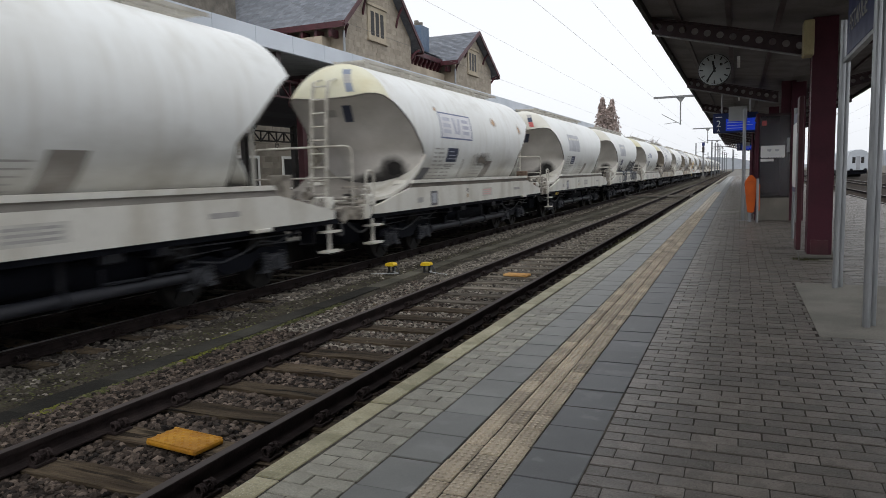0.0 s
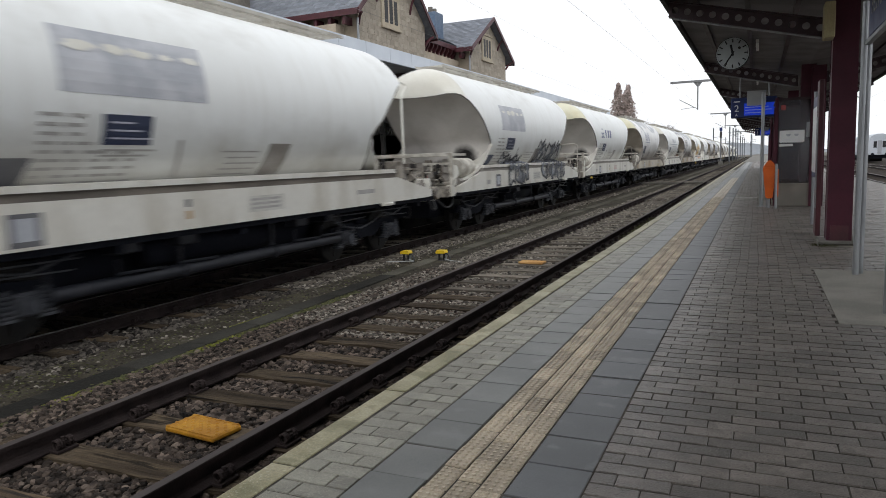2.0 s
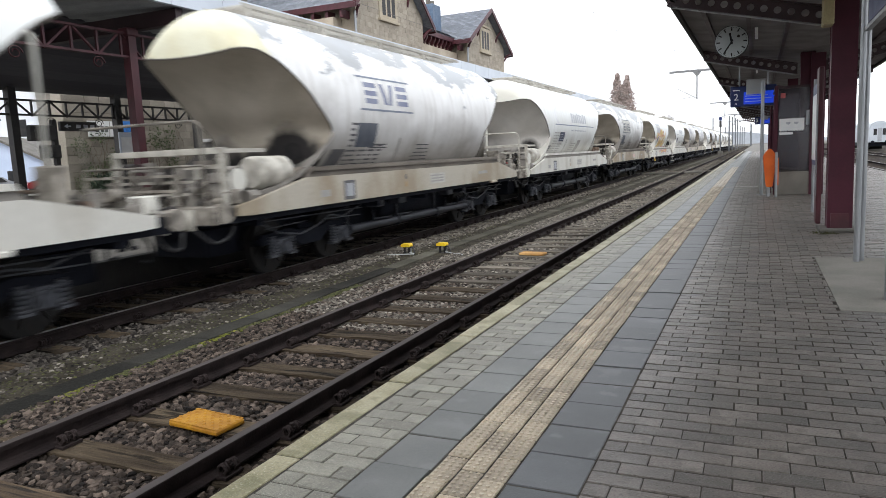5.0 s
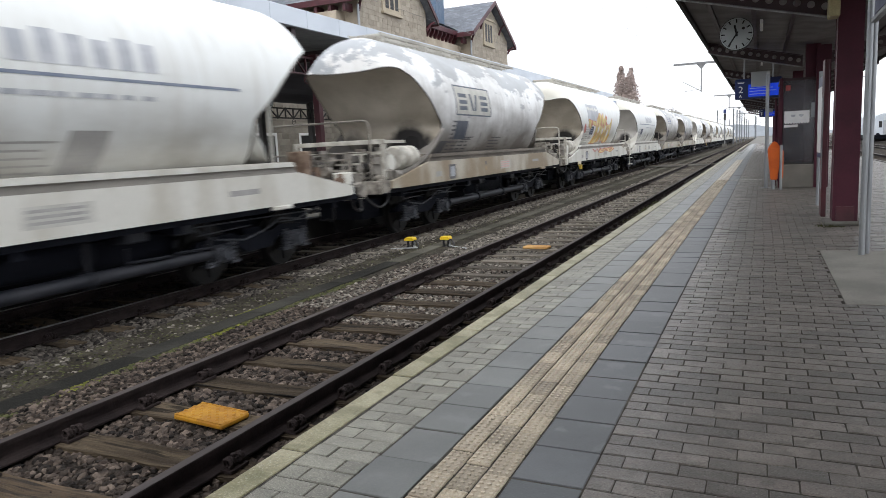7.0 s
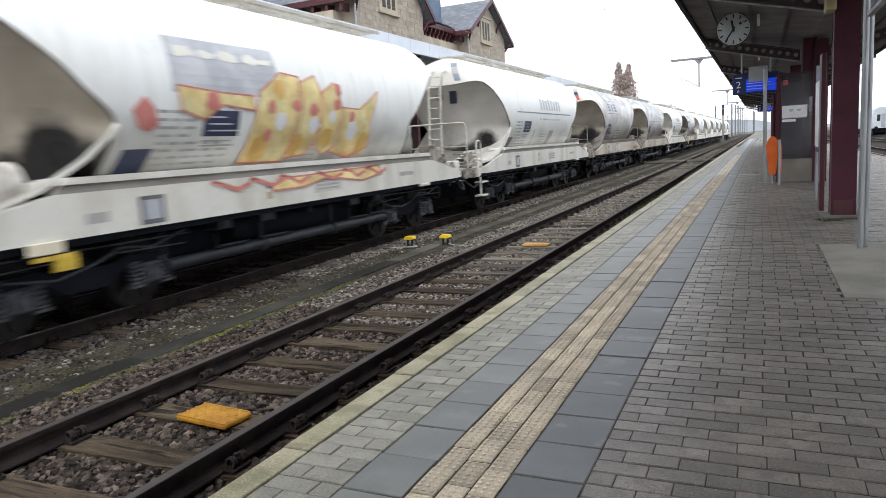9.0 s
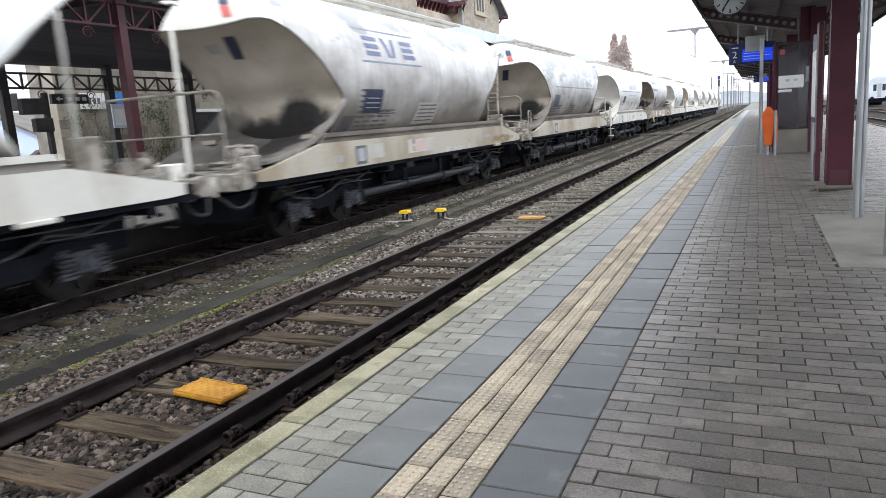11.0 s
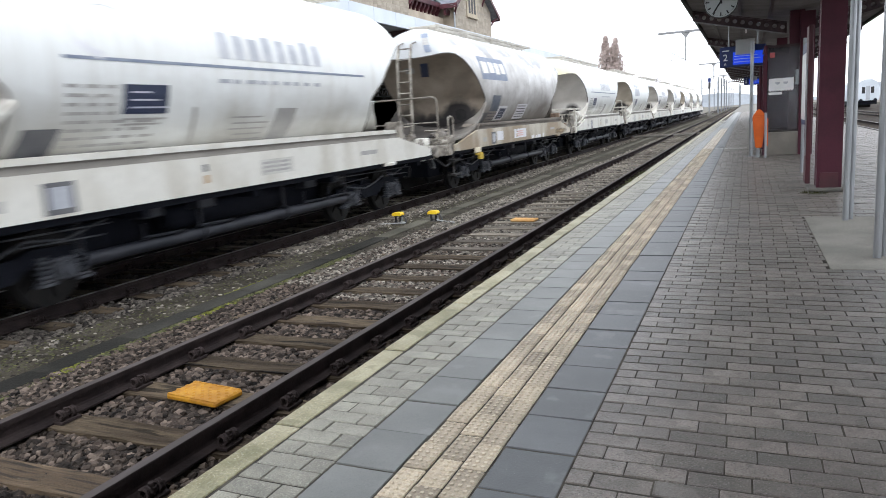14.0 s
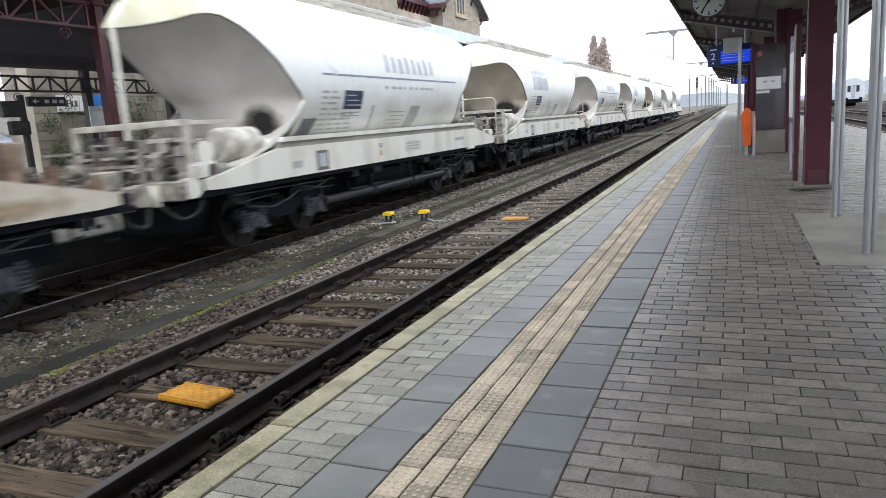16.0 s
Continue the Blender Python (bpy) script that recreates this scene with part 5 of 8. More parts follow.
def build_valves(seed, n, lo, hi):
    def make():
        bm = bmesh.new()
        r = random.Random(seed)
        for k in range(n):
            x, y, z = r.uniform(-0.85, 1.32), r.uniform(HALF - 1.1, HALF - 0.25), r.uniform(1.33, 1.88)
            q = r.uniform(lo, hi)
            if k % 2:
                disc((x, y, z), "xyz"[k % 3], q, q * r.uniform(1.5, 3), bm, 10)
            else:
                box(x - q, x + q, y - q * 1.2, y + q * 1.2, z - q, z + q, bm)
            tube(arc_bend([(x, y, z), (x, y + r.uniform(-.45, .45), z), (x + r.uniform(-.2, .1), y, 1.28)], 0.06, 3), r.uniform(0.014, 0.026), bm, 6)
        return bm
    return make


def build_hand_wheel():
    bm = disc((1.38, HALF - 0.62, 1.62), "x", 0.17, 0.03, None, 16)
    return tube([(1.3, HALF - 0.62, 1.62), (0.8, HALF - 0.62, 1.62)], 0.03, bm, 6)


def build_valve_handle():
    bm = box(-0.02, 0.02, -0.075, 0.075, -0.02, 0.02, bevel=0.006)
    return disc((-0.03, 0, 0), "x", 0.035, 0.06, bm, 10)


def build_guard_frame():
    """Low guard rails across the end deck."""
    bm = bmesh.new()
    y = HALF - 0.12
    for x in (-1.2, -0.2, 0.7):
        box(x - .025, x + .025, y - .025, y + .025, 1.26, 1.74, bm)
    for z in (1.5, 1.72):
        box(-1.2, 0.72, y - .02, y + .02, z - .02, z + .02, bm)
    return bm


def build_walkway():
    """Grated roof walk between two pale toe boards, on short stools."""
    bm = bmesh.new()
    for x in (-0.40, 0.40):
        box(x - 0.016, x + 0.016, -4.75, 4.6, 4.485, 4.545, bm)
        y = -4.6
        while y < 4.6:
            box(x - 0.02, x + 0.02, y - 0.035, y + 0.035, 4.33, 4.485, bm)
            y += 1.15
    y = -4.7
    while y < 4.6:
        box(-0.384, 0.384, y - 0.014, y + 0.014, 4.495, 4.525, bm)
        y += 0.1
    return bm


def build_kick_plate(i):
    """Pale kick plate under the roof walk, one of several lengths with gaps between them."""
    y = -4.6 + 2.35 * i
    return lambda: box(0.395, 0.415, y, y + (1.75, 1.5, 1.9, 1.4)[i], 4.385, 4.445)


def build_hatch():
    bm = disc((0, 0, 4.36), "z", 0.3, 0.13, None, 20)
    return bm


def build_seam():
    """Dark weld seam where the outlet cone meets tank and cap."""
    right = []
    for i in range(40):
        z = 1.58 + i * 0.07
        x = R_TANK * math.sqrt(max(1 - ((z - Z_TANK) / B_TANK) ** 2, 0))
        if z > 3.0 and cone_y(x, z) > dome_y(x, z):
            break
        right.append((x, cone_y(x, z), z))
    xe = right[-1][0]
    top = []
    for i in range(25):
        x = xe * (1 - i / 12)
        z = crease(x, Z_TANK + B_TANK * math.sqrt(max(1 - (x / R_TANK) ** 2, 0)))
        top.append((x, cone_y(x, z), z))
    left = [(-x, y, z) for x, y, z in reversed(right)]
    return tube(right + top[1:-1] + left, 0.016, None, 5)


def cone_patch(bm, cx, cz, rx, rz, lift, seed, n=24):
    r = random.Random(seed)
    q = [1 + r.uniform(-.1, .1) for _ in range(n)]
    rings = []
    for u in (0.2, 0.4, 0.6, 0.8, 1.0):
        ring = []
        for k in range(n):
            a = 2 * math.pi * k / n
            s = u * q[k] / max(abs(math.cos(a)), abs(math.sin(a))) ** 0.45
            x, z = cx + rx * s * math.cos(a), max(1.49, cz + rz * s * math.sin(a))
            ring.append(bm.verts.new((x, cone_y(x, z) + lift, z)))
        rings.append(ring)
    bm.faces.new(rings[0])
    for ra, rb in zip(rings, rings[1:]):
        for k in range(n):
            bm.faces.new((ra[k], ra[(k + 1) % n], rb[(k + 1) % n], rb[k]))


def build_soot():
    """Sooty mouth low on the end cone."""
    bm = bmesh.new()
    cone_patch(bm, 0.74, 2.03, 0.15, 0.16, 0.012, 1)
    return bm


def build_skirt():
    """Dark floor below the cone."""
    return prism([(2.2, 1.28), (5.0, 1.28), (4.3, 1.50), (2.2, 1.50)], "x", -1.1, 1.1)


MIRROR = pose(0, 0, 0, 0, 0, 180)


def wagon(k, spec):
    w = thing("hopper_wagon", spec["label"], "goods wagon", group="wagons of the goods train")
    dirty = spec.get("dirty")
    rail_m = M_KIT if dirty else M_RAILPAINT
    frame_m = (M_CREAM_S if spec.get("yellowed") else M_CREAM_D) if dirty else M_CREAM_Y if spec.get("yellowed") else M_CREAM
    cone_m = M_CONE_B if spec.get("brown") else M_CONE_T if spec.get("tan") else M_CONE
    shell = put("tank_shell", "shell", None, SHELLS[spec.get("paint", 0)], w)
    cap_m = {"y": M_CAP_Y, "w": M_CAP_W, "g": M_CAP_G, "s": SHELLS[spec.get("paint", 0)], "p": SHELLS[2]}
    put("end_cap", "cap0", None, cap_m[spec.get("cap", "w")], w, label="rounded upper end of the tank")
    put("end_cap", "cap1", None, cap_m["s"], w, label="rounded upper end of the tank")
    for i in (0, 1):
        c = put("end_cone", "cone%d" % i, None, cone_m, w, label="sloping grey outlet cone")
        put("outlet", "soot", build_soot, M_SOOT, c, label="sooty outlet mouth", at=MIRROR @ Matrix.Diagonal((-1, 1, 1, 1)) if i == 0 else pose(0, TAIL, 0))
    for s in (0, 1):
        m = MIRROR if s else pose(0, 0, 0)
        put("side_sill", "sill", build_sill, frame_m, w, at=m)
        put("ledge", "band" + spec.get("ledge", ""), build_band, M_BAND_D if spec.get("ledge") or dirty else M_BAND, w, at=m)
        put("ledge_lip", "ledgelip", build_ledge_lip, M_LIP_D if dirty else frame_m, w, at=m)
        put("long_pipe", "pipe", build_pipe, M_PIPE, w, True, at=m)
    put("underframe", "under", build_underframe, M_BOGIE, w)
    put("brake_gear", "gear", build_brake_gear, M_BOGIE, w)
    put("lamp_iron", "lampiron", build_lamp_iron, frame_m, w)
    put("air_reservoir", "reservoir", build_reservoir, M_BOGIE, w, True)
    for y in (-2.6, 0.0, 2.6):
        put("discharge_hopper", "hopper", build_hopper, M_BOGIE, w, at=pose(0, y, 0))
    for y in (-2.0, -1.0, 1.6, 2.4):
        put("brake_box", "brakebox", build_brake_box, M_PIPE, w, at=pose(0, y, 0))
    put("roof_walkway", "walkway", build_walkway, M_TOEBOARD, w)
    for i in range(4):
        put("kick_plate", "kick%d" % i, build_kick_plate(i), M_TOEBOARD, w)
    for y in (-2.8, 0, 2.8):
        put("roof_hatch", "hatch", build_hatch, M_CAP_W, w, at=pose(0, y, 0))
    for e in (0, 1):
        m = MIRROR if e else pose(0, 0, 0)     # e = 1: the end that comes first
        put("headstock", "head", build_headstock, M_KIT, w, at=m)
        put("weld_seam", "seam", build_seam, M_SEAM, w, True, at=m @ pose(0, 0 if e else TAIL, 0))
        put("floor_pan", "skirt", build_skirt, M_BAND, w, at=m)
        if e and not spec.get("norail"):
            put("end_railing", "endrail", build_end_rail, rail_m, w, True, at=m)
        put("draw_hook", "hook", build_hook, M_BOGIE, w, True, at=m)
        put("brake_hose", "hose", build_hose, M_BLACK, w, True, at=m)
        for s in (-1, 1):
            bf = put("buffer", "buffer", build_buffer, M_RAILPAINT if dirty else M_CAP_W, w, True, at=m @ pose(s * 0.875, 0, 0))
            put("buffer_head", "bufferhead", build_buffer_head, M_BOGIE, bf, True, label="greasy dark buffer plate")
            flip = Matrix.Diagonal((s, 1, 1, 1))
            if e:
                # Far half darker than the near one, shade painted into the plate.
                put("end_apron", "apron", build_apron, ((M_KIT_P, M_SHADED_PLATE) if dirty else (frame_m, M_BAND))[s > 0], w, True, at=m @ flip)
            else:
                put("end_lip", "lip", build_lip, shell.material_slots[0].material, w, True, at=flip @ pose(0, TAIL, 0))
            put("corner_plate", "corner", build_corner_plate, M_KIT if s > 0 or dirty else frame_m, w, at=m @ flip)
            put("coupling_box", "couplingbox", build_coupling_box, M_KIT if dirty else frame_m, w, at=m @ flip)
            put("hose_loop", "hoseloop", build_hose_loop, M_BLACK, w, True, at=m @ flip)
            if spec.get("ladder") and (e or k == -1):
                put("step", "step", build_step, M_DARKSTEEL if dirty else frame_m, w, at=m @ flip)
        near = Matrix.Diagonal((1, -1 if e else 1, 1, 1))   # keep on the side towards the platform
        if e and spec.get("ladder"):
            put("grab_hoop", "hoop", build_side_hoop, M_KIT if dirty else M_RAILPAINT, w, True, at=near)
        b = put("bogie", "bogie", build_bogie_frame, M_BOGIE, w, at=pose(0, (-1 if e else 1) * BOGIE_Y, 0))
        put("air_line", "airline", build_air_line, M_SPRING, b, True)
        put("brake_rod", "brakerod", build_brake_rod, M_SPRING, b, True)
        for i in range(5):
            put("air_pipe", "airpipe%d" % i, build_air_pipe(i), (M_BAND, M_KIT, M_DARKSTEEL)[i % 3] if e else (M_RUSTKIT, M_DARKSTEEL)[i % 2], w, True, at=near @ pose(0, 0.0 if e else -0.8, 0))
        for i in range(5):
            put("valve_body", "valve%d" % i, build_valve(i), (M_KIT, M_BAND, M_CREAM_D)[i % 3] if e else (M_RUSTKIT if k in (0, 5, 12) else M_BAND, M_KIT)[i % 2], w, True, at=near @ pose(0, 0.0 if e else -0.4, 0))
        if e == 0:
            put("valve_cabinet", "cabinet", build_valve_cabinet, M_RUSTKIT if k in (0, 5, 12) else M_KIT, w, at=near)
        for a in (-0.9, 0.9):
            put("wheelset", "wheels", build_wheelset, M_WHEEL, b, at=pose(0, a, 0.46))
            for s in (0, 1):
                side = MIRROR if s else pose(0, 0, 0)
                put("axlebox", "axlebox", build_axlebox, M_SPRING, b, at=pose(0, a, 0) @ side)
                for q in (-0.24, 0.24):
                    put("coil_spring", "spring", build_spring, M_SPRING, b, at=pose(0, a + q, 0) @ side)
    near = Matrix.Diagonal((1, -1, 1, 1))
    if spec.get("ladder"):
        put("ladder", "ladder", build_ladder, M_KIT if dirty else M_RAILPAINT, w, at=near)
    elif not spec.get("nopost"):
        put("vent_post", "post", build_post, M_CAP_W, w, True, at=near)
    put("vent_post", "post", build_post, M_CAP_W, w, True)
    if spec.get("kit"):
        put("equipment_frame", "kitframe", build_equipment_frame, M_RAILPAINT, w, at=near)
        put("air_tank", "airtank", build_air_tank, M_RAILPAINT, w, True, at=near)
        for nm, args, mt in (("valve_set", (5, 24, .04, .10), M_BAND), ("fitting_set", (6, 20, .04, .1), M_BAND_D), ("hose_set", (7, 24, .03, .07), M_DARKSTEEL)):
            put(nm, nm, build_valves(*args), mt, w, at=near)["kind"] = "stuff"
        put("hand_wheel", "handwheel", build_hand_wheel, M_CAP_W, w, True, at=near)
        put("guard_frame", "guard", build_guard_frame, M_KIT, w, at=near)
        for x, y, z in ((1.18, HALF - 0.52, 1.56), (0.62, HALF - 0.66, 1.50), (1.05, HALF - 0.95, 1.46)):
            put("valve_handle", "valvehandle", build_valve_handle, M_DEC_RED, w, label="red valve handle", at=near @ pose(x, y, z))
    decals(w, shell, spec, k)
    return w


def decals(w, shell, spec, k):
    r = random.Random(100 + k)

    def flat(name, fill, material, label=""):
        bm = bmesh.new()
        fill(bm)
        return part(name, bm, material, w, label)
    # logo panel
    logo = spec.get("logo")
    if logo == "frame":      # framed emblem with three blocks
        y0, y1, a0, a1 = {6: (-2.95, -0.5, -6, 22), 9: (-3.0, -0.35, 8, 35)}.get(k, (-2.8, -0.58, -2, 23))
        up, wide = a0 + 2, (y1 - y0) / 2.22
        worn = spec.get("paint", 0) > 1 and k != 6
        def f(bm):
            for q in ((y0, y1, a0, a0 + 1.4), (y0, y1, a1 - 1.4, a1)) + (() if worn else ((y0, y0 + .05, a0, a1), (y1 - .05, y1, a0, a1))):
                tank_rect(bm, *q)
        flat("logo_frame", f, M_DEC_SLATE if worn else M_DEC_OLD if k == 6 else M_DEC_BLUE, "thin blue lines round the emblem")
        if not worn:
            flat("logo_ground", lambda bm: tank_rect(bm, y0 + .05, y1 - .05, a0 + 1.4, a1 - 1.4, lift=0.0035), M_BAND_P if k == 6 else M_DEC_PALE, "pale emblem ground")
        for i in range(3):
            ya = y0 + (0.18 + i * 0.66) * wide
            def g(bm):
                if i == 1:
                    for b in (0, 0.3):
                        tank_rect(bm, ya + 0.12 + b * 0.55, ya + 0.26 + b * 0.55, 3 + up, 18.5 + up, -0.13 if not b else 0.13, lift=0.006)
                else:
                    for a in (3, 8.6, 14.6):
                        tank_rect(bm, ya + r.uniform(0, .04), ya + 0.50 * wide, a + up, a + up + 3.6, lift=0.006)
            flat("logo_block", g, M_DEC_LAV if spec.get("paint", 0) < 2 else M_DEC_OLD if k == 6 else M_DEC_BLUE if k == 9 else M_DEC_FADE, "faded bar shapes of the emblem")
    elif logo == "panel":    # painted-over grey panel
        flat("logo_panel", lambda bm: tank_rect(bm, -2.85, -0.62, -2.5, 25), M_DEC_GREY, "grey overpainted rectangle")
        for i in range(5):
            ya = -2.68 + i * 0.42 + r.uniform(-.05, .05)
            c, wd = (ya + 0.14, r.uniform(1.5, 2.9)), r.uniform(.12, .26)
            lp = [(c[0] + wd * r.uniform(.5, 1.1) * math.cos(q), 3.30 + 0.035 * wd * 10 * r.uniform(.5, 1.2) * math.sin(q)) for q in (j * .57 for j in range(11))]
            flat("worn_patch", lambda bm: fan_fill(bm, lp, 0.010), M_CAP_W, "white patch worn into the panel")
    elif logo == "blue":     # triangle and three blue blocks
        for tri in ([(-2.85, -1), (-2.55, -1), (-2.55, 2), (-2.68, 9), (-2.76, 9)], [(-2.45, -1), (-2.12, -1), (-2.26, 9), (-2.33, 9), (-2.45, 2)], [(-2.6, 6), (-2.4, 6), (-2.4, 16), (-2.6, 16)]):
            flat("logo_block", lambda bm: on_tank(bm, tri), M_DEC_BLUE, "dark blue emblem shape")
        for ya in (-1.9, -1.3, -0.75):
            def g(bm):
                if ya > -1.5:
                    tank_rect(bm, ya + 0.03, ya + .37, 0, 14)
                else:
                    on_tank(bm, [(ya + 0.10, 0), (ya + 0.28, 0), (ya + 0.33, 7), (ya + 0.05, 7)])
                    on_tank(bm, [(ya + 0.05, 7), (ya + 0.33, 7), (ya + 0.38, 14), (ya, 14)])
            flat("logo_block", g, M_DEC_BLUE, "dark blue emblem shape")
    elif logo == "plate":    # grey-blue board with pale blocks
        flat("logo_panel", lambda bm: tank_rect(bm, -4.0, -1.68, 5.5, 31), M_DEC_SLATE, "grey-blue emblem board")
        for i, (a, b) in enumerate(((-3.87, -3.37), (-3.25, -2.83), (-2.71, -2.33), (-2.21, -1.80))):
            flat("logo_block", lambda bm: tank_rect(bm, a, b, 12 + (i % 2), 25, lift=0.008), M_CAP_W, "white emblem block")
    elif logo == "stripe":   # thin line with pale marks over it
        flat("stripe", lambda bm: tank_rect(bm, -3.1, 3.55, -0.9, 0.5), M_DEC_SLATE, "thin grey-blue line along the tank")
        for i in range(8):
            ya = -0.55 + i * 0.34
            def g(bm):
                tank_rect(bm, ya, ya + 0.23, 4, 18 - (i % 3), lift=0.005)
            flat("logo_block", g, M_DEC_GREY, "pale grey emblem block")
        def arcs(bm):
            pts = [(-2.4 + 0.55 * math.cos(q), 3.18 + 0.34 * math.sin(q)) for q in (0.5 + j * 0.35 for j in range(12))]
            stroke(pts, 0.05, lambda q: grid_lay(bm, q, 0.005))
        flat("logo_swoosh", arcs, M_DEC_PALE, "faded curved emblem stroke")
        def under(bm):
            for i in range(9):
                tank_rect(bm, -0.6 + i * 0.3, -0.6 + i * 0.3 + r.uniform(.12, .26), -8.5, -6.4, lift=0.005)
        flat("caption_mark", under, M_DEC_GREY, "row of faint small marks under the line")["kind"] = "stuff"
    # data panels
    def bars(bm):
        for row in range(9):
            a = -11 - row * 3.9
            y, end = -3.1, (-2.42 if row < 4 else -1.75)
            while y < end - 0.1:
                ln = min(r.uniform(.10, .36), end - y)
                tank_rect(bm, y, y + ln, a - 1.5, a)
                y += ln + r.uniform(.05, .12)
        for row in range(2):
            tank_rect(bm, -2.3, -2.3 + r.uniform(.55, .85), -27 - row * 2.6, -26 - row * 2.6)
        for row in range(5):
            a = -26.5 - row * 3.6
            tank_rect(bm, -0.3 + r.uniform(0, .2), 0.45 + r.uniform(0, .25), a - 1.0, a)
    flat("data_panel", bars, M_DEC_DARK if spec.get("dirty") else M_DEC_MID, "rows of small grey data marks")["kind"] = "stuff"
    old = spec.get("dirty")      # older pattern of marks
    if old:
        ya = {9: -2.95, 10: -3.12, 12: -3.12}.get(k, -2.86)
        flat("data_plate", lambda bm: tank_rect(bm, ya, ya + 0.74, -28.5, -10.8, lift=.006), M_DEC_NAVY if k == 9 else M_DEC_OLD, "faded dark grey-blue plate")
    else:
        flat("data_plate", lambda bm: tank_rect(bm, -2.3, -1.57, -24, -10.5, lift=.004), M_DEC_NAVY, "dark blue rectangular plate")
    def lines(bm):
        for a in (-13.5, -17, -20.5):
            tank_rect(bm, -2.18, -1.72 - 0.04 * (a + 17), a - .8, a, lift=0.007)
    if k == 9:
        flat("plate_line", lambda bm: [tank_rect(bm, -2.84, -2.32, a, a + 0.8, lift=.009) for a in (-24.5, -21, -17.5)], M_DEC_LAV, "pale lines on the plate")["kind"] = "stuff"
    if not old:
        flat("plate_line", lines, M_DEC_LAV, "pale lines on the plate")["kind"] = "stuff"
    if not old:
        flat("wedge_mark", lambda bm: tank_rect(bm, 0.72, 1.26, -43, -22, 0.1), M_WEDGE if k < 3 else M_DEC_MID, "grey slanted panel")
    flat("wedge_mark", lambda bm: tank_rect(bm, -1.04, -0.97, -42, -21, -0.06), M_DEC_MID, "thin grey slanted mark")
    flat("wedge_mark", lambda bm: tank_rect(bm, -3.68, -3.22, -46, -30, 0.1), M_DEC_NAVY if k in (2, 7) else M_DEC_DARK, "dark slanted panel")
    board_m = M_BAND_P if k == 9 else M_DEC_PALE
    if spec.get("boards"):
        flat("data_board", lambda bm: tank_rect(bm, -0.52, 0.62, -40.5, -20.5, 0.06, lift=.006), board_m, "pale data board with dark rows")
        flat("board_row", lambda bm: [tank_rect(bm, -0.40, 0.52, a, a + 1.1, lift=.009) for a in (-37.5, -34, -30.5, -27, -23.5)], M_DEC_DARK)["kind"] = "stuff"
    if k == 12:
        flat("data_board", lambda bm: tank_rect(bm, -2.44, -1.58, -41, -22.5, 0.08, lift=.006), M_DEC_PALE, "pale border round a dark panel")
        flat("data_plate", lambda bm: tank_rect(bm, -2.30, -1.70, -38.5, -25.5, 0.08, lift=.010), M_DEC_NAVY, "dark slanted panel with pale rows")
        flat("plate_line", lambda bm: [tank_rect(bm, -2.2, -1.8, a, a + 0.7, lift=.013) for a in (-36, -33, -30)], M_DEC_LAV)["kind"] = "stuff"
    # frame marks
    def on_sill(bm, y0, y1, z0, z1, lift=0.003):
        bm.faces.new([bm.verts.new((1.50 + lift, y, z)) for y, z in ((y0, z0), (y1, z0), (y1, z1), (y0, z1))])
    def frame_plate(bm):
        on_sill(bm, -3.65, -3.25, 1.12, 1.47)
    flat("label_holder", frame_plate, M_DEC_DARK, "dark wire frame for waybills")
    flat("label_card", lambda bm: on_sill(bm, -3.58, -3.32, 1.18, 1.42, 0.006), M_DEC_GREY, "pale waybill card")
    ym = -1.18 if spec.get("boards") else 0.07
    for q in ((-4.4, -4.1, 1.22, 1.34), (ym, ym + 0.7, 1.25, 1.285), (ym, ym + 0.7, 1.315, 1.35), (ym, ym + 0.7, 1.38, 1.415), (3.1, 3.75, 1.31, 1.39)):
        flat("frame_mark", lambda bm: on_sill(bm, *q), M_DEC_REDF if k % 3 == 0 and q[0] == ym else M_DEC_MID, "faint painted mark on the frame")
    if spec.get("boards"):
        flat("sill_panel", lambda bm: on_sill(bm, -1.45, -0.12, 1.19, 1.48, 0.0015), board_m, "white panel on the stained frame")
        flat("sill_panel", lambda bm: on_sill(bm, -3.15, -2.57, 1.20, 1.47, 0.0015), board_m, "white panel on the stained frame")
        for y0, y1, z1 in ((0.55, 0.85, 1.21), (1.05, 1.25, 1.18), (1.30, 1.72, 1.20), (2.0, 2.16, 1.22)):
            flat("worn_patch", lambda bm: on_sill(bm, y0, y1, 1.09, z1, 0.0012), board_m, "white paint left along the lower edge")
        flat("tan_stain", lambda bm: on_sill(bm, 3.5, 5.9, 1.088, 1.34, 0.0024), M_TANBLOOM, "tan stain on the frame")
    else:
        flat("sill_panel", lambda bm: on_sill(bm, 0.03, 0.87, 1.21, 1.45, 0.0015), M_BAND_P, "faded grey panel on the frame")
    flat("axle_mark", lambda bm: on_sill(bm, -1.22, -1.13, 1.38, 1.48), M_DEC_DARK)
    flat("axle_mark", lambda bm: on_sill(bm, -1.22, -1.12, 1.22, 1.33), M_RUSTMARK, "small rusty rectangle")
    if spec.get("yellow_handle"):
        part("brake_lever", box(1.5, 1.56, -5.1, -4.62, 0.90, 0.95, box(1.5, 1.57, -4.88, -4.62, 0.77, 0.92)), M_MUSTARD, w, "dull yellow brake lever")
        part("lever_box", box(1.505, 1.56, -5.15, -4.75, 0.965, 1.10, bevel=0.01), M_CREAM_Y, w, "stained cream box over the lever")
    if spec.get("hazard"):
        hz = part("hazard_plate", box(1.49, 1.51, -5.75, -5.2, 0.93, 1.02), M_BLACK, w, "black and yellow striped edge plate")
        for i in range(4):
            y = -5.72 + i * 0.135
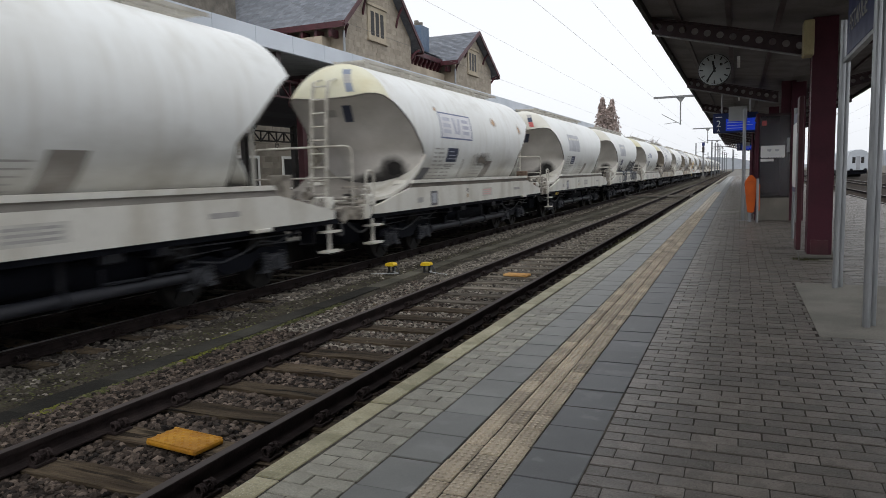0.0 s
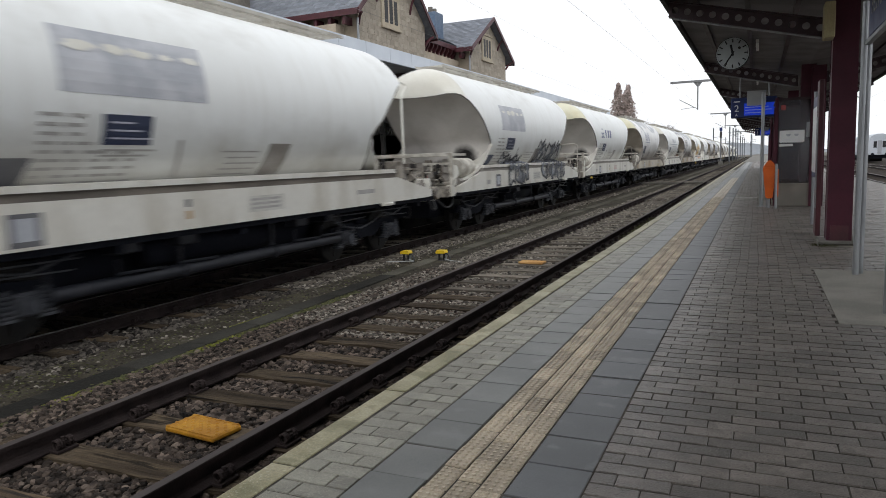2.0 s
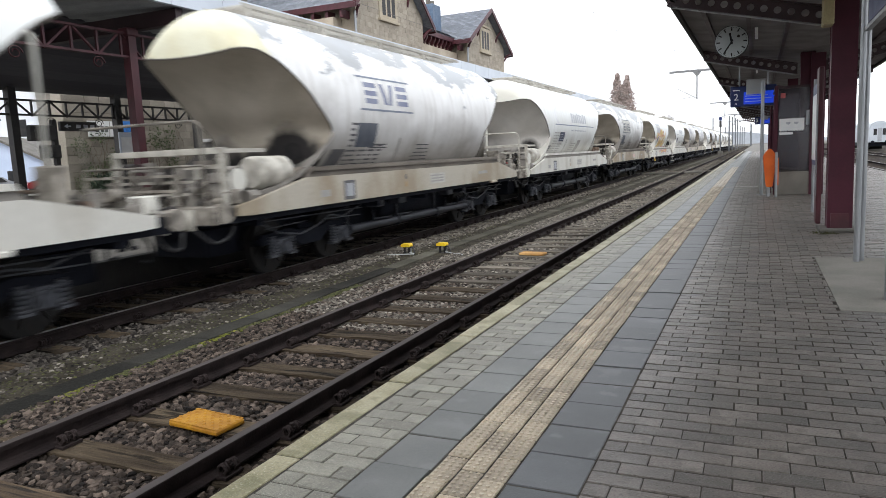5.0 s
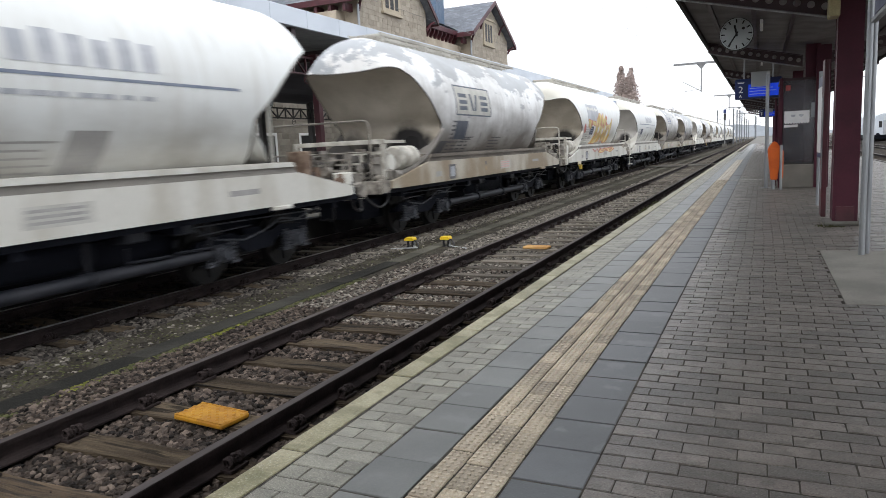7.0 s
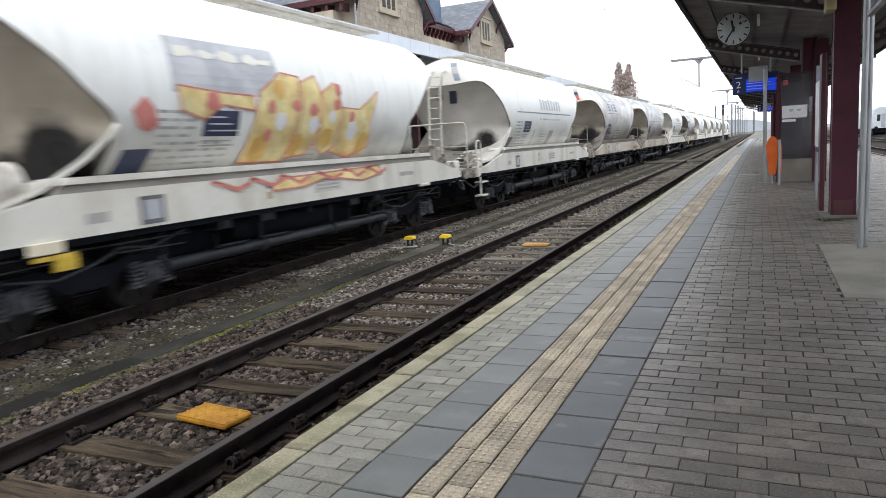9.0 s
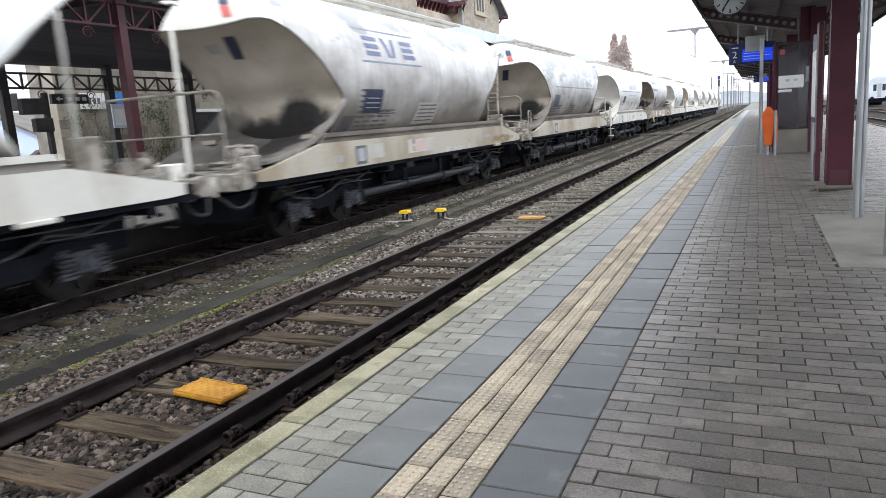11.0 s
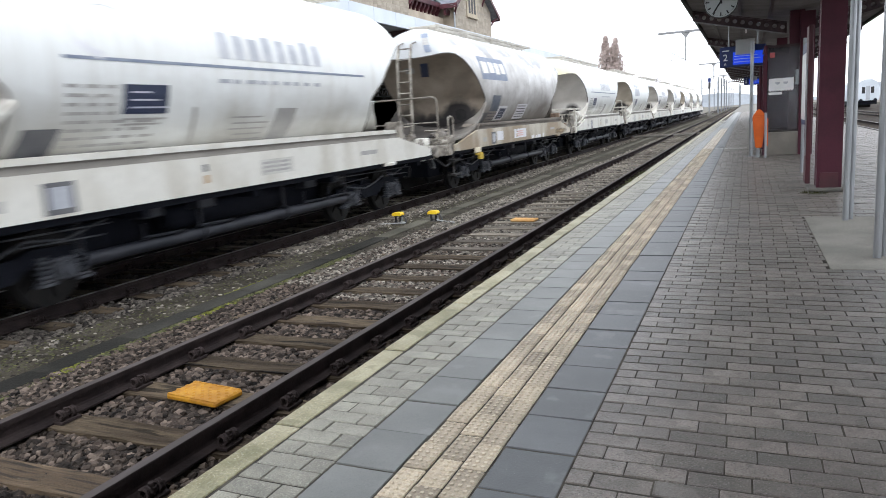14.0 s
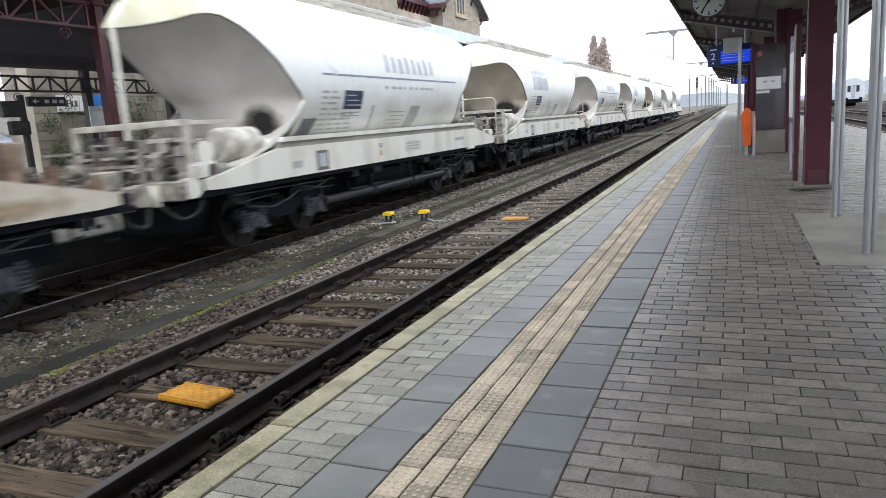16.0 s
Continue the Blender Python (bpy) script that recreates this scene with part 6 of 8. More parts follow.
            part("stripe", prism([(y, .935), (y + .06, .935), (y + .1, 1.015), (y + .04, 1.015)], "x", 1.511, 1.514), M_YELLOW2, hz)
    if spec.get("sticker"):
        def st(bm, u0, u1):
            lean = lambda z: 0.34 * (4.3 - z)
            n = 3
            for i in range(n):
                za, zb = u0 + (u1 - u0) * i / n, u0 + (u1 - u0) * (i + 1) / n
                vs = [bm.verts.new((x, -(dome_y(x, z) + 0.012), z)) for x, z in ((0.26 + lean(za), za), (0.44 + lean(za), za), (0.44 + lean(zb), zb), (0.26 + lean(zb), zb))]
                bm.faces.new(vs)
        flat("sticker", lambda bm: st(bm, 3.70, 3.90), M_DEC_SLATE if spec["sticker"] == "b" else M_DEC_RED, "small coloured warning sticker")
        flat("sticker", lambda bm: st(bm, 3.905, 4.09), M_DEC_MID if spec["sticker"] == "b" else M_DEC_NAVY, "small blue-grey warning sticker")
        flat("sticker", lambda bm: st(bm, 4.095, 4.22), M_DEC_SLATE if spec["sticker"] == "b" else M_DEC_MID, "small faded sticker")
        def on_cone(bm, pts):
            bm.faces.new([bm.verts.new((x, -(cone_y(x, z) + 0.012), z)) for x, z in pts])
        flat("sticker", lambda bm: on_cone(bm, ((0.14, 3.45), (0.36, 3.45), (0.17, 3.12), (-0.05, 3.12))), M_DEC_NAVY, "dark sticker on the cone")
        flat("sticker", lambda bm: on_cone(bm, ((0.16, 3.34), (0.24, 3.36), (0.13, 3.22), (0.07, 3.22))), M_DEC_ORANGE if spec["sticker"] == "o" else M_DEC_YEL, "bright mark on the sticker")
        flat("worn_patch", lambda bm: on_cone(bm, ((-0.42, 3.38), (-0.12, 3.38), (-0.2, 3.24), (-0.46, 3.24))), M_DEC_MID, "rubbed grey print on the cone")
    # spray paint
    for args in spec.get("tags", ()):
        out, fill = tag_letters(*args)
        def f1(bm):
            for lp in fill:
                fan_fill(bm, lp, 0.009)
        flat("spray_fill", f1, M_SPRAYFILL, "grey spray-paint fill")["kind"] = "stuff"
        def f2(bm):
            for ln in out:
                stroke(ln, 0.034, lambda q: grid_lay(bm, q, 0.014))
        flat("spray_line", f2, M_SPRAY, "black spray-paint outline")["kind"] = "stuff"
    if spec.get("mural"):
        rr = random.Random(9)
        def ring_pts(cy, cz, q, n=11):
            return [(cy + q * rr.uniform(.7, 1.15) * math.cos(2 * math.pi * i / n), cz + q * rr.uniform(.7, 1.1) * math.sin(2 * math.pi * i / n)) for i in range(n)]
        field = [
            [(-1.42, 1.80), (-1.25, 2.3), (-1.08, 2.85), (-0.6, 3.2), (-0.1, 3.12), (0.0, 2.6), (-0.2, 2.2), (-0.35, 1.80)],
            [(-0.3, 1.85), (-0.1, 3.0), (0.35, 3.16), (0.62, 2.7), (0.5, 2.2), (0.25, 1.85)],
            [(0.45, 2.05), (0.5, 2.9), (0.95, 3.08), (1.2, 2.62), (1.15, 2.05), (0.8, 1.85)],
            [(1.05, 1.9), (1.1, 2.7), (1.75, 2.68), (2.48, 2.98), (2.2, 2.45), (2.32, 1.95), (1.7, 1.80)],
            [(-2.72, 2.5), (-2.78, 2.86), (-1.95, 2.82), (-1.3, 2.8), (-1.25, 2.52), (-1.9, 2.62), (-2.3, 2.44)],
            [(-1.1, 1.30), (-1.0, 1.54), (2.2, 1.54), (2.3, 1.42), (1.6, 1.34), (0.4, 1.46), (-0.3, 1.38)],
        ]
        field = [dense([(y + rr.uniform(-.04, .04), z + rr.uniform(-.04, .04)) for y, z in lp]) for lp in field]
        flat("spray_fill", lambda bm: [fan_fill(bm, lp, 0.011 + 0.001 * i) for i, lp in enumerate(field)], M_DEC_YEL, "yellow spray-paint field")["kind"] = "stuff"
        amber = [dense(ring_pts(*b)) for b in ((-1.05, 2.0, .24), (-0.1, 2.02, .2), (0.75, 2.15, .2), (2.05, 2.05, .24), (-0.65, 2.9, .16))]
        flat("spray_fill", lambda bm: [fan_fill(bm, lp, 0.017) for lp in amber], M_DEC_AMBER, "amber spray-paint shading")["kind"] = "stuff"
        pale = [dense(ring_pts(*b)) for b in ((-0.62, 2.42, .16), (0.3, 2.36, .17), (1.55, 2.3, .2), (0.85, 2.5, .12))]
        flat("spray_fill", lambda bm: [fan_fill(bm, lp, 0.019) for lp in pale], M_DEC_PALE, "white gaps in the mural")["kind"] = "stuff"
        spots = [dense(ring_pts(*b)) for b in ((-2.15, 2.66, .16), (-3.3, 2.45, .22), (-0.85, 2.62, .12), (-0.2, 2.66, .12), (0.28, 2.6, .13), (1.0, 2.72, .12), (1.5, 2.5, .12), (-0.9, 2.2, .11), (1.05, 2.98, .12))]
        flat("spray_fill", lambda bm: [fan_fill(bm, lp, 0.021) for lp in spots], M_DEC_PINK, "red spray-paint patches")["kind"] = "stuff"
        def edge(bm):
            for lp in field:
                stroke(lp + lp[:1], 0.013, lambda q: grid_lay(bm, q, 0.018))
            for y in (-2.4, -1.6, -0.9, 0.1, 0.9, 1.7):
                stroke([(y, 1.56), (y + .3, 1.5 + rr.uniform(-.03, .03)), (y + .5, 1.42), (y + .8, 1.5)], 0.03, lambda q: grid_lay(bm, q, 0.018))
        flat("spray_line", edge, M_DEC_PINK, "red spray-paint outline")["kind"] = "stuff"
    if spec.get("rust"):
        for cy, cz, ry, rz in ((1.5, 3.42, .36, .2), (4.1, 3.3, .3, .22), (-2.9, 3.5, .14, .1)):
            lp = [(cy + ry * r.uniform(.9, 1.1) * math.cos(q), cz + rz * r.uniform(.9, 1.1) * math.sin(q)) for q in (j * .524 for j in range(12))]
            flat("rust_stain", lambda bm: fan_fill(bm, lp, 0.004), M_RUST, "soft orange rust stain")
        flat("grime_patch", lambda bm: tank_rect(bm, -0.45, 1.35, -30, -13, lift=.006), M_GRIME, "brown grime over the data marks")


BOGIE_Y = 4.15
L_WHITE = "white hopper wagon"
SPECS = {
    -1: dict(label=L_WHITE + " with a plain streaked tank and grey cones", paint=1, ladder=1),
    0: dict(label=L_WHITE + " with yellowed end, ladder and framed emblem", paint=1, cap="y", ladder=1, logo="frame", sticker="b", rust=1, ledge="_grimy"),
    1: dict(label=L_WHITE + " with end ladder and grey overpainted panel", paint=0, cap="w", ladder=1, logo="panel", sticker="o", hazard=1, ledge="_grimy"),
    2: dict(label=L_WHITE + " with black spray-painted tags low on its side", paint=0, cap="w", kit=1, norail=1, logo="panel", tags=[(-2.5, -0.55, 1.16, 2.04, 3, 1), (1.0, 4.1, 1.18, 2.48, 5, 2)]),
    3: dict(label=L_WHITE + " with yellowed end and blue emblem", paint=0, cap="y", kit=1, logo="blue", hazard=1),
    4: dict(label=L_WHITE + " with peeling roof paint and framed emblem", paint=2, cap="y", tan=1, kit=1, logo="frame", dirty=1, yellowed=1, nopost=1),
    5: dict(label=L_WHITE + " with a thin grey line along the tank", paint=1, cap="w", logo="stripe", kit=1),
    6: dict(label="grimy white hopper wagon with peeling paint and framed emblem", paint=5, cap="p", tan=1, kit=1, logo="frame", dirty=1, nopost=1),
    7: dict(label=L_WHITE + " with a yellow and red sprayed mural", paint=1, cap="w", tan=1, kit=1, logo="panel", mural=1, yellow_handle=1),
    8: dict(label=L_WHITE + " with end ladder and faint grey line", paint=0, cap="w", ladder=1, logo="stripe", sticker="b"),
    9: dict(label="grimy white hopper wagon with peeling roof and framed emblem", paint=3, cap="w", tan=1, logo="frame", sticker="o", dirty=1, yellowed=1, boards=1),
    10: dict(label="grimy grey-white hopper wagon with peeling paint and a ladder", paint=4, cap="p", tan=1, ladder=1, logo="stripe", dirty=1, yellowed=1, sticker="o"),
    11: dict(label=L_WHITE + " with ladder, blue sticker and grey line", paint=1, cap="w", ladder=1, logo="stripe", sticker="b"),
    12: dict(label="grimy white hopper wagon with brown cones and a grey-blue emblem board", paint=3, cap="g", brown=1, ladder=1, logo="plate", dirty=1, sticker="b", yellow_handle=1, boards=1),
    13: dict(label=L_WHITE + " with yellowed end cap and thin grey line", paint=0, cap="y", kit=1, norail=1, logo="stripe"),
    14: dict(label=L_WHITE + " with brown-stained cones and grey panel", paint=1, cap="w", tan=1, kit=1, logo="panel"),
    15: dict(label="white hopper wagon with peeling roof paint and grey ends", paint=2, cap="g", logo="stripe"),
    16: dict(label=L_WHITE + " with streaked tank and small grey panel", paint=1, cap="w", kit=1, logo="panel"),
    17: dict(label="white hopper wagon with peeling roof paint and brown ends", paint=2, cap="g", tan=1, logo="frame"),
    18: dict(label=L_WHITE + " with a plain dusty tank", paint=1, cap="w", kit=1),
    19: dict(label=L_WHITE + " with clean paint, last of the train", paint=0, cap="w"),
}
PITCH = 14.42
WAGONS = {k: wagon(k, s) for k, s in SPECS.items()}

# ---------------------------------------------------------------- things on the track bed


def grate_cover(at, w, d, h, material, label):
    t = thing("track_cover", label, "track cover", at, turn=-6)
    bm = box(-w / 2, w / 2, -d / 2, d / 2, 0, h, bevel=0.012)
    part("plate", bm, material, t)
    n, m = 12, 7
    bm = bmesh.new()
    for i in range(n):
        for j in range(m):
            if (i + j) % 2:
                continue
            cx, cy = -w / 2 + w * (i + .5) / n, -d / 2 + d * (j + .5) / m
            a, b = w / n * .52, d / m * .52
            low = [bm.verts.new((cx + sx * a, cy + sy * b, h - 0.001)) for sx, sy in ((-1, 0), (0, -1), (1, 0), (0, 1))]
            top = [bm.verts.new((cx + sx * a * .55, cy + sy * b * .55, h + 0.007)) for sx, sy in ((-1, 0), (0, -1), (1, 0), (0, 1))]
            bm.faces.new(top)
            for q in range(4):
                bm.faces.new((low[q], low[(q + 1) % 4], top[(q + 1) % 4], top[q]))
    for x0, x1, y0, y1 in ((-w / 2 + .01, w / 2 - .01, -d / 2 + .006, -d / 2 + .016), (-w / 2 + .01, w / 2 - .01, d / 2 - .016, d / 2 - .006)):
        box(x0, x1, y0, y1, h, h + 0.006, bm)
    o = part("tread", bm, material, t, "raised anti-slip studs")
    o["kind"] = "stuff"
    return t


grate_cover((-4.02, 3.92, SLEEPER_Z + 0.0), 0.535, 0.29, 0.045, M_YELLOW, "orange-yellow studded plastic cover lying between the rails")
grate_cover((-4.11, 12.90, SLEEPER_Z + 0.0), 0.50, 0.24, 0.04, M_ORANGEP, "faded orange cover lying between the rails")


def track_sensor(x, y, run):
    t = thing("track_sensor", "small yellow-capped sensor box on a black stem", "track sensor", (x, y, BED_Z), group="yellow track sensors")
    for x in (-0.055, 0.05):
        part("stem", tube([(x, 0, 0.03), (x, 0, 0.185)], 0.024, None, 8), M_BLACK, t)
    part("foot", box(-0.12, 0.12, -0.07, 0.07, 0, 0.035, bevel=0.008), M_DARKSTEEL, t)
    bm = prism([(-0.10, 0.185), (0.10, 0.185), (0.105, 0.215), (0.08, 0.25), (-0.08, 0.25), (-0.105, 0.215)], "y", -0.085, 0.085)
    part("cap", bm, M_YELLOW2, t, "yellow cap")
    part("bracket", box(0.085, 0.10, -0.03, 0.03, 0.03, 0.185), M_GALV, t)
    part("cable", tube(arc_bend([(0.06, -0.04, 0.17), (0.15, -0.05, 0.19), (0.23, -0.08, 0.08), (0.20, -0.12, 0.015), (0.05, -0.14, 0.015)], 0.06), 0.016, None, 6), M_BLACK, t)
    part("conduit", tube(arc_bend([(0.09, -0.05, 0.07), (0.24, -0.12, 0.05), run], 0.05), 0.013, None, 6), M_PANELG, t, "pale conduit")
    return t


track_sensor(-6.84, 12.84, (-0.36, -0.22, 0.03))
track_sensor(-6.12, 13.06, (0.58, -0.30, 0.05))

crossing = thing("track_crossing", "low boarded service crossing over the tracks", "crossing", (0, 52.5, SLEEPER_Z))
for i in range(5):
    part("plank", box(-10, -2.6, -0.9 + i * 0.36, -0.56 + i * 0.36, 0.02, 0.13, bevel=0.01), M_CONC if i in (0, 4) else M_SLEEPER, crossing)

# ---------------------------------------------------------------- the platform's own canopy


def soffit(x):
    return 3.86 + 0.112 * abs(x - 1.1)


roof = thing("canopy", "dark platform canopy with upswept roof and pierced red beams", "canopy", kind="structure")
part("roof_panel", prism([(-1.6, soffit(-1.6)), (1.1, soffit(1.1)), (1.1, soffit(1.1) + .15), (-1.6, soffit(-1.6) + .15)], "y", -14.0, 84), M_CEIL, roof)
part("roof_panel", prism([(1.1, soffit(1.1)), (3.8, soffit(3.8)), (3.8, soffit(3.8) + .15), (1.1, soffit(1.1) + .15)], "y", -14.0, 84), M_CEIL, roof)
part("roof_edge", box(-1.68, -1.60, -14.0, 84, soffit(-1.6) - 0.10, soffit(-1.6) + 0.22, bevel=0.01), M_DARKSTEEL, roof)
part("roof_edge", box(3.80, 3.88, -14.0, 84, soffit(3.8) - 0.10, soffit(3.8) + 0.22, bevel=0.01), M_DARKSTEEL, roof)
for x in (-1.15, -0.35, 0.4, 1.8, 2.6, 3.3):
    part("purlin", box(x - 0.04, x + 0.04, -14, 84, soffit(x) - 0.07, soffit(x) - 0.002), M_BEAM, roof)
for i in range(-2, 9):
    y = 4.0 + i * 8.85 - 0.2
    lamp = part("lamp_strip", box(-0.23, -0.17, y + 4.1, y + 5.4, soffit(-.2) - 0.16, soffit(-.2) - 0.08), M_WHITE, roof, "unlit white tube lamp")


def bottom_line(d):
    return 3.21 + 0.242 * d


def pierced_beam(side):
    """Tapered web with round holes, between two flanges; reaches from the pillar to the roof's edge."""
    bm = bmesh.new()
    n = 12
    xs = [0.25 + i * (2.68 - 0.25) / n for i in range(n + 1)]
    top = lambda d: 3.53 + 0.232 * d
    bot = lambda d: 3.25 + 0.242 * d
    for i in range(n):
        a, b = xs[i], xs[i + 1]
        cx = (a + b) / 2
        cz = (top(cx) + bot(cx)) / 2
        r = min((b - a) * 0.29, (top(cx) - bot(cx)) * 0.25)
        for yy in (-0.012, 0.012):
            outer, inner = [], []
            for k in range(16):
                an = 2 * math.pi * k / 16
                ca, sa = math.cos(an), math.sin(an)
                s = 1 / max(abs(ca), abs(sa))
                u, v = ca * s, sa * s
                px = cx + u * (b - a) / 2
                pz = top(px) if v >= 0.999 else bot(px) if v <= -0.999 else (top(px) + bot(px)) / 2 + v * (top(px) - bot(px)) / 2
                outer.append(bm.verts.new((side * px, yy, pz)))
                inner.append(bm.verts.new((side * (cx + r * ca), yy, cz + r * sa)))
            for k in range(16):
                bm.faces.new((outer[k], outer[(k + 1) % 16], inner[(k + 1) % 16], inner[k]))
    for f in (top, bot):
        ends = [(side * d, f(d)) for d in xs]
        for (xa, za), (xb, zb) in zip(ends, ends[1:]):
            prism([(xa, za - .012), (xb, zb - .012), (xb, zb + .012), (xa, za + .012)], "y", -0.07, 0.07, bm)
    return bm


_pillar = bmesh.new()
box(-0.18, 0.18, -0.19, -0.165, 0, 3.86, _pillar)
box(-0.18, 0.18, 0.165, 0.19, 0, 3.86, _pillar)
box(-0.172, 0.172, -0.165, 0.165, 0, 3.86, _pillar)
PILLAR = shared(_pillar, M_RED, name="column")
BEAMS = [shared(pierced_beam(s), M_BEAM, name="pierced_beam") for s in (-1, 1)]
FOOT = shared(box(-0.30, 0.30, -0.3, 0.3, 0, 0.06, bevel=0.015), M_CONC, name="foot")
_plate = box(-0.13, 0.13, -0.205, -0.19, 0.06, 0.30)
PLATE = shared(_plate, M_RED2, name="foot_plate")
for i in range(-2, 10):
    y = 12.98 - 8.95 + i * 8.95
    p = thing("canopy_pillar", "wine-red steel canopy pillar on a concrete foot", "pillar", (1.08, y, 0), group="pillars of the platform canopy")
    part("conduit", tube([(-2.6, -0.1, bottom_line(2.6)), (-0.3, -0.1, bottom_line(0.3))], 0.016, None, 6), M_GALV, p, "thin pale conduit under the beam")
    for nm, me in (("column", PILLAR), ("foot", FOOT), ("foot_plate", PLATE), ("pierced_beam", BEAMS[0]), ("pierced_beam", BEAMS[1])):
        o = new(nm, me)
        o.parent = p


def hanging_clock(at, turn=0, drop=0.62, size=0.88):
    t = thing("station_clock", "round white station clock with black marks, hung from the roof", "clock", at, turn=turn)
    part("case", disc((0, 0, 0), "y", 0.40, 0.22, None, 36), M_DARKSTEEL, t)
    for s in (-1, 1):
        face = part("dial", disc((0, s * 0.112, 0), "y", 0.385, 0.008, None, 36), M_DIAL, t)
        for k in range(60):
            if k % 5:
                a = k * math.pi / 30
                part("minute_mark", box(math.sin(a) * .35 - .005, math.sin(a) * .35 + .005, s * 0.1185 - .0025, s * 0.1185 + .0025, math.cos(a) * .35 - .005, math.cos(a) * .35 + .005), M_BLACK, face)
        for k in range(12):
            a = k * math.pi / 6
            bm = bmesh.new()
            w, r0, r1 = (0.015, 0.27, 0.36)
            ca, sa = math.cos(a), math.sin(a)
            q = [(sa * r0 - ca * w, ca * r0 + sa * w), (sa * r1 - ca * w, ca * r1 + sa * w), (sa * r1 + ca * w, ca * r1 - sa * w), (sa * r0 + ca * w, ca * r0 - sa * w)]
            prism(q, "y", s * 0.116, s * 0.121, bm)
            part("hour_mark", bm, M_BLACK, face)
        for nm, ang, ln, w in (("hour_hand", 348, 0.22, 0.024), ("minute_hand", 213, 0.34, 0.018)):
            a = radians(ang) * (1 if s < 0 else -1)
            ca, sa = math.cos(a), math.sin(a)
            q = [(-sa * .06 - ca * w, -ca * .06 + sa * w), (sa * ln - ca * w, ca * ln + sa * w), (sa * ln + ca * w, ca * ln - sa * w), (-sa * .06 + ca * w, -ca * .06 - sa * w)]
            part(nm, prism(q, "y", s * 0.122, s * 0.127), M_BLACK, face)
        a = radians(52)
        part("second_hand", disc((math.sin(a) * .2 * (1 if s < 0 else -1), s * 0.129, math.cos(a) * .2), "y", 0.035, 0.004, None, 12), M_DARKSTEEL, face)
    part("hanger", tube([(0, 0, 0.38), (0, 0, drop)], 0.03, None, 8), M_GALV, t)
    t.scale = (size, size, size)
    return t


hanging_clock((-0.70, 17.2, 3.72), drop=0.40)
hanging_clock((2.75, 11.4, 3.42), drop=0.70)

# departure display
disp = thing("departure_display", "hanging blue platform display with a grey panel and the numeral 2", "display", (-0.36, 25.2, 3.0))
part("case", box(-0.62, 0.75, -0.12, 0.12, -0.34, 0.31, bevel=0.02), M_BLUE, disp)
part("screen", box(-0.22, 0.72, -0.128, -0.118, -0.27, 0.12), M_BLUELIT, disp, "glowing blue screen")
for i, (a, b) in enumerate(((-0.18, 0.5), (-0.18, 0.6), (-0.18, 0.35))):
    part("text_bar", box(a, b, -0.134, -0.128, -0.02 - i * 0.09, 0.0 - i * 0.09), M_DEC_LAV, disp)
part("panel", box(-0.14, 0.42, -0.30, -0.27, 0.02, 0.50, bevel=0.01), M_PANELG, disp, "blank grey panel")
text_part("numeral", "2", 0.30, M_LETTER, disp, pose(-0.52, -0.124, -0.13, 90, 0, 0))
text_part("letter", "A", 0.12, M_LETTER, disp, pose(-0.49, -0.124, -0.28, 90, 0, 0))
part("text_bar", box(-0.54, -0.34, -0.126, -0.12, 0.17, 0.20), M_LETTER, disp)
for x in (-0.35, 0.5):
    part("hanger", tube([(x, 0, 0.3), (x, 0, soffit(-.36) - 3.0 - 0.05)], 0.025, None, 8), M_GALV, disp)

copy_thing(disp, pose(0.24, 66, 3.3))
# a slim tall post
post = thing("signal_post", "tall slim galvanised post on the platform", "post", (-0.03, 21.6, 0))
part("pole", tube([(0, 0, 0), (0, 0, 3.15)], 0.05, None, 12), M_GALV, post)
part("base_plate", box(-0.13, 0.13, -0.13, 0.13, 0, 0.012), M_GALV, post)

# litter bin
lb = thing("litter_bin", "orange tapered litter bin on a galvanised post", "litter bin", (0.16, 20.95, 0))
bm = bmesh.new()
rings = []
for z, w, d in ((0.27, 0.085, 0.11), (0.90, 0.15, 0.15), (1.12, 0.165, 0.155), (1.30, 0.035, 0.09)):
    rings.append([bm.verts.new((sx * w, sy * d, z)) for sx, sy in ((-1, -1), (1, -1), (1, 1), (-1, 1))])
for a, b in zip(rings, rings[1:]):
    for k in range(4):
        bm.faces.new((a[k], a[(k + 1) % 4], b[(k + 1) % 4], b[k]))
bm.faces.new(rings[0][::-1])
bm.faces.new(rings[-1])
bmesh.ops.bevel(bm, geom=list(bm.edges), offset=0.02, segments=2, affect="EDGES")
part("bin_body", bm, M_ORANGE, lb)
part("opening", box(-0.17, -0.145, -0.09, 0.09, 1.0, 1.07), M_BLACK, lb)
part("bin_post", tube([(0.16, -0.19, 0), (0.16, -0.19, 1.2)], 0.035, None, 10), M_GALV, lb)
part("side_flap", box(0.175, 0.225, -0.13, 0.13, 0.32, 1.05, bevel=0.01), M_ORANGE, lb)
part("bin_post", tube([(-0.02, 0.1, 0), (-0.02, 0.1, 0.25)], 0.05, None, 10), M_GALV, lb)
part("ashtray", tube([(-0.02, 0.12, 1.0), (-0.02, 0.12, 1.25)], 0.07, None, 12), M_GALV, lb, "small metal ashtray")

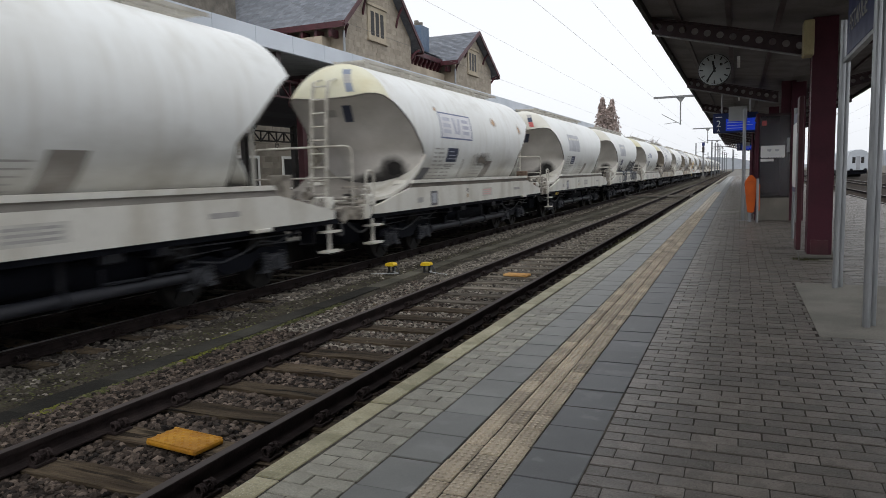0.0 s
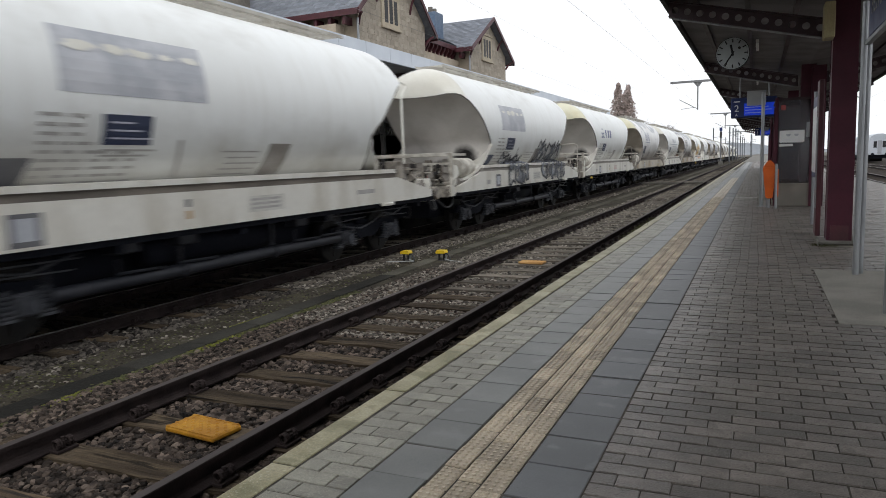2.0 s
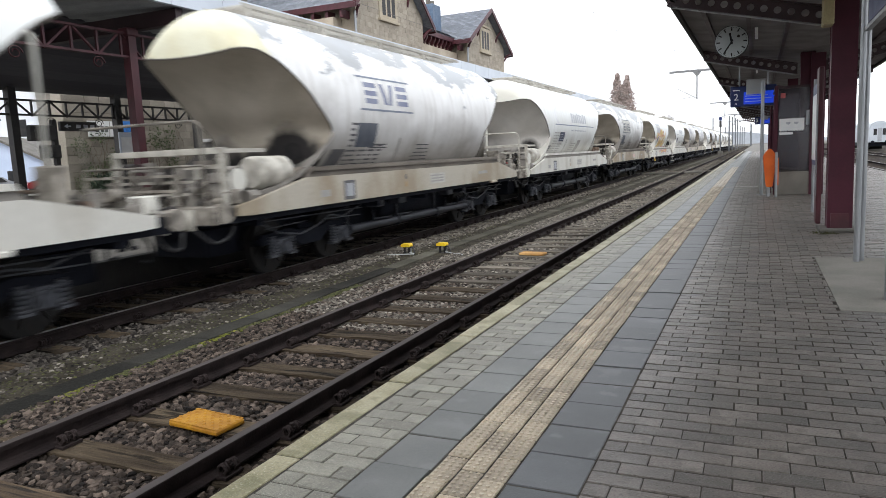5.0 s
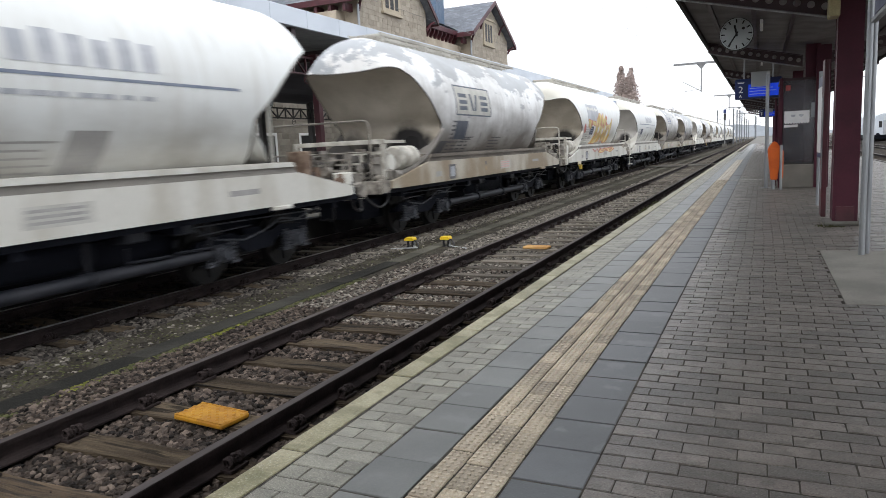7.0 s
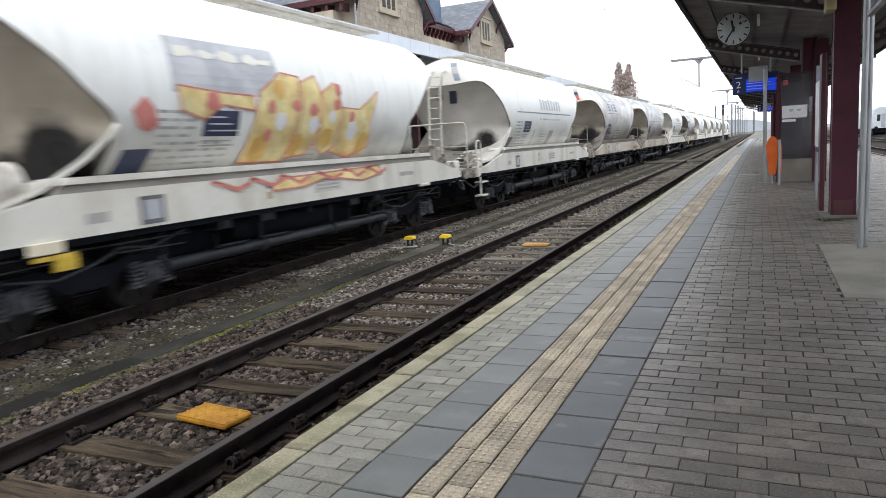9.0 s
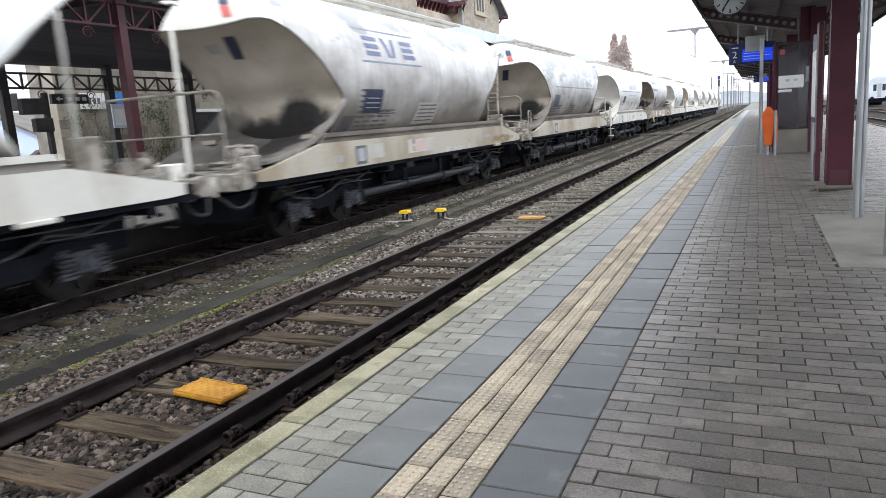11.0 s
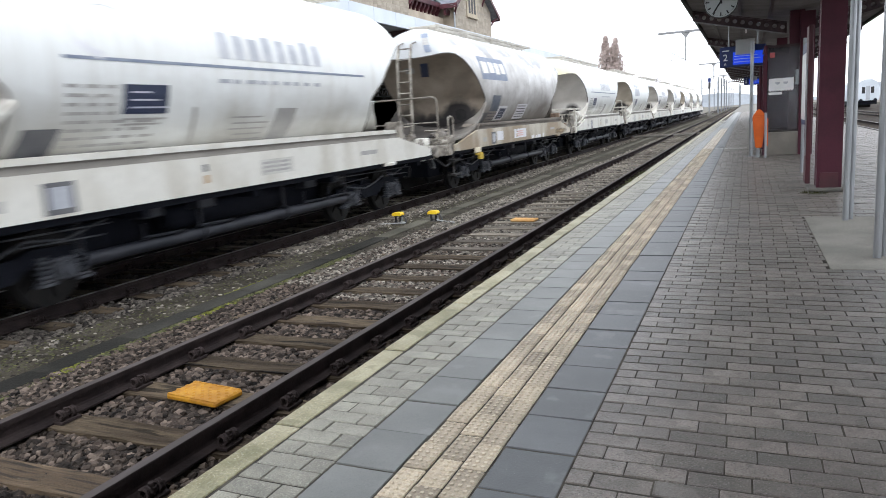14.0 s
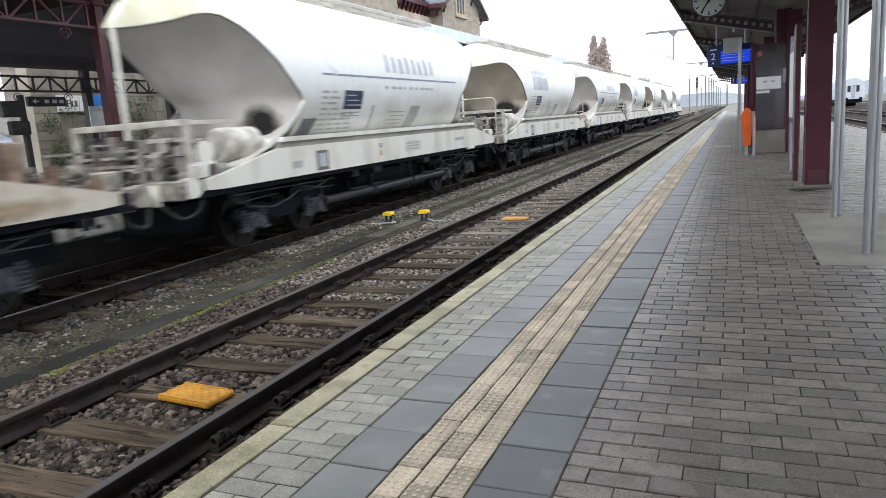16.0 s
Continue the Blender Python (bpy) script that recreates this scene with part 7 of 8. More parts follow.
# glazed shelter
M_SHEET = mat("dusky_panel", (0.150, 0.138, 0.150), (0.115, 0.105, 0.117), rough=0.6, scale=1.2, fine=30, bump=0.05)
sh = thing("platform_shelter", "wine-red framed glass shelter on a concrete plinth", "shelter", (0, 21.7, 0))
part("plinth", box(0.36, 1.32, -0.1, 0.12, 0, 0.64, bevel=0.015), M_PAD, sh)
part("bench_top", box(0.36, 1.30, 0.13, 2.9, 0.60, 0.66, bevel=0.01), M_PAD, sh)
part("sill_strip", box(0.36, 1.15, -0.03, 0.03, 0.64, 0.68), M_DARKSTEEL, sh)
part("frame_post", box(0.27, 0.36, -0.05, 0.05, 0, 3.0, bevel=0.012), M_RED, sh)
part("frame_rail", box(0.36, 1.15, -0.02, 0.02, 2.92, 2.95), M_BEAM, sh)
part("frame_post", tube([(0.20, 0.6, 0), (0.20, 0.6, 2.5)], 0.035, None, 10), M_RED, sh)
part("frame_post", box(1.15, 1.5, -0.12, 0.12, 0, 3.8), M_RED, sh)
part("pane", box(0.38, 1.15, -0.006, 0.006, 0.68, 2.92), veiled_glass("veiled_pane", (0.66, 0.66, 0.71), 0.11), sh)
part("pane", box(0.36, 0.372, 0.1, 2.9, 0.68, 2.6), glass("shelter_glass"), sh)
part("frame_post", box(0.3, 0.4, 2.9, 3.0, 0, 2.9), M_RED, sh)
part("back_wall", box(1.3, 1.36, 0.13, 3.0, 0.0, 2.9), M_SHEET, sh)
part("end_wall", box(0.42, 1.29, 2.93, 2.98, 0.66, 2.9), M_SHEET, sh)
part("roof_panel", box(0.28, 1.14, 0.03, 3.1, 2.95, 2.99), M_BEAM, sh)
note = part("notice", box(0.40, 1.02, -0.014, -0.008, 1.78, 2.10), M_WHITE, sh, "white paper notice with scalloped edge")
for i in range(9):
    part("scallop", disc((0.44 + i * 0.067, -0.0135, 1.775), "y", 0.025, 0.004, None, 8), M_WHITE, note)
part("text_bar", box(0.50, 0.92, -0.019, -0.015, 1.845, 1.855), M_DEC_PALE, note)
for x in (0.62, 0.82):
    part("print_spot", prism([(x - .06, 2.0), (x + .06, 2.0), (x + .045, 1.95), (x, 1.93), (x - .045, 1.95)], "y", -0.018, -0.0145), M_DEC_GREY, note)
part("notice", box(0.40, 0.74, -0.014, -0.008, 1.66, 1.73), M_WHITE, sh, "small white notice")
part("warning_mark", box(0.42, 0.54, -0.014, -0.008, 2.66, 2.8), M_DEC_RED, sh, "small red warning sticker")
part("lamp_box", box(1.06, 1.14, -0.07, -0.01, 1.9, 2.3), M_GALV, sh)
part("number_plate", box(1.28, 1.40, -0.135, -0.12, 1.75, 1.97), M_CONC, sh, "pale oval plate on the post")

# station name board on two double posts
sb = thing("name_board", "blue station name board between two double steel posts", "sign", (1.0, 0, 0))
for y in (7.43, 9.72):
    for dx, dy in ((-0.03, -0.05), (0.03, 0.05)):
        part("post", tube([(dx, y + dy, 0), (dx, y + dy, 3.22)], 0.034, None, 14), M_GALV, sb)
part("board", box(-0.02, 0.02, 7.55, 9.42, 2.78, 3.42, bevel=0.006), M_BLUE, sb)
text_part("name", "PETANGE", 0.28, M_DEC_MID, sb, pose(-0.024, 9.25, 3.0, 90, 0, -90), "white station name lettering")
part("board_rail", box(-0.03, 0.03, 7.5, 9.64, 2.72, 2.76), M_GALV, sb)

# boards and boxes beside the pillars
yb = thing("yellow_sign_box", "yellowed projecting sign box on a pillar", "sign", (0.82, 12.6, 3.5))
part("sign_case", box(-0.075, 0.075, -0.18, 0.2, -0.27, 0.27, bevel=0.015), mat("yellowed_plastic", (0.42, 0.36, 0.20), (0.36, 0.30, 0.16), rough=0.5, scale=3, bump=0.02), yb)
tb = thing("timetable_stand", "narrow timetable stand with pale frame beside the pillar", "sign", (0.92, 15.6, 0))
part("panel", box(-0.05, 0.05, -0.55, 0.55, 1.0, 2.55, bevel=0.01), M_BLUE, tb)
part("sheet", box(-0.058, -0.052, -0.48, 0.48, 1.1, 2.35), M_WHITE, tb)
for y in (-0.6, 0.6):
    part("post", tube([(0, y, 0), (0, y, 2.7)], 0.045, None, 10), M_GALV, tb)
tv = thing("ticket_cabinet", "slim dark red cabinet against the pillar", "cabinet", (0.86, 14.2, 0))
part("cabinet_body", box(-0.04, 0.04, -0.2, 0.25, 0.0, 2.75, bevel=0.01), M_RED2, tv)
part("side_strip", box(-0.055, -0.04, -0.18, -0.08, 0.5, 2.1), M_GALV, tv)

# ---------------------------------------------------------------- far side of the platform
bank = part("pavement_far", box(26, 120, -20, FAR, BED_Z - 0.05, BED_Z + 0.25), M_GROUND)
tagged(bank, "raised strip of bare ground beyond the sidings", "ground", kind="structure")
st = thing("standing_coach", "pale grey rail coach standing on a far siding", "rail coach", (15.6, 128, RAIL_Z))
prof = [(-1.4, 1.0), (-1.45, 1.4), (-1.42, 2.6), (-1.1, 3.6), (-0.4, 3.95), (0.4, 3.95), (1.1, 3.6), (1.42, 2.6), (1.45, 1.4), (1.4, 1.0)]
part("coach_body", prism(prof, "y", -12, 12), mat("pale_coach", (0.45, 0.48, 0.52), (0.38, 0.41, 0.45), rough=0.5, scale=0.5, bump=0.02), st)
part("chassis", box(-1.2, 1.2, -11.5, 11.5, 0.45, 1.0), M_BOGIE, st)
for y in (-8.5, -6.5, 6.5, 8.5):
    part("wheels", tube([(-0.8, y, 0.46), (0.8, y, 0.46)], 0.46, None, 18), M_WHEEL, st)
for x in (-0.75, 0.35):
    part("end_window", box(x, x + 0.4, -12.02, -11.99, 2.0, 2.9), M_WINDOW, st)
part("end_door", box(-0.25, 0.25, -12.03, -12.0, 1.1, 3.0), M_CARGREY, st)
for s in (-1, 1):
    part("buffer", disc((s * 0.875, -12.3, 1.06), "y", 0.2, 0.5, None, 14), M_BOGIE, st)

# ---------------------------------------------------------------- overhead line
M_MAST = mat("mast_steel", (0.105, 0.112, 0.122), (0.135, 0.142, 0.15), rough=0.7, bump=0)
M_WIRE = mat("wire", (0.16, 0.165, 0.17), (0.2, 0.2, 0.2), rough=0.6, bump=0)


def portal(y, x0, x1, z, drops, foot):
    t = thing("catenary_portal", "grey steel overhead-line portal with hanging drop tubes", "catenary mast", (0, y, BED_Z), group="overhead line supports")
    part("boom", box(x0, x1, -0.09, 0.09, z, z + 0.22), M_WIRE, t)
    part("mast", box(foot - 0.14, foot + 0.14, -0.14, 0.14, 0, z + 0.3), M_WIRE, t)
    for x in drops:
        part("drop_tube", tube([(x, 0, z), (x, 0, z - 2.9)], 0.07, None, 8), M_WIRE, t)
        part("gusset", prism([(x - 0.45, z), (x + 0.45, z), (x + 0.1, z - 0.45), (x - 0.1, z - 0.45)], "y", -0.03, 0.03), M_WIRE, t)
        part("arm", tube([(x, 0, z - 2.8), (x - 1.9, 0, z - 1.7)], 0.035, None, 6), M_WIRE, t)
        part("arm", tube([(x - 0.2, 0, z - 2.6), (x - 1.7, 0, z - 2.75)], 0.025, None, 6), M_WIRE, t)
    return t


for y, z in ((80, 9.7), (150, 9.9), (215, 9.8), (280, 9.8)):
    portal(y, -8.9, 16.0, z, (-6.1, 4.6, 9.2), 16)
for i, (x, y) in enumerate(((-6.3, 180), (-6.3, 205), (-6.2, 228), (-6.3, 255), (-6.2, 290), (-6.3, 335), (-6.2, 380), (-12.6, 230), (-12.6, 275), (-12.6, 320), (-2.6, 300), (-2.6, 345), (4.4, 150), (13.6, 135), (4.4, 210), (13.6, 190), (13.6, 260))):
    m_ = thing("catenary_mast", "plain grey overhead-line mast", "catenary mast", (x, y, BED_Z), group="overhead line supports")
    part("mast", box(-0.16, 0.16, -0.16, 0.16, 0, 8.4 + (i % 4) * 0.5), M_MAST, m_)
    part("bracket", tube([(0, 0, 7.0), (2.2 if x < 0 else -2.6, 0, 7.3)], 0.05, None, 6), M_WIRE, m_)
for x, z in ((TRACK_1, 5.05), (TRACK_1, 6.35), (TRACK_2, 5.05), (TRACK_2, 6.5), (6.9, 5.05), (6.9, 6.3), (11.4, 5.05), (11.4, 6.3)):
    w_ = part("overhead_wire", tube([(x, -10, z), (x, FAR, z)], 0.003, None, 5), M_WIRE)
    tagged(w_, "thin dark overhead wire stretched along the track", "wire", group="overhead wires")

sg = thing("signal_mast", "grey lattice signal mast with a blue plate", "signal", (-6.25, 136, BED_Z))
part("mast", box(-0.12, 0.12, -0.12, 0.12, 0, 6.4), M_WIRE, sg)
part("signal_head", box(-0.24, 0.24, -0.25, 0.1, 6.1, 6.75, bevel=0.05), M_BLUE, sg)
part("signal_box", box(-0.2, 0.2, -0.2, 0.1, 4.9, 6.0, bevel=0.03), M_DARKSTEEL, sg)
part("foot_block", box(-0.4, 0.4, -0.4, 0.4, 0, 0.7), M_CONC, sg)
copy_thing(sg, pose(-2.9, 330, BED_Z))

# ---------------------------------------------------------------- station across the tracks
plat2 = part("pavement_station", box(-21.95, -10.3, -30, 130, -1.0, -0.02), M_CONC)
tagged(plat2, "grey platform before the station building", "platform", kind="structure")
kerb2 = part("kerb_station", box(-10.3, -10.1, -30, 130, -0.6, 0.0, bevel=0.01), M_WALLDARK)
tagged(kerb2, "stone edge of the station platform", "kerb", kind="structure")
yard = part("pavement_yard", box(-120, -21.95, -60, 16, BED_Z, -0.03), M_CONC)
tagged(yard, "grey forecourt paving beside the station", "pavement", kind="structure")

sc = thing("station_canopy", "station canopy with pale fascia, grey soffit and lattice girders", "canopy", kind="structure")
for i in range(46):
    y = -14.0 + i * 1.6
    part("fascia_panel", box(-11.60, -11.50, y + 0.006, y + 1.594, 4.94, 5.42, bevel=0.004), M_FASCIA, sc)
part("gutter", box(-11.8, -11.60, -14, 59.6, 5.25, 5.40), M_FASCIA, sc)
bm = bmesh.new()
n = 700
prev = None
for i in range(n + 1):
    y = -14 + i * 73.6 / n
    dz = 0.02 * (1 if (i // 2) % 2 else -1)
    cur = [bm.verts.new((-11.62, y, 4.98 + dz)), bm.verts.new((-15.2, y, 5.18 + dz)), bm.verts.new((-15.2, y, 5.4)), bm.verts.new((-11.62, y, 5.4))]
    if prev:
        for k in range(3):
            bm.faces.new((prev[k], cur[k], cur[k + 1], prev[k + 1]))
    prev = cur
part("corrugated_soffit", bm, M_CORRUG, sc)
part("roof_deck", box(-19.2, -15.2, -14, 59.6, 5.42, 5.5), M_DARKSTEEL, sc)
for i in range(18):
    x0, x1 = -15.2 - 0.22 * i, -15.2 - 0.22 * (i + 1) + 0.012
    z0, z1 = 5.16 - 0.073 * i, 5.16 - 0.073 * (i + 1)
    part("ceiling_board", prism([(x0, z0), (x0, z0 + .03), (x1, z1 + .03), (x1, z1)], "y", -14, 59.6), M_CEILBOARD, sc)
for y in range(-12, 58, 4):
    part("cross_beam", box(-16.4, -11.7, y - 0.1, y + 0.1, 4.62, 4.95), M_BEAM, sc)


def lattice(x, z0, z1, y0, y1, step, material, scrolls):
    t = thing("lattice_girder", "dark red iron lattice girder with scrolled brackets", "girder", (x, 0, 0), group="canopy girders")
    part("top_chord", box(-0.06, 0.06, y0, y1, z1 - 0.05, z1), material, t)
    part("bottom_chord", box(-0.06, 0.06, y0, y1, z0, z0 + 0.05), material, t)
    y, k = y0, 0
    while y < y1 - 0.01:
        a, b = (z0, z1) if k % 2 else (z1, z0)
        part("diagonal", tube([(0, y, a), (0, min(y + step, y1), b)], 0.032, None, 4), material, t)
        part("upright", box(-0.025, 0.025, y - 0.025, y + 0.025, z0, z1), material, t)
        if scrolls and k % 3 == 1:
            pts = [(0, y + 0.16 * math.cos(q) * (1 - q / 14), z0 - 0.16 + 0.14 * math.sin(q) * (1 - q / 14)) for q in (j * .5 for j in range(20))]
            part("scroll", tube(pts, 0.014, None, 4), material, t)
        y += step
        k += 1
    return t


lattice(-13.05, 3.99, 4.55, -12, 58, 0.62, M_RED2, True)
lattice(-19.0, 3.16, 3.62, 2, 50, 0.55, M_DARKSTEEL, True)


def iron_column(x, y, material, h, w):
    t = thing("iron_column", "slender riveted iron column, dark red", "column", (x, y, 0), group="station canopy columns")
    part("shaft", box(-w, w, -w, w, 0.25, h), material, t)
    part("base", box(-w * 1.6, w * 1.6, -w * 1.6, w * 1.6, -0.02, 0.25, bevel=0.02), material, t)
    part("capital", box(-w * 1.5, w * 1.5, -w * 1.5, w * 1.5, h - 0.18, h, bevel=0.02), material, t)
    return t


for i in range(-2, 7):
    iron_column(-13.05, 11.8 + 7.1 * i, M_RED2, 4.65, 0.105)
for i in range(-2, 10):
    iron_column(-19.0, 16.45 + 3.5 * i, M_DARKSTEEL, 4.65, 0.11)

# station building
bd = thing("station_building", "sandstone station with two slate-roofed gables and red bargeboards", "building", (0, 0, 0))
part("wall", box(-22.5, -22.0, 16.8, 66, -0.1, 5.2), M_ASHLAR, bd)
r2 = random.Random(3)
stone_v, stone_f = [], []
z = 0.0
row = 0
while z < 4.0:
    y = 16.8
    while y < 34:
        ln = r2.uniform(0.5, 0.95)
        k = len(stone_v)
        e = min(y + ln, 34)
        x = -21.985 + r2.uniform(0, .012)
        stone_v += [(x, y + .012, z + .012), (x, e - .012, z + .012), (x, e - .012, z + .288), (x, y + .012, z + .288),
                    (-22.0, y + .002, z + .002), (-22.0, e - .002, z + .002), (-22.0, e - .002, z + .298), (-22.0, y + .002, z + .298)]
        stone_f += [(k, k + 1, k + 2, k + 3)] + [(k + i, k + 4 + i, k + 4 + (i + 1) % 4, k + (i + 1) % 4) for i in range(4)]
        y = e
    z += 0.30
    row += 1
ashlar = mesh_from("ashlar_facing", stone_v, stone_f, M_ASHLAR, bd)
ashlar["kind"] = "stuff"
part("main_block", box(-34, -23.0, 36, 66, -0.1, 9.9), M_SANDSTONE, bd)


def slates(bm, p00, p01, p10, p11, rows, cols):
    """Overlapping slates on a slope, from eave (p00..p01) to ridge (p10..p11)."""
    a, b, c, d = (Vector(p) for p in (p00, p01, p10, p11))
    nrm = (b - a).cross(c - a).normalized()
    if nrm.z < 0:
        nrm = -nrm
    for i in range(rows):
        u0, u1 = i / rows, min(1, (i + 1.15) / rows)
        l0, l1, r0, r1 = a.lerp(c, u0), a.lerp(c, u1), b.lerp(d, u0), b.lerp(d, u1)
        off = 0.5 if i % 2 else 0
        for j in range(-1, cols):
            v0, v1 = max(0, (j + off + .03) / cols), min(1, (j + off + .97) / cols)
            if v1 <= v0:
                continue
            q = [l0.lerp(r0, v0) + nrm * .045, l0.lerp(r0, v1) + nrm * .045, l1.lerp(r1, v1) + nrm * .02, l1.lerp(r1, v0) + nrm * .02]
            bm.faces.new([bm.verts.new(p) for p in q])


def gable_wing(y0, y1, xf, xb, eave, peak, rows):
    """Wing with its gable to the tracks."""
    ym = (y0 + y1) / 2
    part("gable_wall", prism([(y0, -0.1), (y1, -0.1), (y1, eave), (ym, peak - 0.35), (y0, eave)], "x", xb, xf), M_SANDSTONE, bd)
    ov, out = 0.9, 0.55
    sl = (peak - eave) / (ym - y0)
    for s in (-1, 1):
        ye = y0 - ov if s < 0 else y1 + ov
        ze = eave - ov * sl * 0.75
        bm = prism([(ye, ze), (ym, peak), (ym, peak - 0.16), (ye, ze - 0.16)], "x", xb, xf + out)
        rf = part("roof_slope", bm, M_SLATE, bd)
        sb_ = bmesh.new()
        slates(sb_, (xb, ye, ze), (xf + out, ye, ze), (xb, ym, peak), (xf + out, ym, peak), rows, 26)
        so = part("slate_covering", sb_, M_SLATE, rf)
        so["kind"] = "stuff"
        part("bargeboard", prism([(ye, ze - 0.28), (ym, peak - 0.28), (ym, peak + 0.07), (ye, ze + 0.07)], "x", xf + out, xf + out + 0.08), M_RED2, bd)
        part("eave_board", box(xb, xf + out, min(ye, ye + s * 0.06), max(ye, ye + s * 0.06), ze - 0.3, ze + 0.05), M_RED2, bd)
        part("knee_brace", tube(arc_bend([(xf + out - 0.05, ye - s * 0.5, ze - 0.1), (xf + 0.25, ye - s * 0.7, ze - 0.25), (xf + 0.02, ye - s * 0.89, ze - 0.7)], 0.4), 0.09, None, 6), M_RED2, bd)
        part("knee_brace", tube(arc_bend([(xf + out - 0.05, ym + s * (ym - y0) * 0.52, eave + (peak - eave) * .42), (xf + 0.2, ym + s * (ym - y0) * 0.5, eave + (peak - eave) * .28), (xf + 0.02, ym + s * (ym - y0) * 0.5, eave + (peak - eave) * .1)], 0.4), 0.08, None, 6), M_RED2, bd)
        for i in range(int((xf - xb) / 1.0)):
            xx = xf - 0.5 - i * 1.0
            part("eave_bracket", box(xx - 0.1, xx + 0.1, min(ye - s * .1, y0 if s < 0 else y1), max(ye - s * .1, y0 if s < 0 else y1), ze - 0.75, ze - 0.3), M_RED2, bd)
    # coursed facing stones on the gable
    sv, sf, z, rs = [], [], 4.9, random.Random(int(y0 * 10))
    while z < peak - 0.8:
        top = min(z + 0.31, peak - 0.5)
        in0, in1 = ((y0, y1) if top <= eave else (y0 + (top - eave) / sl * 1.09, y1 - (top - eave) / sl * 1.09))
        y = in0
        while y < in1 - 0.12:
            e = min(y + rs.uniform(0.38, 0.85), in1)
            k, x = len(sv), xf + 0.006 + rs.uniform(0, .01)
            sv += [(x, y + .008, z + .008), (x, e - .008, z + .008), (x, e - .008, top - .008), (x, y + .008, top - .008),
                   (xf - .01, y + .003, z + .003), (xf - .01, e - .003, z + .003), (xf - .01, e - .003, top - .003), (xf - .01, y + .003, top - .003)]
            sf += [(k, k + 1, k + 2, k + 3)] + [(k + i, k + 4 + i, k + 4 + (i + 1) % 4, k + (i + 1) % 4) for i in range(4)]
            y = e
        z = top if top > z + 0.05 else peak
    mesh_from("stone_facing", sv, sf, M_FACING, bd)["kind"] = "stuff"
    # window group with stone surround
    wz0, wz1 = 10.55, 12.05
    hw = (y1 - y0) * 0.105
    yw = ym - (y1 - y0) * 0.06
    fr = part("window_surround", box(xf, xf + 0.10, yw - hw - 0.25, yw + hw + 0.25, wz0 - 0.25, wz1 + 0.3, bevel=0.02), M_SANDTRIM, bd)
    part("hood_mould", box(xf, xf + 0.18, yw - hw - 0.4, yw + hw + 0.4, wz1 + 0.3, wz1 + 0.5, bevel=0.02), M_SANDTRIM, bd)
    part("window_sill", box(xf, xf + 0.2, yw - hw - 0.35, yw + hw + 0.35, wz0 - 0.4, wz0 - 0.24, bevel=0.02), M_SANDTRIM, bd)
    for i in range(3):
        a = yw - hw + i * (2 * hw / 3) + 0.1
        b = yw - hw + (i + 1) * (2 * hw / 3) - 0.1
        wn_ = part("window", box(xf + 0.09, xf + 0.106, a, b, wz0, wz1), M_WINDOW, bd)
        part("glazing_bar", box(xf + 0.106, xf + 0.115, a, b, wz0 + 0.95, wz0 + 0.98), M_DARKSTEEL, wn_)


gable_wing(36.9, 46.1, -22.0, -34, 11.2, 15.4, 22)
gable_wing(54.6, 63.6, -22.0, -34, 11.2, 14.0, 20)
# range between the gables
part("roof_slope", prism([(-22.9, 11.0), (-27.0, 13.1), (-27.0, 12.9), (-22.9, 10.8)], "y", 45.5, 55.2), M_SLATE, bd)
_s = bmesh.new()
slates(_s, (-22.9, 45.5, 11.0), (-22.9, 55.2, 11.0), (-27.0, 45.5, 13.1), (-27.0, 55.2, 13.1), 18, 20)
part("slate_covering", _s, M_SLATE, bd)["kind"] = "stuff"
part("eave_board", box(-22.98, -22.86, 46.0, 54.8, 10.62, 10.97), M_RED2, bd)
part("upper_wall", box(-24, -23.4, 46, 54.8, 8, 10.75), M_SANDSTONE, bd)
for i in range(11):
    y = 46.8 + i * 0.72
    part("eave_bracket", prism([(-23.4, 9.55), (-23.4, 10.68), (-22.95, 10.68), (-23.0, 10.4), (-23.3, 10.0)], "y", y - 0.11, y + 0.11), M_RED2, bd)
part("string_course", box(-23.4, -23.25, 46, 54.8, 9.1, 9.3), M_SANDTRIM, bd)
ch = part("chimney", box(-25.8, -24.6, 53.7, 55.3, 10.5, 13.95, bevel=0.03), M_CHIMNEY, bd, "slate-clad chimney stack")
for dy in (0.3, 1.1):
    part("chimney_pot", tube([(-25.2, 53.8 + dy, 13.95), (-25.2, 53.8 + dy, 14.4)], 0.2, None, 10), M_GREYSTONE, ch)
part("downpipe", tube([(-21.85, 36.6, 5.2), (-21.85, 36.6, 10.2)], 0.08, None, 8), M_GALV, bd)
part("downpipe", tube([(-21.85, 54.2, 5.2), (-21.85, 54.2, 10.2)], 0.08, None, 8), M_GALV, bd)
tw = thing("stone_tower", "grey rubble-stone tower block behind the canopy", "building", (-34, 38, 0))
part("wall", box(-6, 4, -9, -1, -0.1, 17), M_GREYSTONE, tw)
part("cornice", box(-6.3, 4.3, -9.3, -0.7, 16.4, 16.8), M_SANDTRIM, tw)

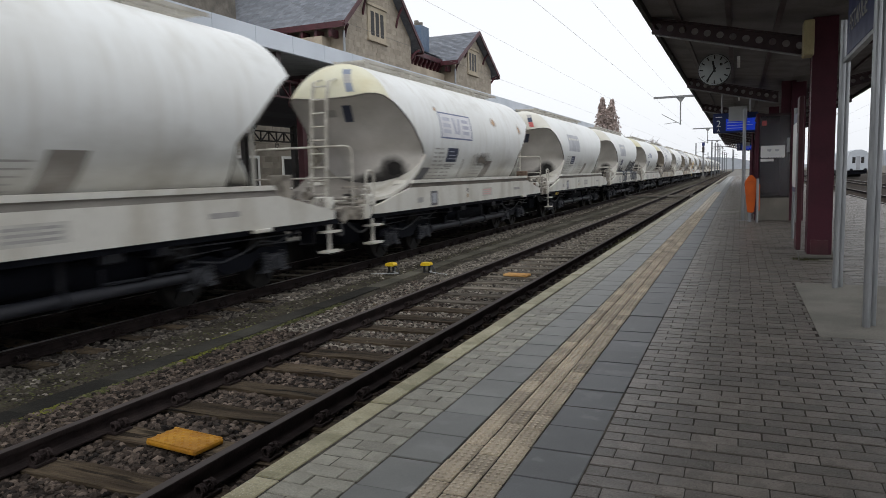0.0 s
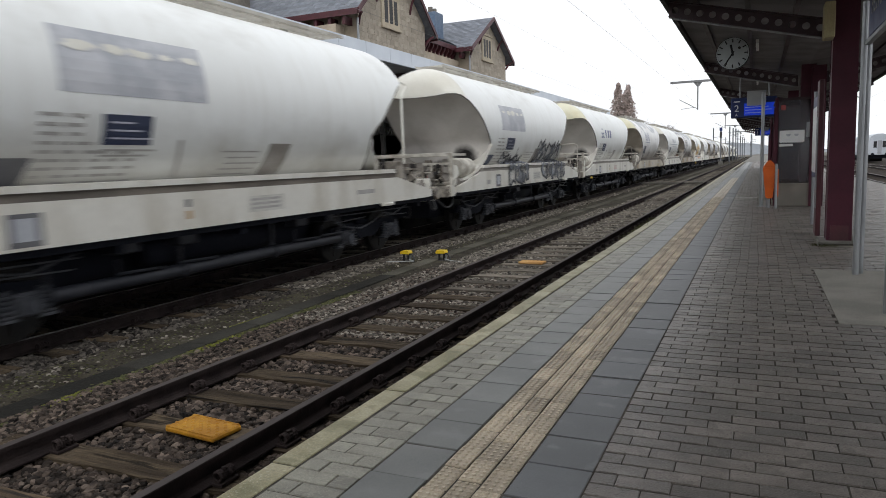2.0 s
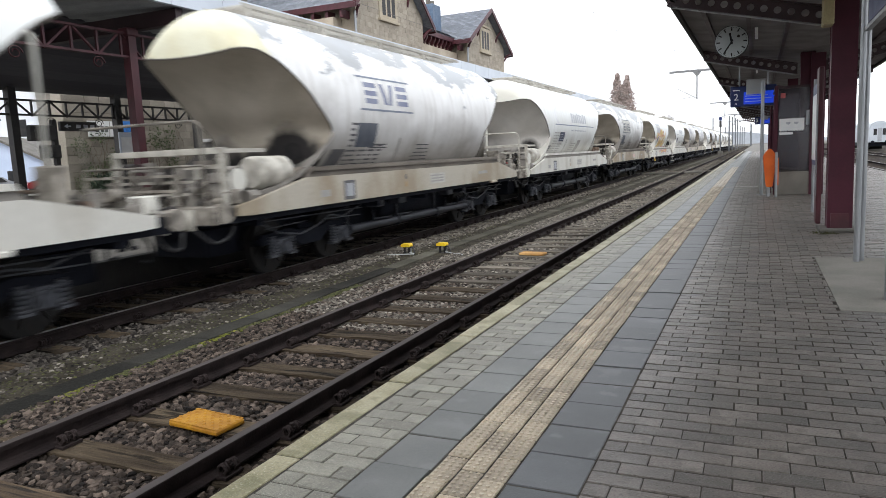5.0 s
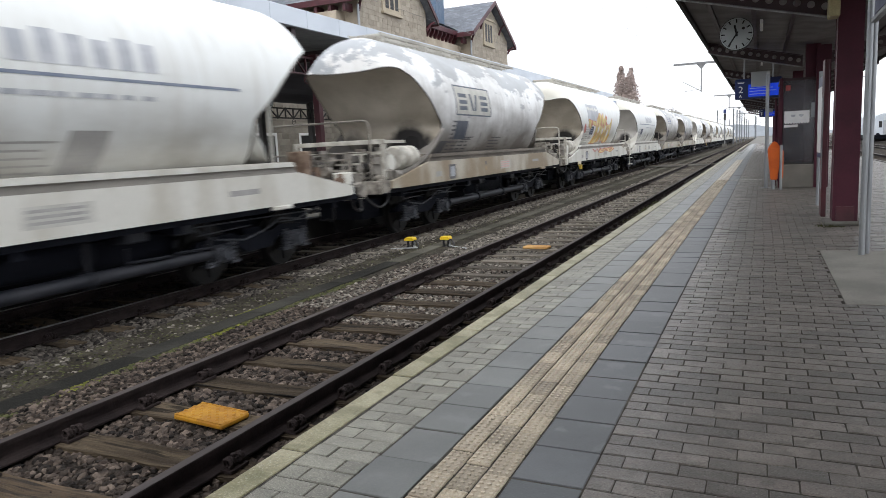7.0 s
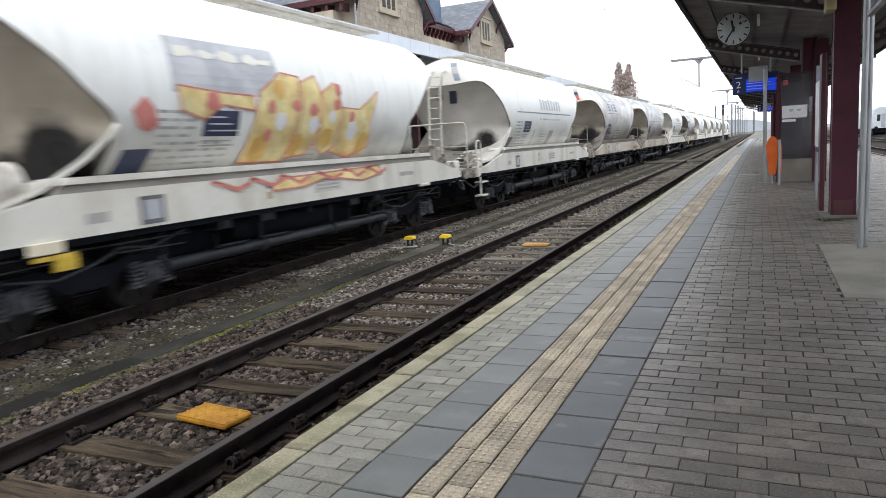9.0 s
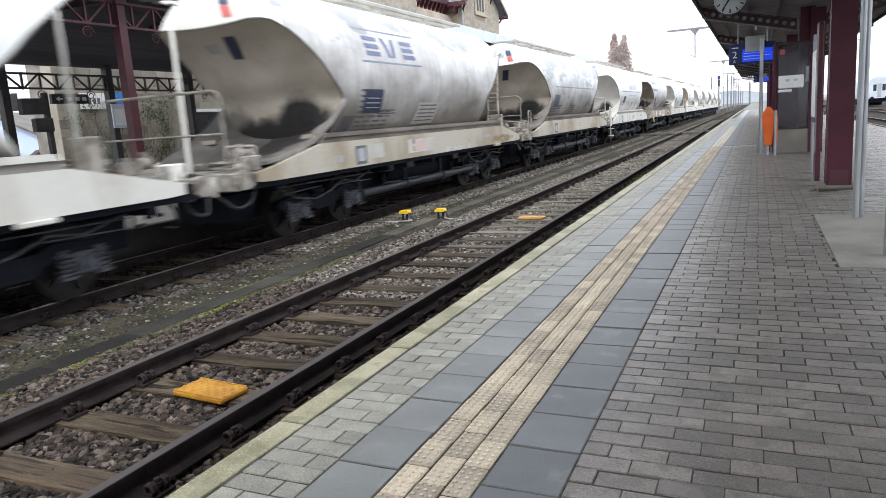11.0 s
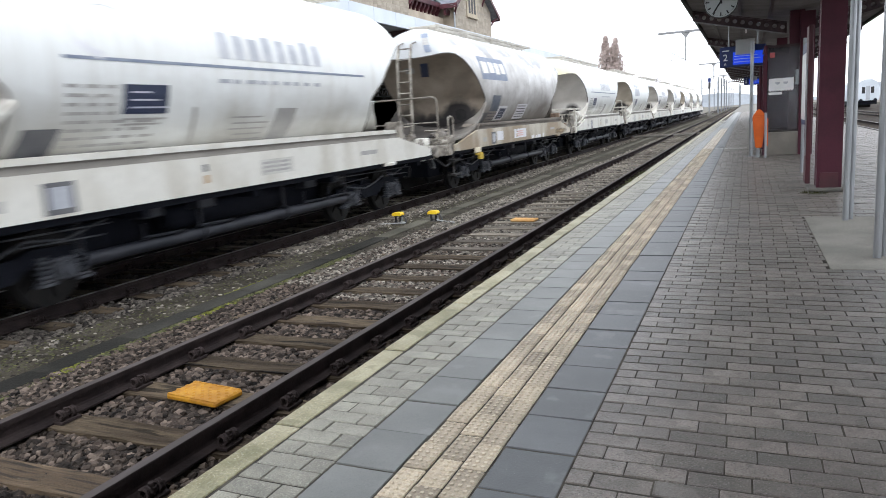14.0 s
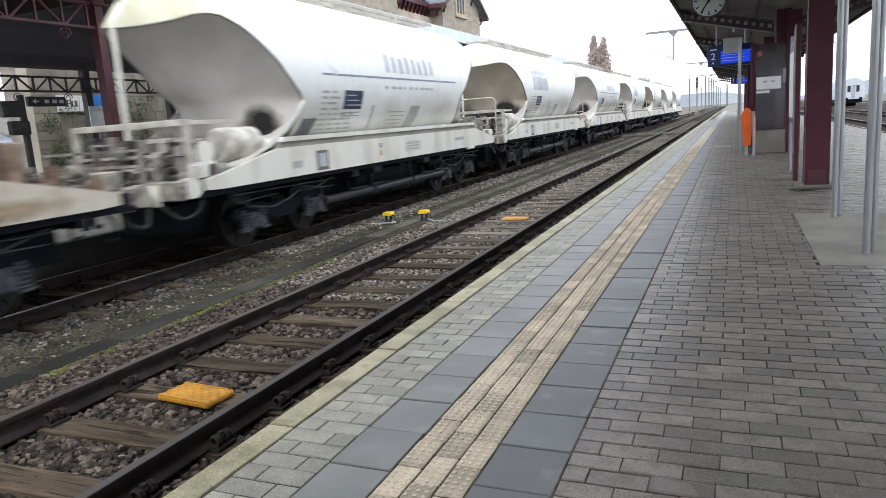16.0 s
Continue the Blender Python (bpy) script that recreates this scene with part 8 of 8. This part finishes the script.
# doors and boards on the ground floor wall
for y in (24.0, 27.2, 31.0):
    d_ = thing("station_door", "white-framed glazed station door, closed", "door", (-21.98, y, 0), group="station doors")
    part("door_frame", box(0.0, 0.08, -0.95, -0.85, 0, 2.7), M_WHITE, d_)
    part("door_frame", box(0.0, 0.08, 0.85, 0.95, 0, 2.7), M_WHITE, d_)
    part("door_frame", box(0.0, 0.08, -0.85, 0.85, 2.58, 2.7), M_WHITE, d_)
    part("pane", box(0.01, 0.04, -0.83, -0.02, 0.1, 2.55), M_WINDOW, d_)
    part("pane", box(0.01, 0.04, 0.02, 0.83, 0.1, 2.55), M_WINDOW, d_)
    part("mid_rail", box(0.03, 0.07, -0.85, 0.85, 1.0, 1.1), M_WHITE, d_)
ad = thing("wall_banner", "white and blue advertising banner on the wall", "banner", (-21.95, 18.55, 3.04))
part("banner_white", box(0, 0.04, -0.85, 0.35, -0.28, 0.28), M_WHITE, ad)
part("banner_blue", box(0, 0.04, 0.35, 1.25, -0.34, 0.3), mat("banner_blue", (0.05, 0.22, 0.62), (0.04, 0.17, 0.5), rough=0.5, bump=0), ad)
for y0, y1 in ((-0.55, -0.4), (-0.32, -0.2), (-0.14, -0.02)):
    part("logo_block", box(0.04, 0.045, y0, y1, -0.12, 0.1), M_DEC_DARK, ad)
nb = thing("notice_board", "pale notice board fixed to a column", "notice board", (-18.892, 16.6, 2.35))
part("board", box(0, 0.05, -0.28, 0.28, -0.38, 0.38, bevel=0.01), M_FASCIA, nb)
part("sheet", box(0.05, 0.055, -0.22, 0.22, -0.3, 0.22), M_WHITE, nb)
ds = thing("direction_sign", "dark hanging direction sign under the lattice girder", "sign", (-18.9, 14.9, 2.88))
part("sign_case", box(-0.06, 0.06, -0.62, 0.62, -0.14, 0.14, bevel=0.01), M_DARKSTEEL, ds)
part("arrow", prism([(-0.5, 0.0), (-0.38, 0.07), (-0.38, 0.02), (-0.28, 0.02), (-0.28, -0.02), (-0.38, -0.02), (-0.38, -0.07)], "x", 0.06, 0.064), M_DEC_GREY, ds)
for y in (-0.1, 0.15, 0.38):
    part("text_bar", box(0.06, 0.064, y, y + 0.15, -0.05, 0.05), M_DEC_GREY, ds)
pc = thing("information_post", "dark post carrying two small monitors", "display", (-17.0, 12.5, 0))
part("post", box(-0.06, 0.06, 0.1, 0.22, 0, 2.9), M_DARKSTEEL, pc)
part("monitor", box(-0.1, 0.1, -0.55, 0.15, 2.35, 2.75, bevel=0.02), M_DARKSTEEL, pc)
part("monitor", box(-0.1, 0.1, -0.25, 0.25, 1.9, 2.25, bevel=0.02), M_DARKSTEEL, pc)
hanging_clock((-18.5, 23.1, 3.74), turn=40, drop=1.66)


def leaf_cloud(name, centres, count, size, material, parent, seed, squash=1.0):
    r = np.random.RandomState(seed)
    v, f = [], []
    for _ in range(count):
        cx, cy, cz, rad, hgt = centres[r.randint(len(centres))]
        d = r.normal(size=3)
        d /= np.linalg.norm(d)
        q = r.rand() ** 0.4
        p = np.array([cx + d[0] * rad * q, cy + d[1] * rad * q, cz + d[2] * hgt * q])
        a, b = r.normal(size=3), r.normal(size=3)
        a *= size * (0.5 + r.rand()) / np.linalg.norm(a)
        b -= a * (a @ b) / (a @ a)
        b *= size * squash * (0.4 + .5 * r.rand()) / np.linalg.norm(b)
        k = len(v)
        v += [tuple(p - a), tuple(p + b * .8), tuple(p + a), tuple(p - b * .8)]
        f.append((k, k + 1, k + 2, k + 3))
    return mesh_from(name, v, f, material, parent)


cl = thing("climbing_plant", "straggling half-bare climber on the sandstone wall", "climber", (-21.9, 19.0, 0))
bm = bmesh.new()
r5 = random.Random(8)
for i in range(46):
    y, z = r5.uniform(-2.0, 2.6), 0.0
    pts = [(r5.uniform(0, .08), y, z)]
    top = r5.uniform(1.4, 3.3)
    while z < top:
        y += r5.uniform(-.16, .16)
        z += r5.uniform(.2, .36)
        pts.append((r5.uniform(0.02, .2), y, z))
    tube(pts, 0.006, bm, 4)
part("stem_mesh", bm, M_BARK, cl)
leaf_cloud("foliage", [(0.1, r5.uniform(-1.9, 2.4), r5.uniform(.5, 3.0), 0.3, 0.4) for _ in range(30)], 2800, 0.045, M_LEAF, cl, 12)
hd = thing("conifer_shrub", "dense dark conifer shrub by the wall", "shrub", (-20.9, 17.8, 0))
part("trunk", tube([(0, 0, 0), (0, 0, 0.8)], 0.06, None, 6), M_BARK, hd)
leaf_cloud("crown", [(0, r5.uniform(-.6, .6), r5.uniform(.4, 1.1), 0.5, 0.45) for _ in range(7)], 3200, 0.05, M_HEDGE, hd, 13)

# beyond the station's near end
hs = thing("small_house", "low pale-blue gabled house with a grey roof", "house", (-62, 42, 0), turn=32)
part("wall", prism([(-4.0, 0), (4.0, 0), (4.0, 2.6), (0, 4.7), (-4.0, 2.6)], "y", -3, 6), M_HOUSE, hs)
for s in (-1, 1):
    part("roof_slope", prism([(s * 4.5, 2.35), (0, 4.72), (0, 4.95), (s * 4.5, 2.55)], "y", -3.4, 6.4), M_CONC, hs)
part("window", box(-1.4, -0.4, -3.06, -2.99, 0.9, 1.9), M_WINDOW, hs)
part("window", box(0.8, 1.8, -3.06, -2.99, 0.9, 1.9), M_WINDOW, hs)
wb = thing("white_block", "tall white rendered block behind the forecourt", "building", (-78, 62, 0), turn=40)
part("wall", box(-9, 6, -4, 4, -0.1, 13), M_WHITEWALL, wb)
for i in range(3):
    part("window", box(-6 + i * 4, -4.8 + i * 4, -4.06, -3.98, 6, 8), M_WINDOW, wb)


def parked_car(at, turn, paint, label):
    t = thing("parked_car", label, "car", at, turn=turn, group="parked cars")
    body = [(-2.0, 0.35), (-2.05, 0.7), (-1.9, 0.85), (-1.0, 0.93), (-0.45, 1.38), (0.95, 1.42), (1.6, 0.98), (1.98, 0.9), (2.02, 0.4)]
    bm = prism(body, "y", -0.8, 0.8)
    bmesh.ops.bevel(bm, geom=list(bm.edges), offset=0.05, segments=2, affect="EDGES")
    part("body", bm, paint, t, smooth=True)
    for s in (-1, 1):
        part("side_window", prism([(-0.85, 0.95), (-0.4, 1.32), (0.9, 1.35), (1.3, 0.98)], "y", s * 0.795, s * 0.815), M_WINDOW, t)
        for x in (-1.25, 1.3):
            wh = part("wheel", disc((x, s * 0.76, 0.31), "y", 0.31, 0.2, None, 18), M_BLACK, t)
            part("rim", disc((x, s * 0.865, 0.31), "y", 0.19, 0.02, None, 14), M_GALV, wh)
    part("windscreen", prism([(-1.02, 0.95), (-0.5, 1.36), (-0.47, 1.33), (-0.98, 0.92)], "y", -0.7, 0.7), M_WINDOW, t)
    part("headlight", box(-2.07, -2.0, -0.72, -0.4, 0.6, 0.74), M_WHITE, t)
    part("headlight", box(-2.07, -2.0, 0.4, 0.72, 0.6, 0.74), M_WHITE, t)
    return t


parked_car((-55, 40.4, 0), 70, M_CARRED, "small red car parked beyond the station")
parked_car((-58, 37.0, 0), 60, M_CARGREY, "grey car parked beside the red one")

# ---------------------------------------------------------------- trees and distance


def poplar(at, lobes, h, count, label):
    t = thing("poplar_tree", label, "tree", at)
    bm = bmesh.new()
    for lx, lh in lobes:
        tube([(lx * .4, 0, 0), (lx * .8, 0, h * .4), (lx, 0, h * lh)], [0.35, 0.2, 0.04], bm, 7)
        for i in range(26):
            z = h * lh * (0.22 + 0.03 * i)
            a = i * 2.4
            q = 1.3 * (1 - i / 34)
            tube([(lx * .9, 0, z), (lx + q * math.cos(a), q * math.sin(a), z + 1.3)], 0.05, bm, 4)
    part("trunk", bm, M_BARK, t)
    cs = []
    for lx, lh in lobes:
        for i in range(14):
            u = i / 13
            cs.append((lx + rng.uniform(-.2, .2), rng.uniform(-.3, .3), h * lh * (0.18 + 0.80 * u), 2.1 * math.sin(math.pi * (0.22 + 0.74 * u)) + 0.2, h * 0.05))
    leaf_cloud("crown", cs, count, 0.26, M_RUSTLEAF, t, 21)
    return t


poplar((-26.0, 150, -0.5), ((-0.95, 1.0), (0.95, 0.97)), 16.9, 9000, "tall russet poplar with two narrow leafy crowns")
for i, (x, y, h) in enumerate(((-29, 205, 12.0), (-34, 212, 12.5), (-25, 222, 11.5))):
    t = thing("bare_tree", "bare grey winter tree beyond the tracks", "tree", (x, y, -0.5), group="bare trees")
    bm = tube([(0, 0, 0), (0, 0, h * .5), (0.2, 0, h * .9)], [0.3, 0.18, 0.03], None, 6)
    for j in range(24):
        z = h * (0.35 + 0.022 * j)
        a = j * 2.4
        tube([(0, 0, z), (2.0 * math.cos(a), 2.0 * math.sin(a), z + 1.6), (2.7 * math.cos(a + .2), 2.7 * math.sin(a + .2), z + 2.6)], [0.07, 0.04, 0.015], bm, 4)
    part("trunk", bm, M_TWIG, t)
    leaf_cloud("crown", [(0, 0, h * .72, 3.0, h * .26)], 1400, 0.45, M_TWIG, t, 30 + i, 0.12)
hill = bmesh.new()
prevv = None
for i in range(61):
    x = -700 + i * 24
    hh = 14 + 9 * math.sin(i * 0.35) + 5 * math.sin(i * 0.9 + 1)
    cur = [hill.verts.new((x, 900, -1)), hill.verts.new((x, 930, max(3, hh)))]
    if prevv:
        hill.faces.new((prevv[0], cur[0], cur[1], prevv[1]))
    prevv = cur
hl = part("backdrop_hills", hill, mat("hazy_hill", (0.225, 0.24, 0.26), (0.175, 0.19, 0.21), rough=1, scale=0.02, fine=0.2, bump=0))
tagged(hl, "low hazy wooded hills on the horizon", "hills", kind="structure")


# weeds in the joints
wr = random.Random(31)
spots = [(-2.44, 13.6 + 0.5 * i + wr.uniform(-.2, .2), 0.0, 0.10, 0.035) for i in range(9)] + [(0.70 + 0.06 * i, 12.5 + wr.uniform(-.1, .1), 0.0, 0.07, 0.03) for i in range(6)]
wd = leaf_cloud("weed_tufts", spots, 500, 0.018, M_MOSS, None, 44)
tagged(wd, "low green weeds in the paving joints", "weeds", kind="stuff")

# ---------------------------------------------------------------- what moves


def train_y(t):
    """Place along the line of the middle of wagon 0 at t seconds."""
    drift = np.interp(t, [0, 1, 2, 3, 4, 5, 7.5, 9, 13, 14.5, 16], [0.26, 0.14, -0.05, -0.12, -0.2, -0.11, -0.14, 0.16, 0.3, 0.0, -0.23])
    return 15.035 + drift + 3.7 - 12.547 * t + 0.0352 * t * t


def motions():
    times = [0.5 * i for i in range(33)]
    for k, w in WAGONS.items():
        walk(w, [(t, pose(TRACK_2, train_y(t) + k * PITCH, RAIL_Z)) for t in times])
    steps = [i / 30 for i in range(481)]
    first = {}
    for w in WAGONS.values():
        for b in w.children:
            if not b.name.startswith("bogie"):
                continue
            for o in b.children:
                if not o.name.startswith("wheelset"):
                    continue
                y = round(o.location.y, 2)
                if y not in first:
                    walk(o, [(t, pose(0, y, 0.46, math.degrees((train_y(0) - train_y(t)) / 0.46))) for t in steps])
                    first[y] = o.animation_data
                else:
                    o.rotation_mode = "QUATERNION"
                    o.animation_data_create()
                    o.animation_data.action = first[y].action
                    o.animation_data.action_slot = first[y].action_slot


motions()
